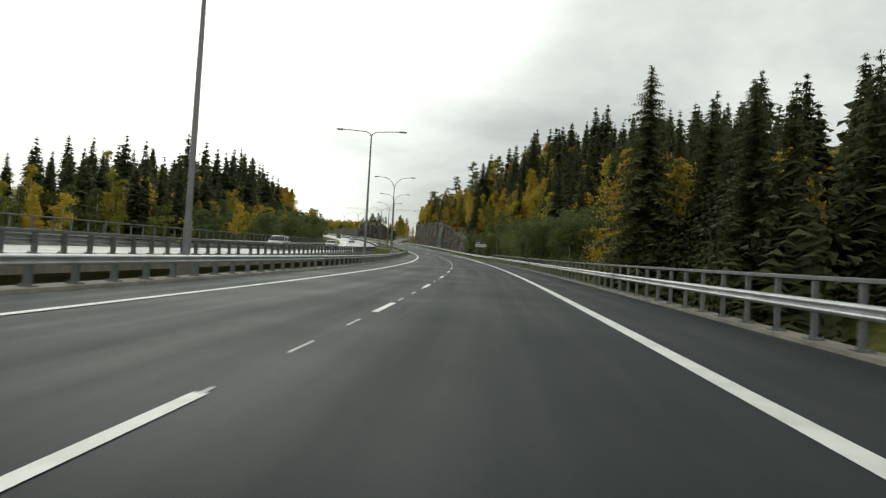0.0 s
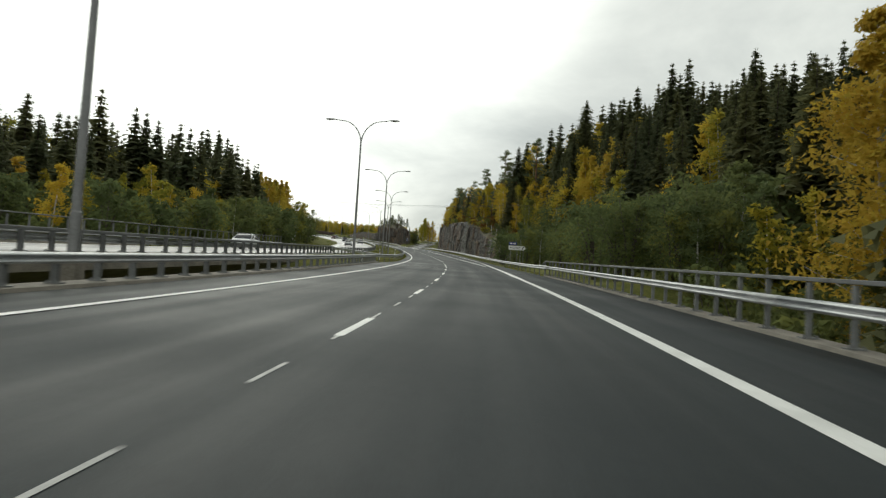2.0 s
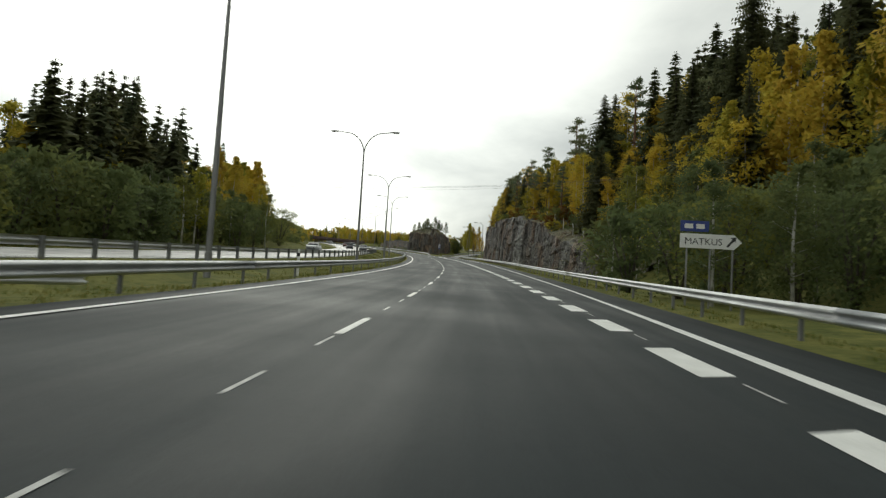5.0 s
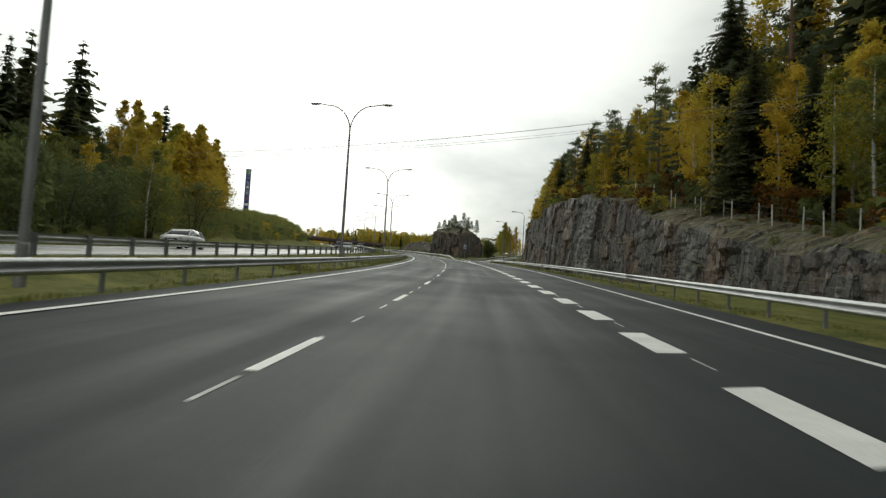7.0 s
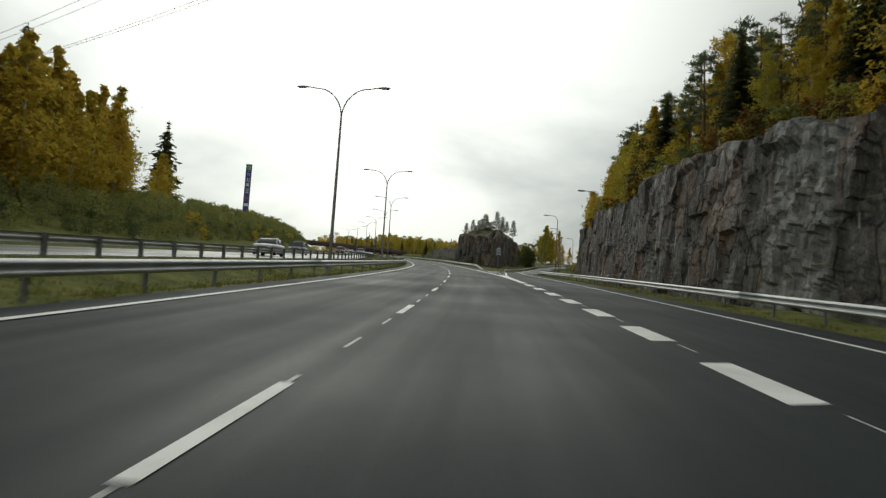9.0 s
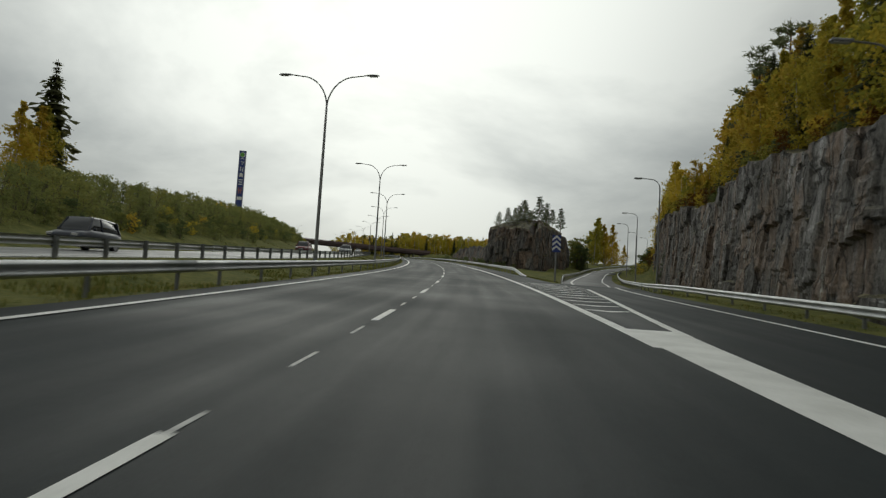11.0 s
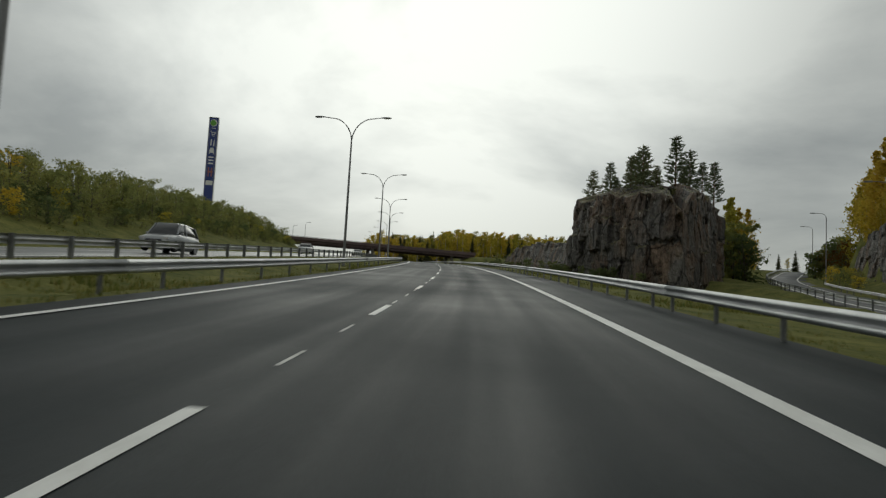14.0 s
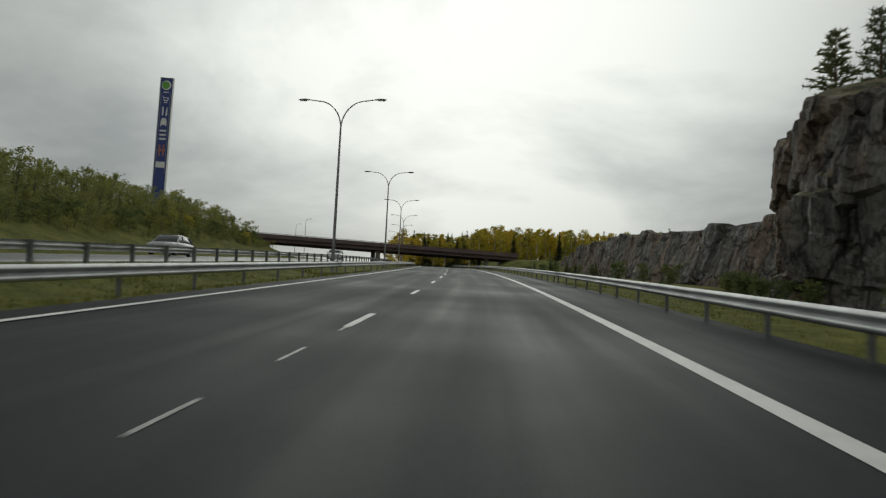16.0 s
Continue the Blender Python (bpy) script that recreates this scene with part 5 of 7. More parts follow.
# single trees that stand out
tops("spruce", [(400, -60.5, 28.2), (328, -56, 28.3), (215, 35, 32), (222, 36.5, 33), (229, 35, 32.5), (345, 32.8, 21.8), (78.8, 23.3, 25.6), (96.4, 39.1, 27.9), (83.6, 39.2, 27.4), (116.2, 64.8, 37.7), (188.9, 46.1, 38.9), (220.1, 39.2, 42), (251.4, 62.6, 50), (201.4, 77.9, 50), (267.5, 33, 36), (177.3, -62, 27.1), (274.5, -62.5, 34), (285.2, -61.3, 30.3), (297.2, -59.6, 32.3), (292.6, -77.9, 37.4), (279, -66, 33), (270, -61, 31.5), (265, -64, 33), (260.2, -59.6, 31), (257, -56.6, 30), (230, -50, 25), (238, -52, 26)])
tops("pine", [(316.8, 42.9, 37), (327.3, 38.2, 31), (303, 22.6, 22.3), (310, 23.8, 21), (288, 23.5, 20), (279, 24.5, 20.5), (322, 25.5, 18.5), (271, 26, 21), (298, 25.5, 23)])
tops("spruce", [(316, 23.5, 21.4), (295.8, 22.8, 21.7), (306, 25, 21.5), (283, 25.5, 22), (329, 28, 17.5), (404, 39.2, 9.6), (392, 38.5, 15.4), (366, 32.6, 16.3)])
tops("birch_orange", [(180.9, 32.4, 25.4), (258.2, 35.7, 24), (255.5, 34.6, 23), (247, 37, 25), (436.6, 52.2, 17.8), (440, 54, 18.3)])
tops("birch", [(327.4, 25.9, 17.8), (333, 26.2, 14.6), (313, 25, 19), (300, 24.2, 18.5), (291, 22.6, 18.4), (285, 23, 18), (357.2, 30.3, 20.2), (359.5, 30.6, 18), (352, 29.2, 19.3), (348, 28.2, 20.3), (363, 31.5, 17.3), (343, 27.2, 20.8), (338, 27.2, 21.3), (355, 32.3, 20.3), (346, 30.8, 21.8), (384.7, 36.8, 17.2), (394, 38, 16.2), (389, 38.8, 17.2), (374, 34.9, 14.4), (379, 36.2, 15.8), (400, 38.8, 13.1), (369, 33.6, 15.3), (264.3, -34, 13)])
tops("birch_full", [(306.1, -42.4, 21.6), (311, -43.4, 21), (321.6, -50.7, 24.8), (313.5, -43.2, 19), (300, -48, 22), (318.5, -43.6, 18), (303, -43, 19), (328, -45, 18), (337, -46.5, 19), (324, -44, 17.5), (350, -51.5, 19), (356, -53, 16.5)])
for s, o, base, t in ((460.7, 19.2, 9.2, 13.6), (460.7, 21.4, 9.7, 14.8), (461.5, 22.4, 9.9, 13.0), (456.6, 23.4, 10.0, 15.2), (459.2, 25.1, 10.6, 17.0), (457.6, 26.4, 10.7, 14.2), (456.3, 28.2, 11.0, 17.9), (457.2, 30.3, 10.8, 16.4), (456.5, 31.6, 10.6, 14.8), (466, 29, 10.8, 15.0), (463, 26.5, 10.8, 15.6), (462, 31.5, 10.6, 15.2), (461, 35, 9.6, 15.7), (451.8, 21.4, 9.3, 14.2)):
    plant("young_pine", s, o, t - base, base)

# right: wooded hillside
wood(58, 88, 30, 60, 7.2, {"spruce": 8, "birch": 2}, 18, 25)
tops("spruce", [(74, 29, 20.8), (66, 30, 21), (59, 27, 18.5)])
wood(88, 112, 36, 60, 7.0, {"spruce": 8, "birch": 1.5}, 12.5, 16.5)
wood(86, 112, 19, 33, 5.0, {"willow": 6, "aspen": 2, "birch": 1}, 11.5, 14.5)
wood(112, 205, 33, 58, 6.8, {"spruce": 7, "birch": 2.2, "pine": 0.5}, 16, 20.5)
wood(205, 254, 40, 62, 7.0, {"spruce": 6, "birch": 3, "pine": 1.5}, 21, 26)
wood(254, 330, 40, 62, 7.0, {"spruce": 5, "birch": 3, "birch_orange": 1.5, "pine": 1.5}, 25, 30, share=lambda s: float(np.interp(s, [272, 290], [1.0, 0.58])))
wood(112, 138, 18.5, 33, 4.8, {"willow": 9, "aspen": 1.5, "rowan": 0.4}, 13.5, 16.5)
wood(138, 168, 18.5, 33, 4.8, {"willow": 9, "aspen": 1.5, "rowan": 0.4}, 10, 12.5)
wood(168, 187, 14.8, 33, 4.3, {"willow": 9, "aspen": 2.5, "rowan": 0.4}, 10, 13)
wood(200, 240, 29.5, 40, 5.0, {"willow": 3, "aspen": 1, "birch": 3, "birch_orange": 2}, 13, 18)
wood(240, 330, 27.5, 40, 5.0, {"birch": 6, "pine": 2.5, "spruce": 1, "aspen": 1}, 14, 20)
wood(335, 372, 33, 58, 5.2, {"pine": 3, "birch": 5, "spruce": 2}, 8, 12)
wood(372, 404, 40, 62, 4.4, {"pine": 2, "birch": 6, "spruce": 2}, 5, 8.5)
tops("birch_full", [(418, 45.3, 15.8), (424, 47.4, 16.1), (430, 49.8, 17), (447, 57, 18.8), (455, 60.7, 15.8), (462, 64.1, 16.4), (468, 67.5, 14.8), (420, 49.4, 19.8), (432, 54.4, 19.8), (409, 44.8, 18.8)])
tops("spruce", [(427, 48, 14.6), (443, 55, 15.3), (416, 46.2, 18.3), (452, 61.2, 16.3)])
# undergrowth along the rock's edge
for k in range(110):
    s = rnd.uniform(262, 464)
    plant(rnd.choice(("bush", "bush_yellow", "young_spruce", "rowan")), s, float(rock_off(s)) + rnd.uniform(3.0, 8.0), rnd.uniform(1.2, 3.6))
# left: forest beyond the oncoming lanes
wood(20, 112, -92, -62, 7, {"spruce": 7, "birch": 3}, 10.5, 13)
wood(44, 112, -64, -54, 4.8, {"aspen": 3, "birch": 2, "birch_orange": 1, "willow": 3}, 8, 12)
wood(112, 168, -70, -45, 5.6, {"spruce": 8, "birch": 2.2}, 12, 14.5)
wood(168, 275, -70, -45, 7.0, {"spruce": 8, "birch": 2}, 17, 22)
wood(106, 168, -46, -30, 4.8, {"willow": 7, "aspen": 2, "birch": 1}, 8, 11)
wood(168, 272, -46, -30, 4.6, {"willow": 8, "aspen": 2.5, "birch": 0.6}, 11, 15)
wood(275, 328, -64, -44, 5.4, {"birch": 4, "birch_orange": 4, "aspen": 1.5}, 13, 18)
wood(262, 556, -34.6, -33, 5.0, {"bush": 5, "bush_yellow": 1}, 8, 11)
# yellow trees between the outcrop and the ramp, and far round the bend
tops("birch_full", [(528.9, 69.7, 22.4), (531, 71.5, 20.5), (526, 68, 18), (533, 70, 17), (530, 73.5, 18), (538.7, 80.2, 18.9), (540, 78.5, 16.5), (536, 76.5, 15), (544, 83, 14.5), (556, 90, 13), (564, 97, 12.5)])
for k in range(46):
    o = rnd.uniform(21, 36)
    s = rnd.uniform(442 + 1.35 * (o - 21), 462 + 1.9 * (o - 21))
    plant("bush", s, o, rnd.uniform(0.5, 1.2), 8.6 + 2.0 * math.sin(math.pi * (o - 18) / 24) - 0.06 * abs(s - 460))
for k in range(34):
    s = rnd.uniform(440, 475)
    plant("bush", s, float(np.interp(s, [440, 458, 475], [20, 14.6, 20.5])) - rnd.uniform(0, 1.2), rnd.uniform(0.5, 1.3), 0.0)
# small firs and bushes at the foot of the low cutting
for k in range(30):
    s = rnd.uniform(474, 560)
    plant(rnd.choice(("young_spruce", "bush", "bush")), s, rnd.uniform(15.5, 19.5), rnd.uniform(0.8, 2.2))
# birches on the hillside
tops("birch_full", [(186, 34, 23), (192, 33, 25), (199, 33.5, 24.5), (206, 34.5, 26), (212, 33, 24), (219, 34, 25.5), (226, 33, 23)])
# more of the wood on the cut and on the hill
tops("birch_full", [(318, 22.8, 21), (324.8, 25.2, 23.4), (328.2, 23.6, 19.8), (331.6, 25, 21.7), (338.4, 28.2, 24.3), (341.8, 28.1, 23.7), (345.2, 28.7, 23.4), (352, 30.1, 24.1), (355.4, 31.1, 24.4), (358.8, 30.2, 21.2), (365.6, 33.1, 23.3), (369, 33.9, 23.1), (372.4, 33.6, 18.7), (379.2, 36.9, 24.4), (382.6, 35.1, 14.7), (386, 38.8, 23.7), (392.8, 38.9, 16.6), (396.2, 39.2, 14.8), (399.6, 40.9, 16.2), (406.4, 44.1, 18.1), (409.8, 44.6, 17.9), (413.2, 46.4, 18), (420, 48.3, 18.9), (423.4, 50, 19.6), (426.8, 49.3, 15.7), (437, 55, 21.1), (440.4, 54.2, 15.7), (447.2, 56.6, 15.6), (450.6, 58, 15.9), (454, 60.5, 19.2), (460.8, 65.9, 23.5), (464.2, 64.2, 18.9), (467.6, 65.5, 18.9)])
tops("spruce", [(321.4, 23.7, 21.5), (335, 28.1, 24.9), (348.6, 29, 23), (362.2, 32.9, 24.8), (375.8, 34.5, 18.8), (389.4, 38.4, 17.4), (403, 42.4, 17.1), (416.6, 47.8, 18.7), (430.2, 52.6, 20.4), (443.8, 57.7, 21.4), (457.4, 64.3, 24.3)])
tops("spruce", [(150, 45, 34.9), (155.5, 46.2, 30.5), (161, 46.8, 31.9), (166.5, 47, 30.1), (172, 46.1, 31.3), (177.5, 47.8, 33.7), (183, 44.4, 36), (188.5, 46.2, 38.3), (194, 42.1, 33.1), (199.5, 46.6, 36.9)])
tops("birch_full", [(470, 66.8, 19.2), (473, 67.5, 17.8), (476, 70.6, 20.9), (479, 69.9, 14.1), (482, 72.9, 19.5), (485, 73.7, 17)])
# golden birches before the dark spruces
tops("birch_full", [(129.4, -46, 9.4), (144.9, -44, 10.68), (107.7, -52, 7.44), (110.3, -50, 6.76), (152.2, -40, 8.98), (115.1, -48, 5.81), (131.9, -43, 7.79)])
# the golden stand beyond the oncoming lanes
tops("birch_full", [(316, -45, 23.6), (309.5, -45, 22.4), (305, -47, 23), (313, -49, 23.5), (320.5, -46, 21.5), (325.5, -45.5, 20.5), (330, -46.5, 21.5), (335, -47.5, 22.6), (340, -48.5, 23.8), (344, -49.5, 22), (337, -51, 22), (328, -50, 23), (322, -51, 24), (333, -45, 19.5), (300, -44, 20.5), (294, -46, 22), (289, -44, 19.5), (284, -47, 21), (300, -51, 24), (280, -43, 19)])
tops("birch_full", [(397, -59.5, 22.5), (393, -58.5, 20), (389, -58, 17), (385, -57, 19), (404, -62, 21)])
# along the top of the cut
tops("birch_full", [(331.8, 26.9, 20.9), (335.5, 27.4, 19), (338.5, 26.8, 16.8), (327.5, 26.3, 19.8), (323, 24.7, 18), (316.5, 25.5, 21), (311, 23.2, 18.5), (304.5, 24.5, 22), (300.5, 23, 18.5), (294, 24.5, 22), (289, 25, 22.5), (284.5, 24.4, 20.5), (279, 25, 21)])
tops("birch_full", [(384, 35.8, 16.6), (389, 37.8, 17.8), (378, 35.2, 16.2), (371, 33.9, 16.4), (394, 39, 18.3), (400, 39.8, 16.5), (365, 32.2, 17.8), (359, 30.6, 19.3), (353, 29.9, 20), (347, 28.7, 20.6), (342, 27.5, 20.4)])
tops("birch_full", [(377, 37.3, 19.4), (373.5, 37.4, 22.8), (370, 36, 23.2), (365, 34.6, 23.6), (359, 33.4, 23.8), (434, 51.2, 17.3), (431, 51.4, 20.8), (426.5, 49.9, 21), (422, 47.9, 19.3), (440, 52.5, 14.8), (446, 55, 15.3), (443, 53.6, 14.8)])
tops("spruce", [(381, 37, 17.8), (375.2, 36.8, 22.3), (367.5, 35.1, 24.2), (361, 33, 23.3), (350, 30.2, 21.8), (429, 52, 22.8), (424, 50.4, 21.9)])
tops("pine", [(320.7, 25.6, 22.9), (308.3, 24.2, 23.9), (297.7, 24, 23.6), (291.9, 24.2, 21.8), (286.4, 24.6, 22.4), (324.5, 27.4, 21)])
HEATH = []
for k in range(190):
    s = rnd.uniform(258, 402)
    HEATH.append((rnd.choice(("bush", "bush_yellow", "bush_yellow", "low_rowan", "low_rowan")), s, float(rock_off(s)) + rnd.uniform(1.5, 3.4), rnd.uniform(0.8, 2.3), float(rock_top(s)) - 0.15))
tops("birch_fine", [(90.2, 25.2, 21.5), (88.6, 23.4, 14.5), (81, 28.6, 18.5)])
# heath and saplings on the shelf of the cut
for k in range(260):
    s = rnd.uniform(226, 285)
    d = rnd.uniform(1.4, 5.5) if k < 140 else rnd.uniform(5, 13)
    o = float(rock_off(s)) + d
    HEATH.append((rnd.choice(("bush", "bush_yellow", "low_rowan", "low_rowan", "bush")), s, o, rnd.uniform(0.35, 0.9) if k < 140 else rnd.uniform(1.0, 3.2), max(float(rock_top(s)) - 0.2, land(s, o) - 0.1) if d < 5 else land(s, o) - 0.1))
# saplings at the low end of the cut, and the wood past the ramp's bend
wood(203, 212, 18.5, 29, 3.1, {"willow": 6, "aspen": 1.5, "birch": 1.5, "birch_orange": 0.7}, 9, 12.5)
tops("birch_full", [(497, 79.5, 21.5), (493, 77.5, 21.3), (489, 75.5, 22.3), (486.5, 74.2, 22), (483.6, 72.8, 24.6), (480, 71.5, 25.4)])
tops("birch", [(431, 50.5, 25.2), (413.3, 44.1, 21.3), (437.9, 53.1, 23.8)])
tops("birch_orange", [(421, 46.7, 22.8), (393, 37.7, 18.8)])
tops("willow", [(510.6, 79.3, 6.6), (510.2, 80.6, 7.2), (508.6, 81.6, 8.6), (507.5, 82.6, 10.2), (503, 80.5, 9.2), (475, 44.4, 9), (482, 46, 7.8), (490, 48, 6.4), (472.4, 44.8, 7)])
tops("rowan", [(509.6, 80.4, 7.9), (508.2, 83, 9.4), (504, 79, 7.5), (499.5, 77.5, 8.8), (478, 45.2, 8.4), (486, 47, 7.4), (480, 47.6, 6.2), (494, 46.5, 7)])
tops("young_spruce", [(586.2, 118.9, 10), (583.7, 123, 11.2)])
tops("birch", [(585, 121, 9.5)])
tops("birch", [(376.6, 36, 23), (373.5, 34.8, 22.5), (377, 38, 26), (379, 40.2, 29.6)])
tops("pine", [(375.5, 38, 30), (366, 36.5, 29.5)])
tops("pine", [(319.7, 42.8, 42.2), (333.9, 38.7, 35.6)])
tops("spruce", [(324.6, 53.4, 48.2)])
tops("birch_full", [(468, 65.9, 18.8), (466, 65.1, 21.3), (470.5, 66.5, 16.3), (473, 67.6, 13.8), (463.5, 64, 20.8)])

# ---- forest and thicket that nobody could count ----


def gathered(name, label, category, rows, material_of):
    """One mesh out of many plants: rows of (kind, along, across, height, foot); crowns and stems are joined, each plant with a tone of its own."""
    V, F, T, MI, n0 = [], [], [], [], 0
    mats = []
    for kind, s, o, h, *foot in rows:
        z = foot[0] if foot else land(s, o) - 0.1
        tr, cr = rnd.choice(KINDS[kind])
        k = h / BASE_H[kind]
        m = np.array(stand(s, o, z, rnd.uniform(0, 360)) @ Matrix.Diagonal((k * rnd.uniform(0.85, 1.2), k * rnd.uniform(0.85, 1.2), k, 1)))
        tone = rnd.random()
        for me in (tr, cr):
            co = np.empty(len(me.vertices) * 3)
            me.vertices.foreach_get("co", co)
            co = co.reshape(-1, 3) @ m[:3, :3].T + m[:3, 3]
            V.append(co)
            base = material_of.get(me.materials[0].name, me.materials[0])
            if base not in mats:
                mats.append(base)
            for p in me.polygons:
                F.append([v + n0 for v in p.vertices])
            MI += [mats.index(base)] * len(me.polygons)
            T.append(np.full(len(co), tone))
            n0 += len(co)
    me = bpy.data.meshes.new(name)
    me.from_pydata(np.concatenate(V).tolist(), [], F)
    for q in mats:
        me.materials.append(q)
    me.polygons.foreach_set("material_index", MI)
    at = me.attributes.new("tone", "FLOAT", "POINT")
    at.data.foreach_set("value", np.concatenate(T).astype(np.float32))
    return tagged(new(name, me), label, category, kind="stuff")


def toned(m):
    """The same leaf material with the plant's own tone in place of the object's."""
    c = m.copy()
    n, l = c.node_tree.nodes, c.node_tree.links
    old = next(x for x in n if x.type == "OBJECT_INFO")
    a = n.new("ShaderNodeAttribute")
    a.attribute_name = "tone"
    for k in list(old.outputs["Random"].links):
        l.new(a.outputs["Fac"], k.to_socket)
    return c


TONED = {m.name: toned(m) for m in (L_SPRUCE, L_PINE, L_YELLOW, L_GREEN, L_RUST, L_THICKET, L_ORANGE)}


def scatter(s0, s1, o0, o1, gap, mix, lo, hi, keep=1.0):
    out, kinds, shares = [], list(mix), list(mix.values())
    for s in np.arange(s0, s1, gap):
        for o in np.arange(o0, o1, gap):
            if rnd.random() < keep:
                kind = rnd.choices(kinds, shares)[0]
                f = {"birch": 0.8, "aspen": 0.75, "pine": 0.95}.get(kind, 1.0)
                out.append((kind, s + rnd.uniform(-0.45, 0.45) * gap, o + rnd.uniform(-0.45, 0.45) * gap, rnd.uniform(lo, hi) * f))
    return out


far = scatter(62, 112, 61, 85, 9.5, {"spruce_far": 8, "birch": 1}, 20, 27)
far += scatter(112, 230, 59, 80, 10, {"spruce_far": 9, "birch": 1}, 18, 22)
far += scatter(230, 330, 63, 90, 10.5, {"spruce_far": 8, "birch": 1}, 22, 28)
far += scatter(112, 190, -100, -70, 10, {"spruce_far": 8, "birch": 1}, 10, 13)
far += scatter(190, 270, -95, -70, 11, {"spruce_far": 8, "birch": 1}, 17, 23)
far += scatter(0, 112, -150, -112, 10, {"spruce_far": 6, "birch": 3}, 11, 15)
far += FAR_WOOD
gathered("forest", "dense dark spruce forest with a few yellow birches", "forest", far, TONED)
bend = scatter(640, 668, -4, 84, 4.2, {"spruce_far": 4, "birch_far": 8}, 8.5, 12)
bend += scatter(668, 730, -4, 130, 9.5, {"spruce_far": 5, "birch_far": 8}, 10, 14.5)
bend += scatter(730, 800, -4, 130, 13, {"spruce_far": 5, "birch_far": 8}, 11, 15.5)
gathered("far_forest", "distant mixed forest in yellow and dark green", "forest", bend, TONED)
bank = scatter(262, 562, -37.2, -33.6, 1.7, {"thicket": 6, "bush": 1, "bush_yellow": 0.15}, 0.9, 1.9)
bank += scatter(262, 562, -55, -44.5, 3.5, {"thicket": 12, "sapling": 6, "young_pine": 0.35}, 2.4, 3.9)
bank += scatter(262, 562, -44.5, -35, 2.5, {"thicket": 12, "sapling": 6, "bush_yellow": 0.4, "young_pine": 0.35}, 2.0, 3.6)
bank += scatter(300, 562, -64, -58, 4.5, {"thicket": 6, "sapling": 5, "young_pine": 0.6}, 2.6, 4.0)
bank += scatter(480, 592, 25, 44, 3.4, {"thicket": 6, "sapling": 3, "bush_yellow": 1.5}, 0.7, 1.8, 0.6)
for s in np.arange(470, 550, 2.7):
    for d in np.arange(5.5, 25, 2.7):
        if s < 496 and ramp_r(s) + d > rock_off(s) - 1.5:
            continue
        bank.append((rnd.choice(("thicket", "sapling", "thicket", "bush_yellow")), float(s) + rnd.uniform(-1, 1), float(ramp_r(s)) + float(d) + rnd.uniform(-1, 1), rnd.uniform(1.4, 3.2)))
gathered("heath", "low rust and yellow heath along the top of the rock cut", "shrubs", HEATH, TONED)
gathered("bank_thicket", "dense olive green thicket on the roadside bank", "thicket", bank, TONED)


# ---- grass along the verges ----
def tufts(name, rows):
    r = np.random.default_rng(8)
    V, F, n0 = [], [], 0
    for s0, s1, off0, off1, per in rows:
        n = int((s1 - s0) * per)
        s, u = r.uniform(s0, s1, n), r.uniform(0, 1, n)
        a, b = off0(s), off1(s)
        o = a + (b - a) * u
        z = ground_z(s, o)
        P = spots(s, o, z)
        for p in P:
            size = r.uniform(0.03, 0.11)
            for _ in range(5):
                t, w = r.uniform(0, 6.28), r.uniform(0.02, 0.05)
                x, y = p[0] + r.normal(0, 0.12), p[1] + r.normal(0, 0.12)
                V += [(x - w * math.sin(t), y + w * math.cos(t), p[2] - 0.15), (x + w * math.sin(t), y - w * math.cos(t), p[2] - 0.15), (x + size * 0.5 * math.cos(t), y + size * 0.5 * math.sin(t), p[2] + size)]
                F.append((n0, n0 + 1, n0 + 2))
                n0 += 3
    return tagged(mesh_ob(name, V, F, L_GRASS), "tufts of fading green and straw-coloured grass", "grass", kind="stuff")


L_GRASS = leafmat("grass_blades", [(0.080, 0.110, 0.030), (0.120, 0.145, 0.036), (0.185, 0.180, 0.050), (0.270, 0.225, 0.075)], spread=0.8, through=0.5)
tufts("verge_grass", [
    (112, 480, lambda s: -5.5 + 0 * s, lambda s: -11.8 + 0 * s, 44),
    (110, 345, lambda s: ramp_r(s) + 1.9, lambda s: ramp_r(s) + 6.5, 26),
    (345, 480, lambda s: 7.7 + 0 * s, lambda s: np.minimum(ramp_l(s) - 1.2, 15), 24),
    (345, 430, lambda s: ramp_r(s) + 1.8, lambda s: ramp_r(s) + 5.0, 14),
    (150, 480, lambda s: -24.5 + 0 * s, lambda s: -33 + 0 * s, 14),
])


# ---- lamps of the ramp, one arm each ----
def ramp_lamp(h=10.6):
    t = thing("ramp_lamp", "slender grey steel lamp post with one short arm", "street lamp", group="ramp lamps")
    pts = [(0, 0, -1.4), (0, 0, 4), (0, 0, h - 0.9)] + [(-0.9 * (1 - math.cos(a)), 0, h - 0.9 + 0.9 * math.sin(a)) for a in (0.4, 0.8, 1.2, 1.5)] + [(-1.7, 0, h + 0.06)]
    part("post", tube(bmesh.new(), pts, [0.10, 0.085, 0.06, 0.05, 0.05, 0.045, 0.045, 0.04], 8), M_POLE, t)
    bm = bmesh.new()
    box(bm, -2.5, -1.65, -0.14, 0.14, h - 0.01, h + 0.13, 0.04)
    hd = part("lamp_head", bm, M_POLE, t, "flat grey lamp head")
    bm = bmesh.new()
    box(bm, -2.42, -1.8, -0.10, 0.10, h - 0.03, h - 0.012)
    part("lens", bm, M_LENS, hd)
    return t


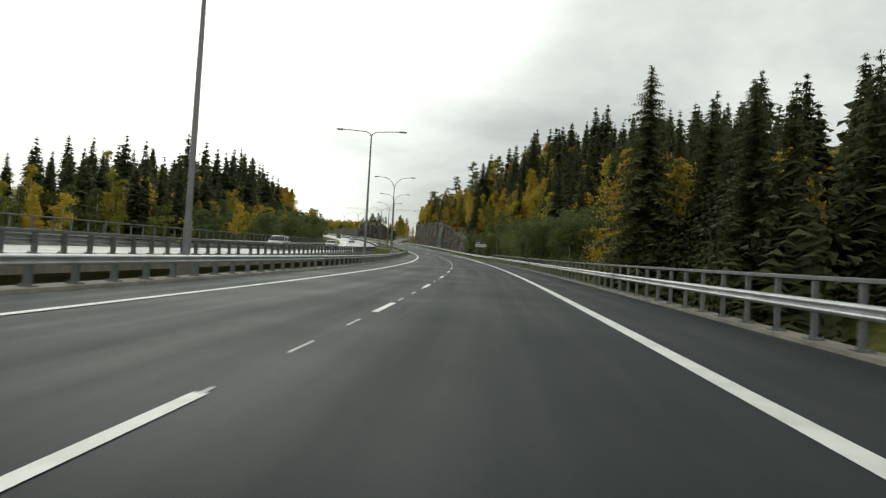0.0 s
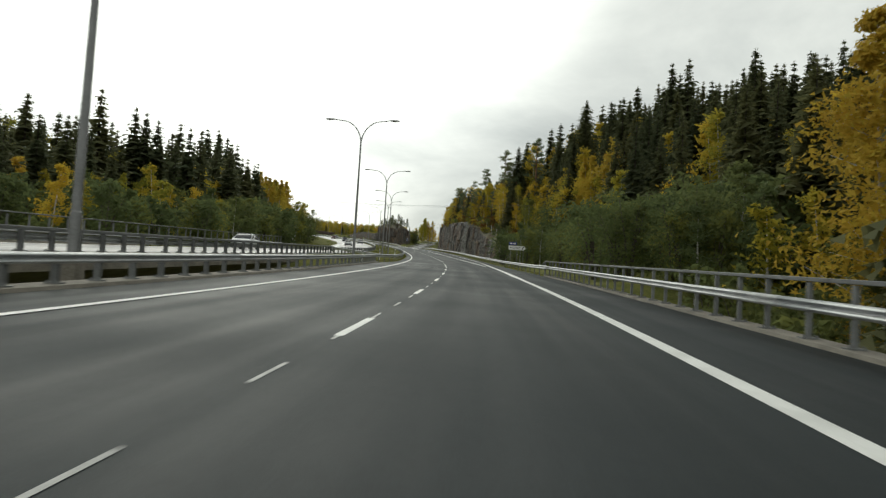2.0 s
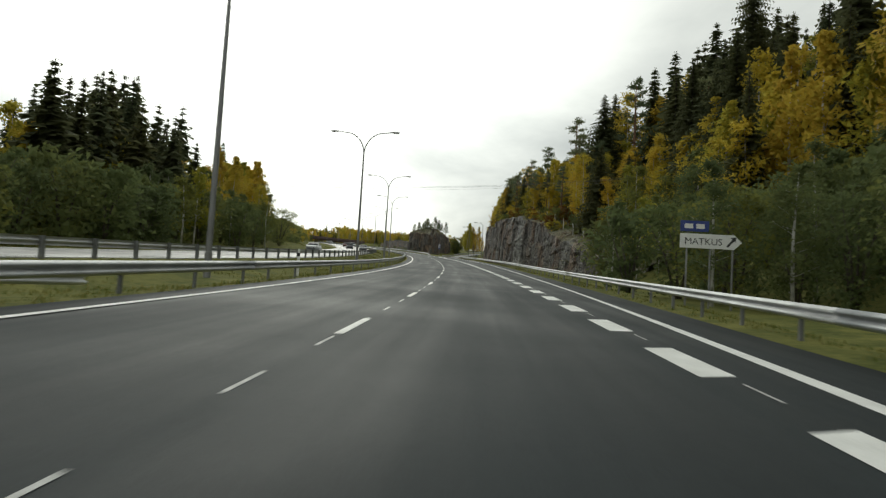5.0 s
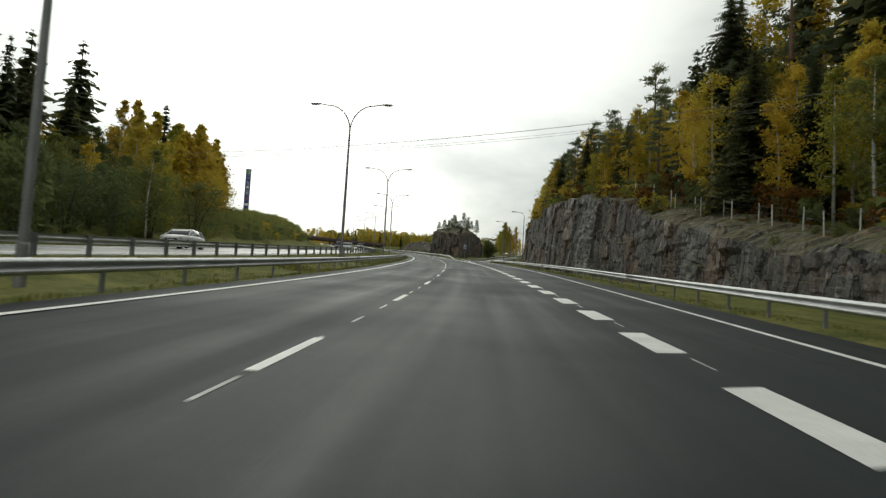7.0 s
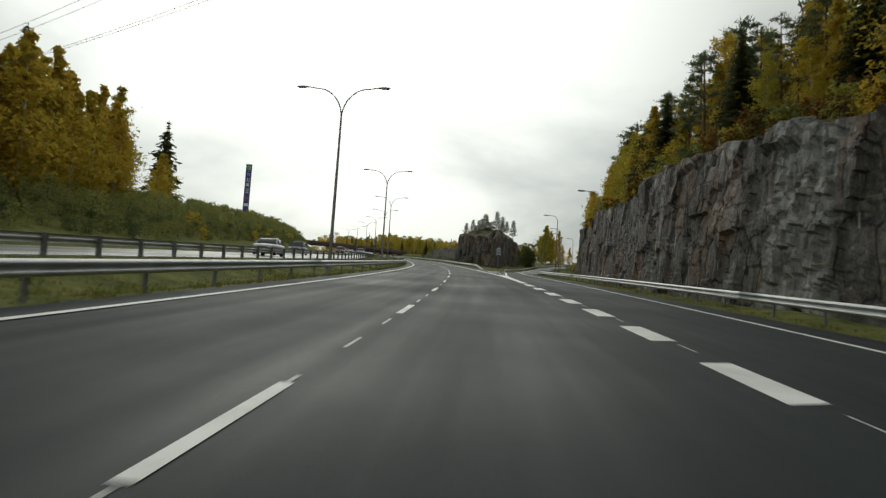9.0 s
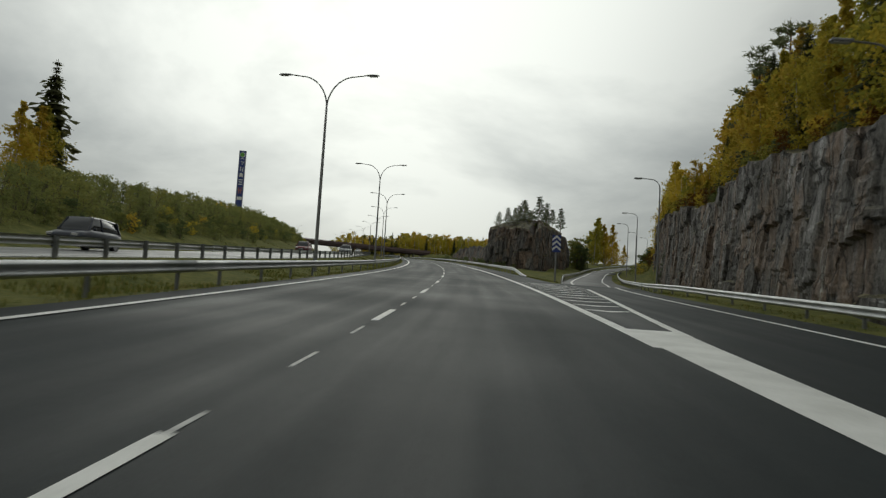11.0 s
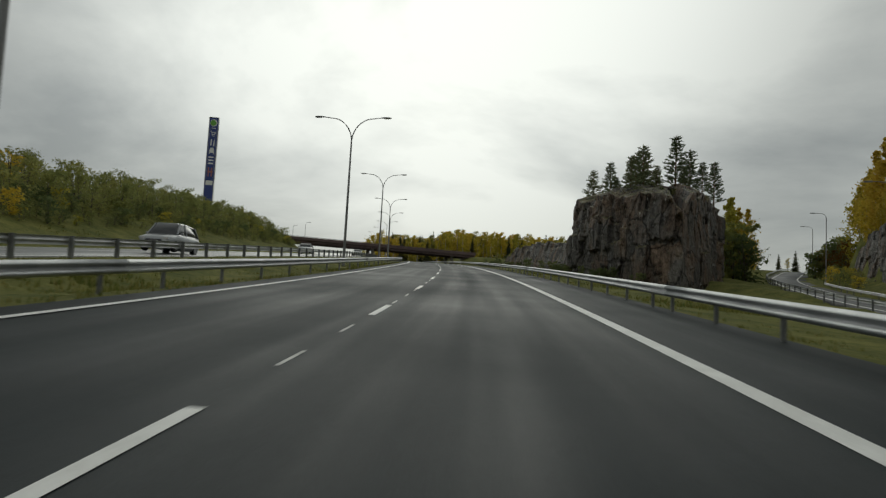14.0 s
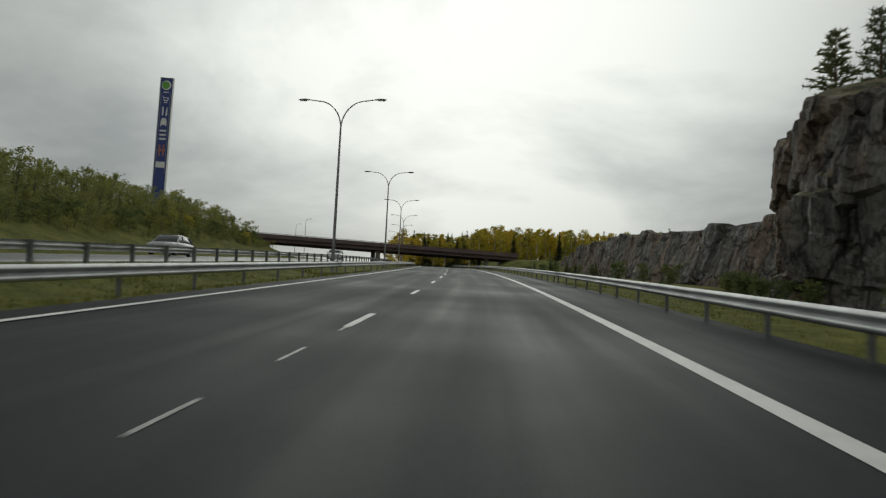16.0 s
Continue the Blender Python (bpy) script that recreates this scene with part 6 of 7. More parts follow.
rl = ramp_lamp()
rl.matrix_world = stand(319, 17.0, -0.4)
for s, o, turn in ((360, 20.8, -10), (404, 33, -18), (443, 45.6, -22), (486, 65.5, -25), (521, 85.5, -25)):
    copy_thing(rl, stand(s, o, 0.022 * max(s - 395, 0) - 0.3, turn))
for s, o in ((640, -39), (672, -46), (640, 20)):
    copy_thing(rl, stand(s, o, 3.5 if o > -20 else 2.0, 140))


# ---- signs ----
M_SIGNBLUE = mat("sign_blue", (0.012, 0.03, 0.17), (0.016, 0.04, 0.22), 0.4, scale=2, fine=20, bump=0.02)
M_SIGNWHITE = mat("sign_white", (0.62, 0.62, 0.60), (0.76, 0.76, 0.74), 0.45, scale=2, fine=20, bump=0.02)
M_SIGNBLACK = mat("sign_black", (0.012, 0.012, 0.012), (0.02, 0.02, 0.02), 0.5, scale=2, bump=0.0)
M_SIGNBACK = mat("sign_back_grey", (0.22, 0.22, 0.22), (0.32, 0.32, 0.32), 0.55, 0.4, scale=2, bump=0.03)
M_GREENLOGO = mat("logo_green", (0.10, 0.30, 0.03), (0.14, 0.38, 0.05), 0.45, scale=2, bump=0.0)
M_REDLOGO = mat("logo_red", (0.30, 0.10, 0.08), (0.36, 0.13, 0.10), 0.45, scale=2, bump=0.0)


def plate(x0, x1, z0, z1, y=0.0, d=0.03, bevel=0.008):
    return box(bmesh.new(), x0, x1, y - d / 2, y + d / 2, z0, z1, bevel)


def poly_part(name, pts, y, material, parent, label="", d=0.006):
    """A flat shape of small depth; pts in x and z, seen from -y."""
    bm = bmesh.new()
    f = [bm.verts.new((x, y, z)) for x, z in pts]
    face = bm.faces.new(f)
    r = bmesh.ops.extrude_face_region(bm, geom=[face])
    for v in r["geom"]:
        if isinstance(v, bmesh.types.BMVert):
            v.co.y -= d
    bmesh.ops.recalc_face_normals(bm, faces=bm.faces)
    return part(name, bm, material, parent, label)


def words(text, x, z, size, y, material, parent):
    cu = bpy.data.curves.new("lettering", "FONT")
    cu.body, cu.size, cu.align_x, cu.extrude = text, size, "CENTER", 0.003
    tmp = bpy.data.objects.new("tmp", cu)
    me = bpy.data.meshes.new_from_object(tmp)
    bpy.data.objects.remove(tmp)
    me.materials.append(material)
    o = new("lettering", me)
    o.parent = parent
    o.matrix_local = Matrix.Translation((x, y, z)) @ Matrix.Rotation(radians(90), 4, "X")
    return o


def post_part(parent, x, h, r=0.045, y=0.06):
    return part("post", tube(bmesh.new(), [(x, y, -0.6), (x, y, h)], [r, r], 10), M_POLE, parent)


# exit direction sign
es = thing("exit_sign", "white exit arrow sign under a small blue sign on posts", "road sign", stand(165.7, 13.3, land(165.7, 13.3), -4))
hz = -land(165.7, 13.3)
for x in (-1.1, 0.0, 1.05):
    post_part(es, x, hz + 3.2)
pl = part("panel", plate(-1.45, 1.1, hz + 2.45, hz + 3.15), M_SIGNWHITE, es, "white panel with black edge")
poly_part("arrow_tip", [(1.1, hz + 2.45), (1.45, hz + 2.8), (1.1, hz + 3.15)], 0.013, M_SIGNWHITE, es, d=0.026)
words("MATKUS", -0.35, hz + 2.63, 0.46, -0.018, M_SIGNBLACK, pl)
poly_part("arrow", [(0.72, hz + 2.58), (0.80, hz + 2.54), (1.08, hz + 2.86), (1.16, hz + 2.80), (1.18, hz + 3.06), (0.92, hz + 3.02), (1.0, hz + 2.95)], -0.016, M_SIGNBLACK, pl)
bp_ = part("number_panel", plate(-1.45, -0.1, hz + 3.25, hz + 3.78), M_SIGNBLUE, es, "small blue panel")
poly_part("writing_bar", [(-1.25, hz + 3.40), (-0.85, hz + 3.40), (-0.85, hz + 3.63), (-1.25, hz + 3.63)], -0.016, M_SIGNWHITE, bp_)
poly_part("writing_bar", [(-0.7, hz + 3.40), (-0.3, hz + 3.40), (-0.3, hz + 3.63), (-0.7, hz + 3.63)], -0.016, M_SIGNWHITE, bp_)

# chevron marker in the gore
cz = -land(352.4, 9.55)
cv = thing("chevron_sign", "blue marker sign with white chevrons on a grey post", "road sign", stand(352.4, 9.55, land(352.4, 9.55), -6))
part("post", tube(bmesh.new(), [(0, 0.08, -0.6), (0, 0.08, cz + 3.75)], [0.075, 0.075], 12), M_POLE, cv)
cp = part("panel", plate(-0.37, 0.37, cz + 2.35, cz + 3.84), M_SIGNBLUE, cv)
for k in range(3):
    z = cz + 2.45 + 0.43 * k
    poly_part("chevron", [(-0.36, z), (0.0, z + 0.31), (0.36, z), (0.36, z + 0.2), (0.0, z + 0.51), (-0.36, z + 0.2)], -0.016, M_SIGNWHITE, cp)
part("bracket", plate(-0.3, 0.3, cz + 2.6, cz + 2.66, 0.045, 0.05, 0.0), M_POLE, cv)

# boards on the ramp
for s, o, w, h, zb, m_ in ((545, 103.5, 4.2, 1.5, 1.6, M_SIGNBLUE), (548, 109.5, 2.6, 1.5, 2.2, M_SIGNWHITE), (550, 114.5, 3.4, 2.6, 1.8, M_SIGNBLUE)):
    g = thing("direction_board", "plain direction board on two posts by the ramp", "road sign", stand(s, o, float(ramp_z(s)), -22))
    post_part(g, -w * 0.3, zb + h)
    post_part(g, w * 0.3, zb + h)
    q = part("panel", plate(-w / 2, w / 2, zb, zb + h), m_, g)
    poly_part("writing_bar", [(-w * 0.35, zb + h * 0.35), (w * 0.3, zb + h * 0.35), (w * 0.3, zb + h * 0.6), (-w * 0.35, zb + h * 0.6)], -0.016, M_SIGNWHITE if m_ is M_SIGNBLUE else M_SIGNBLACK, q)

# tall shop pylon behind the bank
py_z = land(575, -61.5)
py = thing("sign_pylon", "tall dark blue sign pylon with white edges and white symbols", "sign tower", stand(575, -61.5, py_z, 3))
ph = 38.2 - py_z
W = 1.25
part("core", box(bmesh.new(), -W, W, 0.0, 0.7, -1.0, ph, 0.05), M_SIGNBLUE, py, "dark blue panel shaft")
for sd in (-1, 1):
    x0, x1 = sorted((sd * W, sd * (W + 0.14)))
    part("edge_strip", box(bmesh.new(), x0, x1, -0.06, 0.76, -1.0, ph + 0.05, 0.02), M_SIGNWHITE, py, "white edge strip")
    x0, x1 = sorted((sd * (W - 0.24), sd * (W - 0.32)))
    part("trim", box(bmesh.new(), x0, x1, -0.03, 0.0, ph - 21, ph - 3.2), M_SIGNBACK, py)
part("cap", box(bmesh.new(), -W - 0.14, W + 0.14, -0.06, 0.76, ph + 0.05, ph + 0.2, 0.02), M_SIGNBACK, py)
circ = [(1.0 * math.cos(a), ph - 1.5 + 1.05 * math.sin(a)) for a in (6.2832 * k / 24 for k in range(24))]
disc = poly_part("logo_disc", circ, -0.01, M_SIGNWHITE, py, "round white and green disc", 0.03)
poly_part("logo_field", [(0.82 * math.cos(a) - 0.12, ph - 1.5 + 0.86 * math.sin(a)) for a in (6.2832 * k / 20 for k in range(20))], -0.045, M_GREENLOGO, disc, d=0.02)


def pbar(x0, x1, z0, z1, m_=None, nm="symbol"):
    poly_part(nm, [(x0, ph - z1), (x1, ph - z1), (x1, ph - z0), (x0, ph - z0)], -0.01, m_ or M_SIGNWHITE, py, d=0.03)


pbar(-0.55, 0.6, 2.95, 3.15, nm="writing_bar")
poly_part("cart_symbol", [(-0.7, ph - 4.0), (-0.5, ph - 4.0), (-0.3, ph - 5.0), (0.5, ph - 5.0), (0.7, ph - 4.2), (-0.4, ph - 4.2), (-0.36, ph - 4.35), (0.5, ph - 4.35), (0.38, ph - 4.85), (-0.2, ph - 4.85), (-0.45, ph - 3.9), (-0.7, ph - 3.9)], -0.01, M_SIGNWHITE, py, d=0.03)
pbar(-0.30, 0.45, 5.25, 5.4)
pbar(-0.5, -0.2, 6.3, 8.2)
poly_part("knife_symbol", [(0.25, ph - 8.3), (0.6, ph - 8.3), (0.6, ph - 6.3), (0.4, ph - 6.6)], -0.01, M_SIGNWHITE, py, d=0.03)
poly_part("car_symbol", [(-0.65, ph - 10.6), (-0.45, ph - 10.6), (-0.45, ph - 10.3), (0.45, ph - 10.3), (0.45, ph - 10.6), (0.65, ph - 10.6), (0.6, ph - 9.4), (0.4, ph - 8.8), (-0.4, ph - 8.8), (-0.6, ph - 9.4)], -0.01, M_SIGNWHITE, py, d=0.03)
for z in (11.4, 12.3, 13.2):
    pbar(-0.7, 0.7, z, z + 0.38, nm="writing_bar")
for x in (-0.6, 0.25):
    pbar(x, x + 0.32, 14.6, 17.2, M_REDLOGO)
pbar(-0.75, 0.75, 15.6, 16.1, M_REDLOGO)
pbar(-0.95, 0.95, 18.4, 19.7, nm="white_panel")

M_LETTERS = mat("sign_dark_red", (0.05, 0.02, 0.02), (0.09, 0.03, 0.03), 0.5, scale=2, bump=0.0)
RS_TOP = 12.4
# roof sign of a shop that just clears the bank's thicket
rs_z = land(640, -63)
rsg = thing("roof_sign", "dark lettered roof sign on a thin steel frame beyond the bank", "sign", stand(640, -63, rs_z, 6))
rs_h = RS_TOP - rs_z
for x in (-2.4, 0.0, 2.4):
    part("frame_post", tube(bmesh.new(), [(x, 0.1, -0.5), (x, 0.1, rs_h - 0.3)], [0.09, 0.07], 8), M_POLE, rsg)
part("frame_rail", box(bmesh.new(), -2.9, 2.9, 0.02, 0.1, rs_h - 1.75, rs_h - 1.62, 0.01), M_POLE, rsg)
for k, x in enumerate((-2.4, -1.3, -0.2, 0.9, 2.0)):
    part("letter_block", box(bmesh.new(), x - 0.42, x + 0.42, -0.1, 0.02, rs_h - 1.55, rs_h - 0.1 * (k % 2), 0.03), M_LETTERS, rsg, "dark red sign block")

# ---- overpass beyond the bend ----
M_OVERPASS = mat("painted_girder", (0.085, 0.055, 0.055), (0.17, 0.115, 0.112), 0.65, scale=0.4, fine=8, bump=0.1)
OA, OB = spot(566, -31.2, 4.4), spot(578, 8.8, 3.55)
od = (OB - OA).normalized()
op_m = Matrix.Translation(OA) @ Matrix.Rotation(math.atan2(od.y, od.x), 4, "Z") @ Matrix.Rotation(-math.asin(od.z), 4, "Y")
ov = thing("overpass", "long brown steel girder overpass with railings on concrete piers", "bridge", op_m)
LEN0, LEN1 = -95.0, 51.0
part("deck", box(bmesh.new(), LEN0, LEN1, 0.3, 8.7, -0.3, -0.05, 0.04), M_CONC, ov, "pale concrete deck slab")
for y in (0.7, 4.5, 8.0):
    bm = bmesh.new()
    box(bm, LEN0, LEN1, y, y + 0.06, -0.95, -0.3)
    box(bm, LEN0, LEN1, y - 0.2, y + 0.26, -1.0, -0.95)
    for k in range(40):
        x = LEN0 + 4 * k + 1
        if x < LEN1:
            box(bm, x, x + 0.04, y - 0.16, y, -0.95, -0.3)
    part("girder", bm, M_OVERPASS, ov)
for y in (0.1, 8.9):
    bm = bmesh.new()
    box(bm, LEN0, LEN1, y - 0.02, y + 0.02, -0.28, 0.42)
    for z in (0.47, 0.66):
        box(bm, LEN0, LEN1, y - 0.04, y + 0.04, z - 0.045, z + 0.045)
    rl_ = part("railing", bm, M_OVERPASS, ov)
    first = part("railing_post", box(bmesh.new(), -0.04, 0.04, y - 0.06, y + 0.06, -0.3, 0.7), M_OVERPASS, rl_)
    first.location.x = LEN0 + 0.5
    for k in range(1, 80):
        if LEN0 + 2 * k + 0.5 < LEN1:
            post = new("railing_post", first.data)
            post.parent = rl_
            post.location = (LEN0 + 2 * k + 0.5, 0, 0)
for x in (-78, -48, -4, 19, 44):
    for y in (2.0, 6.8):
        part("pier", tube(bmesh.new(), [(x, y, -9), (x, y, -0.95)], [0.5, 0.5], 14), M_CONC, ov)
part("abutment", box(bmesh.new(), LEN1 - 1.2, LEN1 + 2, -0.3, 9.3, -8, -0.95, 0.05), M_CONC, ov)

# ---- fence on top of the rock cut ----
fn = thing("wire_fence", "pale wooden fence posts with thin wires along the rock top", "fence")
fs = np.arange(226, 312, 3.0)
fo = np.array([rock_off(s) + 3.6 + 0.4 * math.sin(s) for s in fs])
fz = np.array([max(land(s, o), float(rock_top(s) + 0.78 * shelf(s)) - 0.1) for s, o in zip(fs, fo)])
M_FENCE = mat("pale_weathered_wood", (0.42, 0.41, 0.38), (0.68, 0.66, 0.62), 0.85, scale=3, fine=20, bump=0.3, vary=0.15)
fm = bpy.data.meshes.new("fence_post")
bm = tube(bmesh.new(), [(0, 0, -0.8), (0, 0, 1.75)], [0.055, 0.05], 7)
bm.to_mesh(fm)
bm.free()
fm.materials.append(M_FENCE)
for s, o, z in zip(fs, fo, fz):
    q = new("fence_post", fm)
    q.parent = fn
    q.matrix_world = stand(s, o, z) @ Matrix.Rotation(0.05 * math.sin(s * 3), 4, "X")
for hgt in (0.5, 1.0, 1.5):
    part("wire", tube(bmesh.new(), [spot(s, o, z + hgt) for s, o, z in zip(fs, fo, fz)], [0.008] * len(fs), 4), M_POST, fn)

# ---- power line over the road ----
M_WIRE = mat("dark_wire", (0.12, 0.12, 0.12), (0.2, 0.2, 0.2), 0.5, 0.4, bump=0.0)
pw = thing("power_line", "thin dark overhead power wires across the road", "power line")
for ds, dz in ((0, 0), (1.2, 0.25), (4.2, -0.1), (5.4, 0.35)):
    pts = []
    for k in range(33):
        o = -60 + 94 * k / 32
        pts.append(spot(259 + ds - 0.8 * o, o, 14.0 + dz + 0.0008 * (o + 13) ** 2 - 0.5))
    part("wire", tube(bmesh.new(), pts, [0.013] * 33, 5), M_WIRE, pw)
for o in (-60, 34):
    s0, z1 = 261.7 - 0.8 * o, 13.5 + 0.0008 * (o + 13) ** 2
    part("pole", tube(bmesh.new(), [spot(s0, o, land(s0, o) - 0.5), spot(s0, o, z1 + 0.8)], [0.16, 0.11], 9), M_BARK, pw, "dark wooden pole")
    part("crossarm", tube(bmesh.new(), [spot(s0 - 3.4, o, z1), spot(s0 + 3.4, o, z1)], [0.07, 0.07], 6), M_BARK, pw)

# ---- edge marker posts and the sloping rail end at the bridge ----
M_MARK = mat("marker_white", (0.6, 0.6, 0.58), (0.75, 0.75, 0.73), 0.5, bump=0.03)
for s, o in ((126, -9.0), (146, -8.6), (168, -7.2)):
    t = thing("marker_post", "white plastic edge marker post with dark band", "marker post", stand(s, o, land(s, o)), "marker posts")
    part("post", box(bmesh.new(), -0.06, 0.06, -0.05, 0.05, -0.3, 1.5, 0.015), M_MARK, t)
    part("band", box(bmesh.new(), -0.063, 0.063, -0.053, 0.053, 1.1, 1.3, 0.01), M_SIGNBLACK, t, "black band")
t = thing("guard_rail", "steel guard rail end sloping down into the median grass", "guard rail", group="guard rails")
ss_ = np.linspace(124, 148, 10)
beam_part(t, ss_, np.interp(ss_, [124, 148], [-11.9, -7.2]), np.interp(ss_, [124, 148], [1.0, 0.15]), 1)
posts(t, POST, [127, 131, 135], [-11.4, -10.6, -9.8], [0.25, 0.05, -0.1])
bar_part(t, [121, 126.5], -11.92, [1.05, 0.3], 0.05, 0.05, "brace", M_POST)

# ---- expansion joint at the bridge's end ----
jm = mat("joint_steel", (0.10, 0.10, 0.10), (0.20, 0.20, 0.195), 0.5, 0.6, scale=3, fine=30, bump=0.1)
for k, (w, dz) in enumerate(((0.10, 0.008), (0.05, 0.010))):
    js = 107.2 + 0.35 * k
    o = np.linspace(-5.2, 7.4, 12)
    a, b = spots(js - 0.2 * o, o, dz), spots(js + w - 0.2 * o, o, dz)
    tagged(mesh_ob("expansion_joint", np.concatenate([a, b]).tolist(), [(i, i + 1, i + 13, i + 12) for i in range(11)], jm), "steel expansion joint across the bridge end", "road joint", kind="structure")


# ---- cars in the oncoming lanes ----
def carpaint(name, c, metal=0.3):
    return mat(name, tuple(0.85 * v for v in c), c, 0.3, metal, scale=1, fine=8, bump=0.0, spec=0.6)


M_GLASS = mat("dark_car_glass", (0.012, 0.014, 0.016), (0.02, 0.023, 0.026), 0.06, 0.0, bump=0.0, spec=0.8)
M_TYRE = mat("tyre_rubber", (0.012, 0.012, 0.012), (0.025, 0.025, 0.025), 0.85, bump=0.2)
M_RIM = mat("wheel_rim", (0.35, 0.35, 0.36), (0.5, 0.5, 0.51), 0.35, 0.8, bump=0.0)
M_HEADLIGHT = mat("headlight_glass", (0.6, 0.6, 0.6), (0.75, 0.75, 0.75), 0.12, 0.2, bump=0.0)
M_PLASTIC = mat("black_plastic", (0.015, 0.015, 0.016), (0.03, 0.03, 0.032), 0.6, bump=0.1)


def loft(secs, n, bm=None):
    """Closed skin over rings of equal count."""
    bm = bm or bmesh.new()
    rings = [[bm.verts.new(p) for p in s] for s in secs]
    for a, b in zip(rings, rings[1:]):
        for j in range(n):
            bm.faces.new((a[j], a[(j + 1) % n], b[(j + 1) % n], b[j]))
    bm.faces.new(rings[0][::-1])
    bm.faces.new(rings[-1])
    bmesh.ops.recalc_face_normals(bm, faces=bm.faces)
    return bm


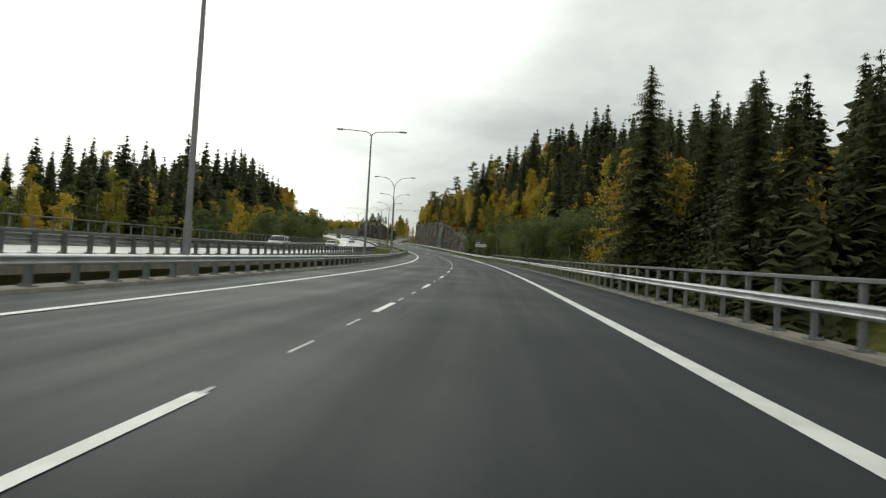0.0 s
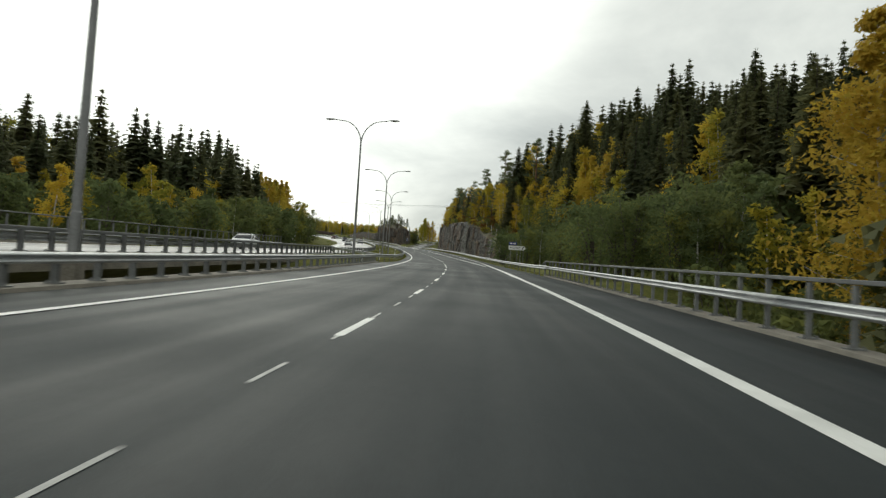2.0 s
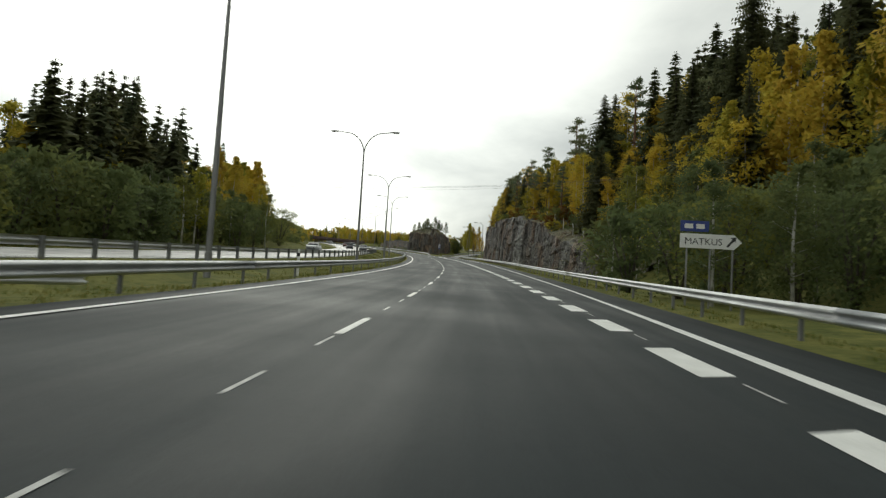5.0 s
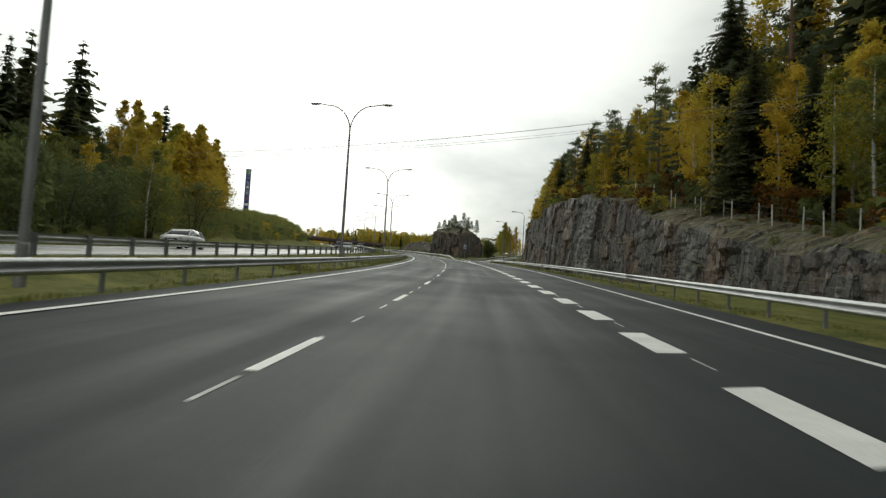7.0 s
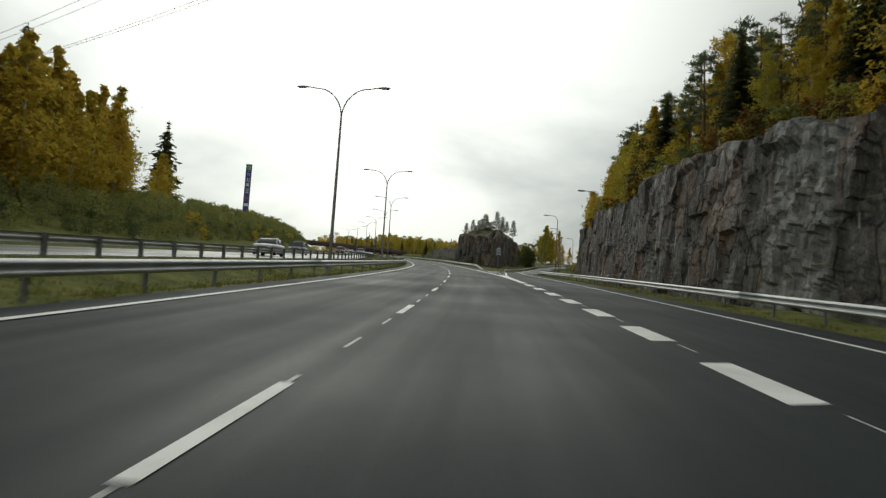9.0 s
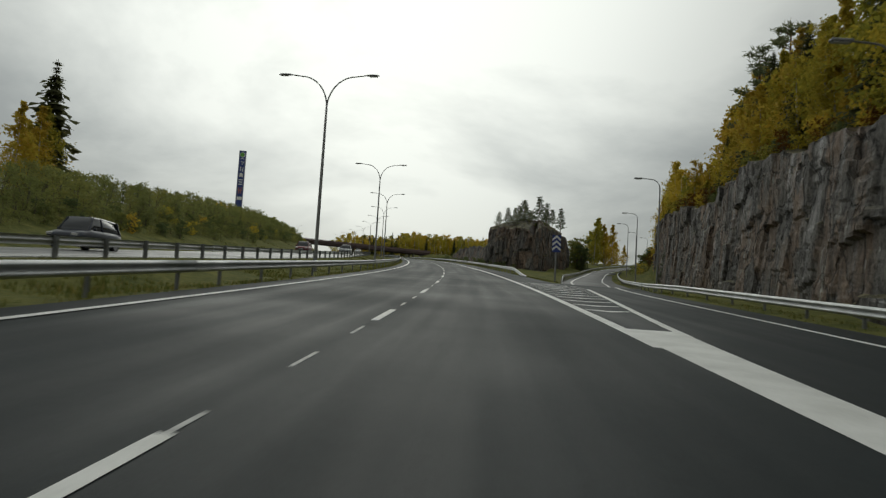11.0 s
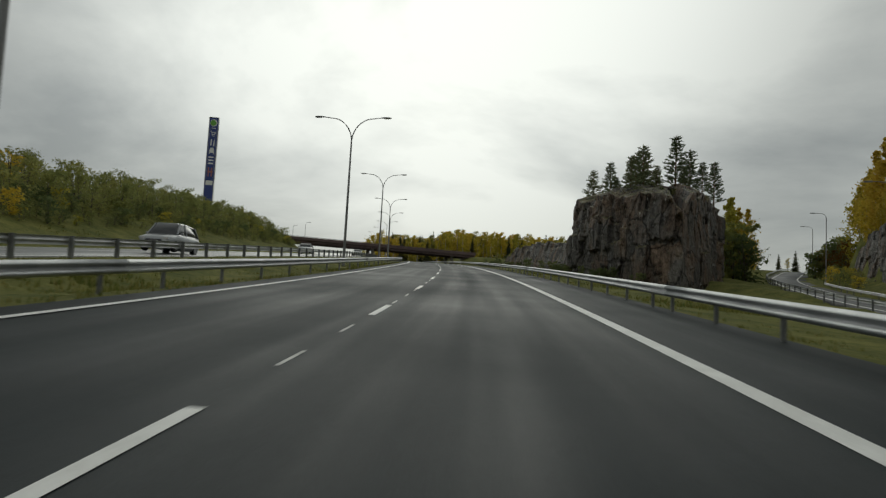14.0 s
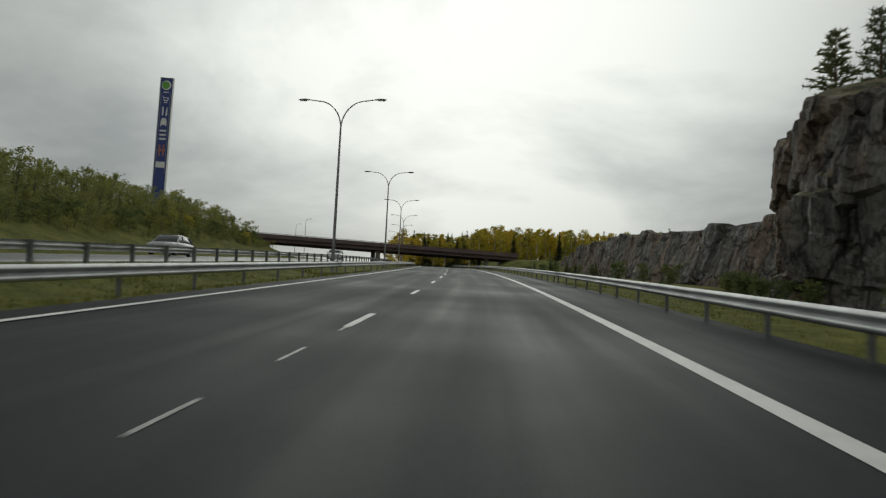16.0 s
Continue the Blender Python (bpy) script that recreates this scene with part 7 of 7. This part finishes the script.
def car(s, off, paint, label, tall=1.0, long=4.3, boxy=0.0):
    """A car facing the camera's coming: -y is its front."""
    t = thing("car", label, "car", stand(s, off, 0.42, 0), "oncoming cars")
    L, W, H = long, 0.92, 1.47 * tall
    belt = 0.92 * (0.6 + 0.4 * tall)
    body = []
    for y, zb, zt, w in ((-L / 2, 0.38, 0.62, 0.70), (-L / 2 + 0.12, 0.26, 0.74, 0.84), (-L / 2 + 0.6, 0.22, 0.86, 0.90), (-L / 2 + 1.2, 0.20, belt + 0.02, W), (0, 0.20, belt + 0.04, W), (L / 2 - 0.9, 0.20, belt + 0.06, W), (L / 2 - 0.2, 0.26, belt + 0.05, 0.88), (L / 2, 0.36, belt - 0.08, 0.80)):
        body.append([(-w * 0.9, y, zb), (-w, y, zb + 0.14), (-w, y, zt - 0.16), (-w * 0.93, y, zt), (-w * 0.4, y, zt + 0.03), (w * 0.4, y, zt + 0.03), (w * 0.93, y, zt), (w, y, zt - 0.16), (w, y, zb + 0.14), (w * 0.9, y, zb)])
    b = part("body", loft(body, 10), paint, t)
    b.data.shade_smooth()
    y0, y1, y2, y3 = -L / 2 + 1.05, -L / 2 + 1.75 - 0.2 * boxy, L / 2 - 0.75 + 0.35 * boxy, L / 2 - 0.12
    cab = []
    for y, zt, w in ((y0, belt + 0.03, 0.76), ((y0 + y1) / 2, (belt + H) / 2 + 0.02, 0.74), (y1, H - 0.03, 0.66), ((y1 + y2) / 2, H, 0.66), (y2, H - 0.05, 0.65), (y3, belt + 0.08, 0.72)):
        zb = belt - 0.02
        cab.append([(-0.84, y, zb), (-(w + 0.84) / 2, y, (zb + zt) / 2), (-w, y, max(zt - 0.05, zb + 0.01)), (-w * 0.8, y, zt), (w * 0.8, y, zt), (w, y, max(zt - 0.05, zb + 0.01)), ((w + 0.84) / 2, y, (zb + zt) / 2), (0.84, y, zb)])
    g = part("cabin_glass", loft(cab, 8), M_GLASS, t, "dark tinted glass")
    g.data.shade_smooth()
    # roof and pillars lie 1 cm over the glass
    roof = []
    for y, zt, w in ((y1 + 0.02, H - 0.025, 0.67), ((y1 + y2) / 2, H + 0.006, 0.67), (y2, H - 0.045, 0.66)):
        roof.append([(-w, y, zt - 0.07), (-w * 0.82, y, zt + 0.012), (w * 0.82, y, zt + 0.012), (w, y, zt - 0.07)])
    part("roof", loft(roof, 4), paint, t)
    for sd in (-1, 1):
        for a, c in (((sd * 0.845, y0 + 0.02, belt), (sd * 0.68, y1 + 0.02, H - 0.06)), ((sd * 0.85, 0.1, belt), (sd * 0.68, 0.1, H - 0.05)), ((sd * 0.83, y3 - 0.1, belt), (sd * 0.67, y2, H - 0.07))):
            part("pillar", tube(bmesh.new(), [a, c], [0.045, 0.04], 6), paint, t)
        bm = bmesh.new()
        x0, x1 = sorted((sd * 0.50, sd * 0.80))
        box(bm, x0, x1, -L / 2 - 0.02, -L / 2 + 0.35, 0.60, 0.75, 0.03)
        part("headlight", bm, M_HEADLIGHT, t, "clear headlight")
        bm = bmesh.new()
        x0, x1 = sorted((sd * 0.90, sd * 1.06))
        box(bm, x0, x1, y0 + 0.25, y0 + 0.38, belt, belt + 0.14, 0.03)
        part("mirror", bm, paint, t)
        for y in (-L / 2 + 0.82, L / 2 - 0.82):
            w_ = part("wheel", tube(bmesh.new(), [(sd * 0.68, y, 0.31), (sd * 0.72, y, 0.31), (sd * 0.90, y, 0.31), (sd * 0.93, y, 0.31)], [0.27, 0.315, 0.315, 0.28], 18), M_TYRE, t, "black tyre")
            part("rim", tube(bmesh.new(), [(sd * 0.90, y, 0.31), (sd * 0.94, y, 0.31)], [0.21, 0.19], 14), M_RIM, w_)
    part("grille", box(bmesh.new(), -0.45, 0.45, -L / 2 - 0.03, -L / 2 + 0.2, 0.52, 0.62, 0.02), M_PLASTIC, t)
    part("bumper_intake", box(bmesh.new(), -0.6, 0.6, -L / 2 - 0.01, -L / 2 + 0.25, 0.32, 0.44, 0.02), M_PLASTIC, t)
    part("number_plate", box(bmesh.new(), -0.26, 0.26, -L / 2 - 0.045, -L / 2 - 0.01, 0.44, 0.54), M_SIGNWHITE, t, "plain white plate")
    return t


P_WHITE = carpaint("paint_white", (0.62, 0.63, 0.63), 0.0)
P_SILVER = carpaint("paint_silver", (0.34, 0.35, 0.36), 0.6)
P_RED = carpaint("paint_dark_red", (0.16, 0.03, 0.035), 0.3)
P_DARK = carpaint("paint_dark_blue", (0.035, 0.04, 0.055), 0.3)
car(73, -19.3, P_SILVER, "silver estate car in the oncoming lane", 1.08, 4.5, 0.6)
car(117, -19.3, P_WHITE, "white hatchback in the oncoming lane", 1.0, 4.2, 0.3)
car(236.7, -19.3, P_WHITE, "white saloon car in the oncoming lane", 0.98, 4.4, 0.0)
car(297.6, -15.2, P_SILVER, "silver hatchback in the oncoming lane", 1.02, 4.1, 0.3)
car(391.5, -19.3, P_RED, "dark red people carrier in the oncoming lane", 1.16, 4.6, 0.7)
car(413, -15.2, P_SILVER, "silver people carrier in the oncoming lane", 1.15, 4.4, 0.6)
car(475, -19.3, P_SILVER, "grey hatchback in the oncoming lane", 1.03, 4.2, 0.3)
car(330, -19.3, P_DARK, "dark blue van in the oncoming lane", 1.2, 4.6, 0.8)
car(520, -15.2, P_WHITE, "white car in the oncoming lane", 1.0, 4.3, 0.2)
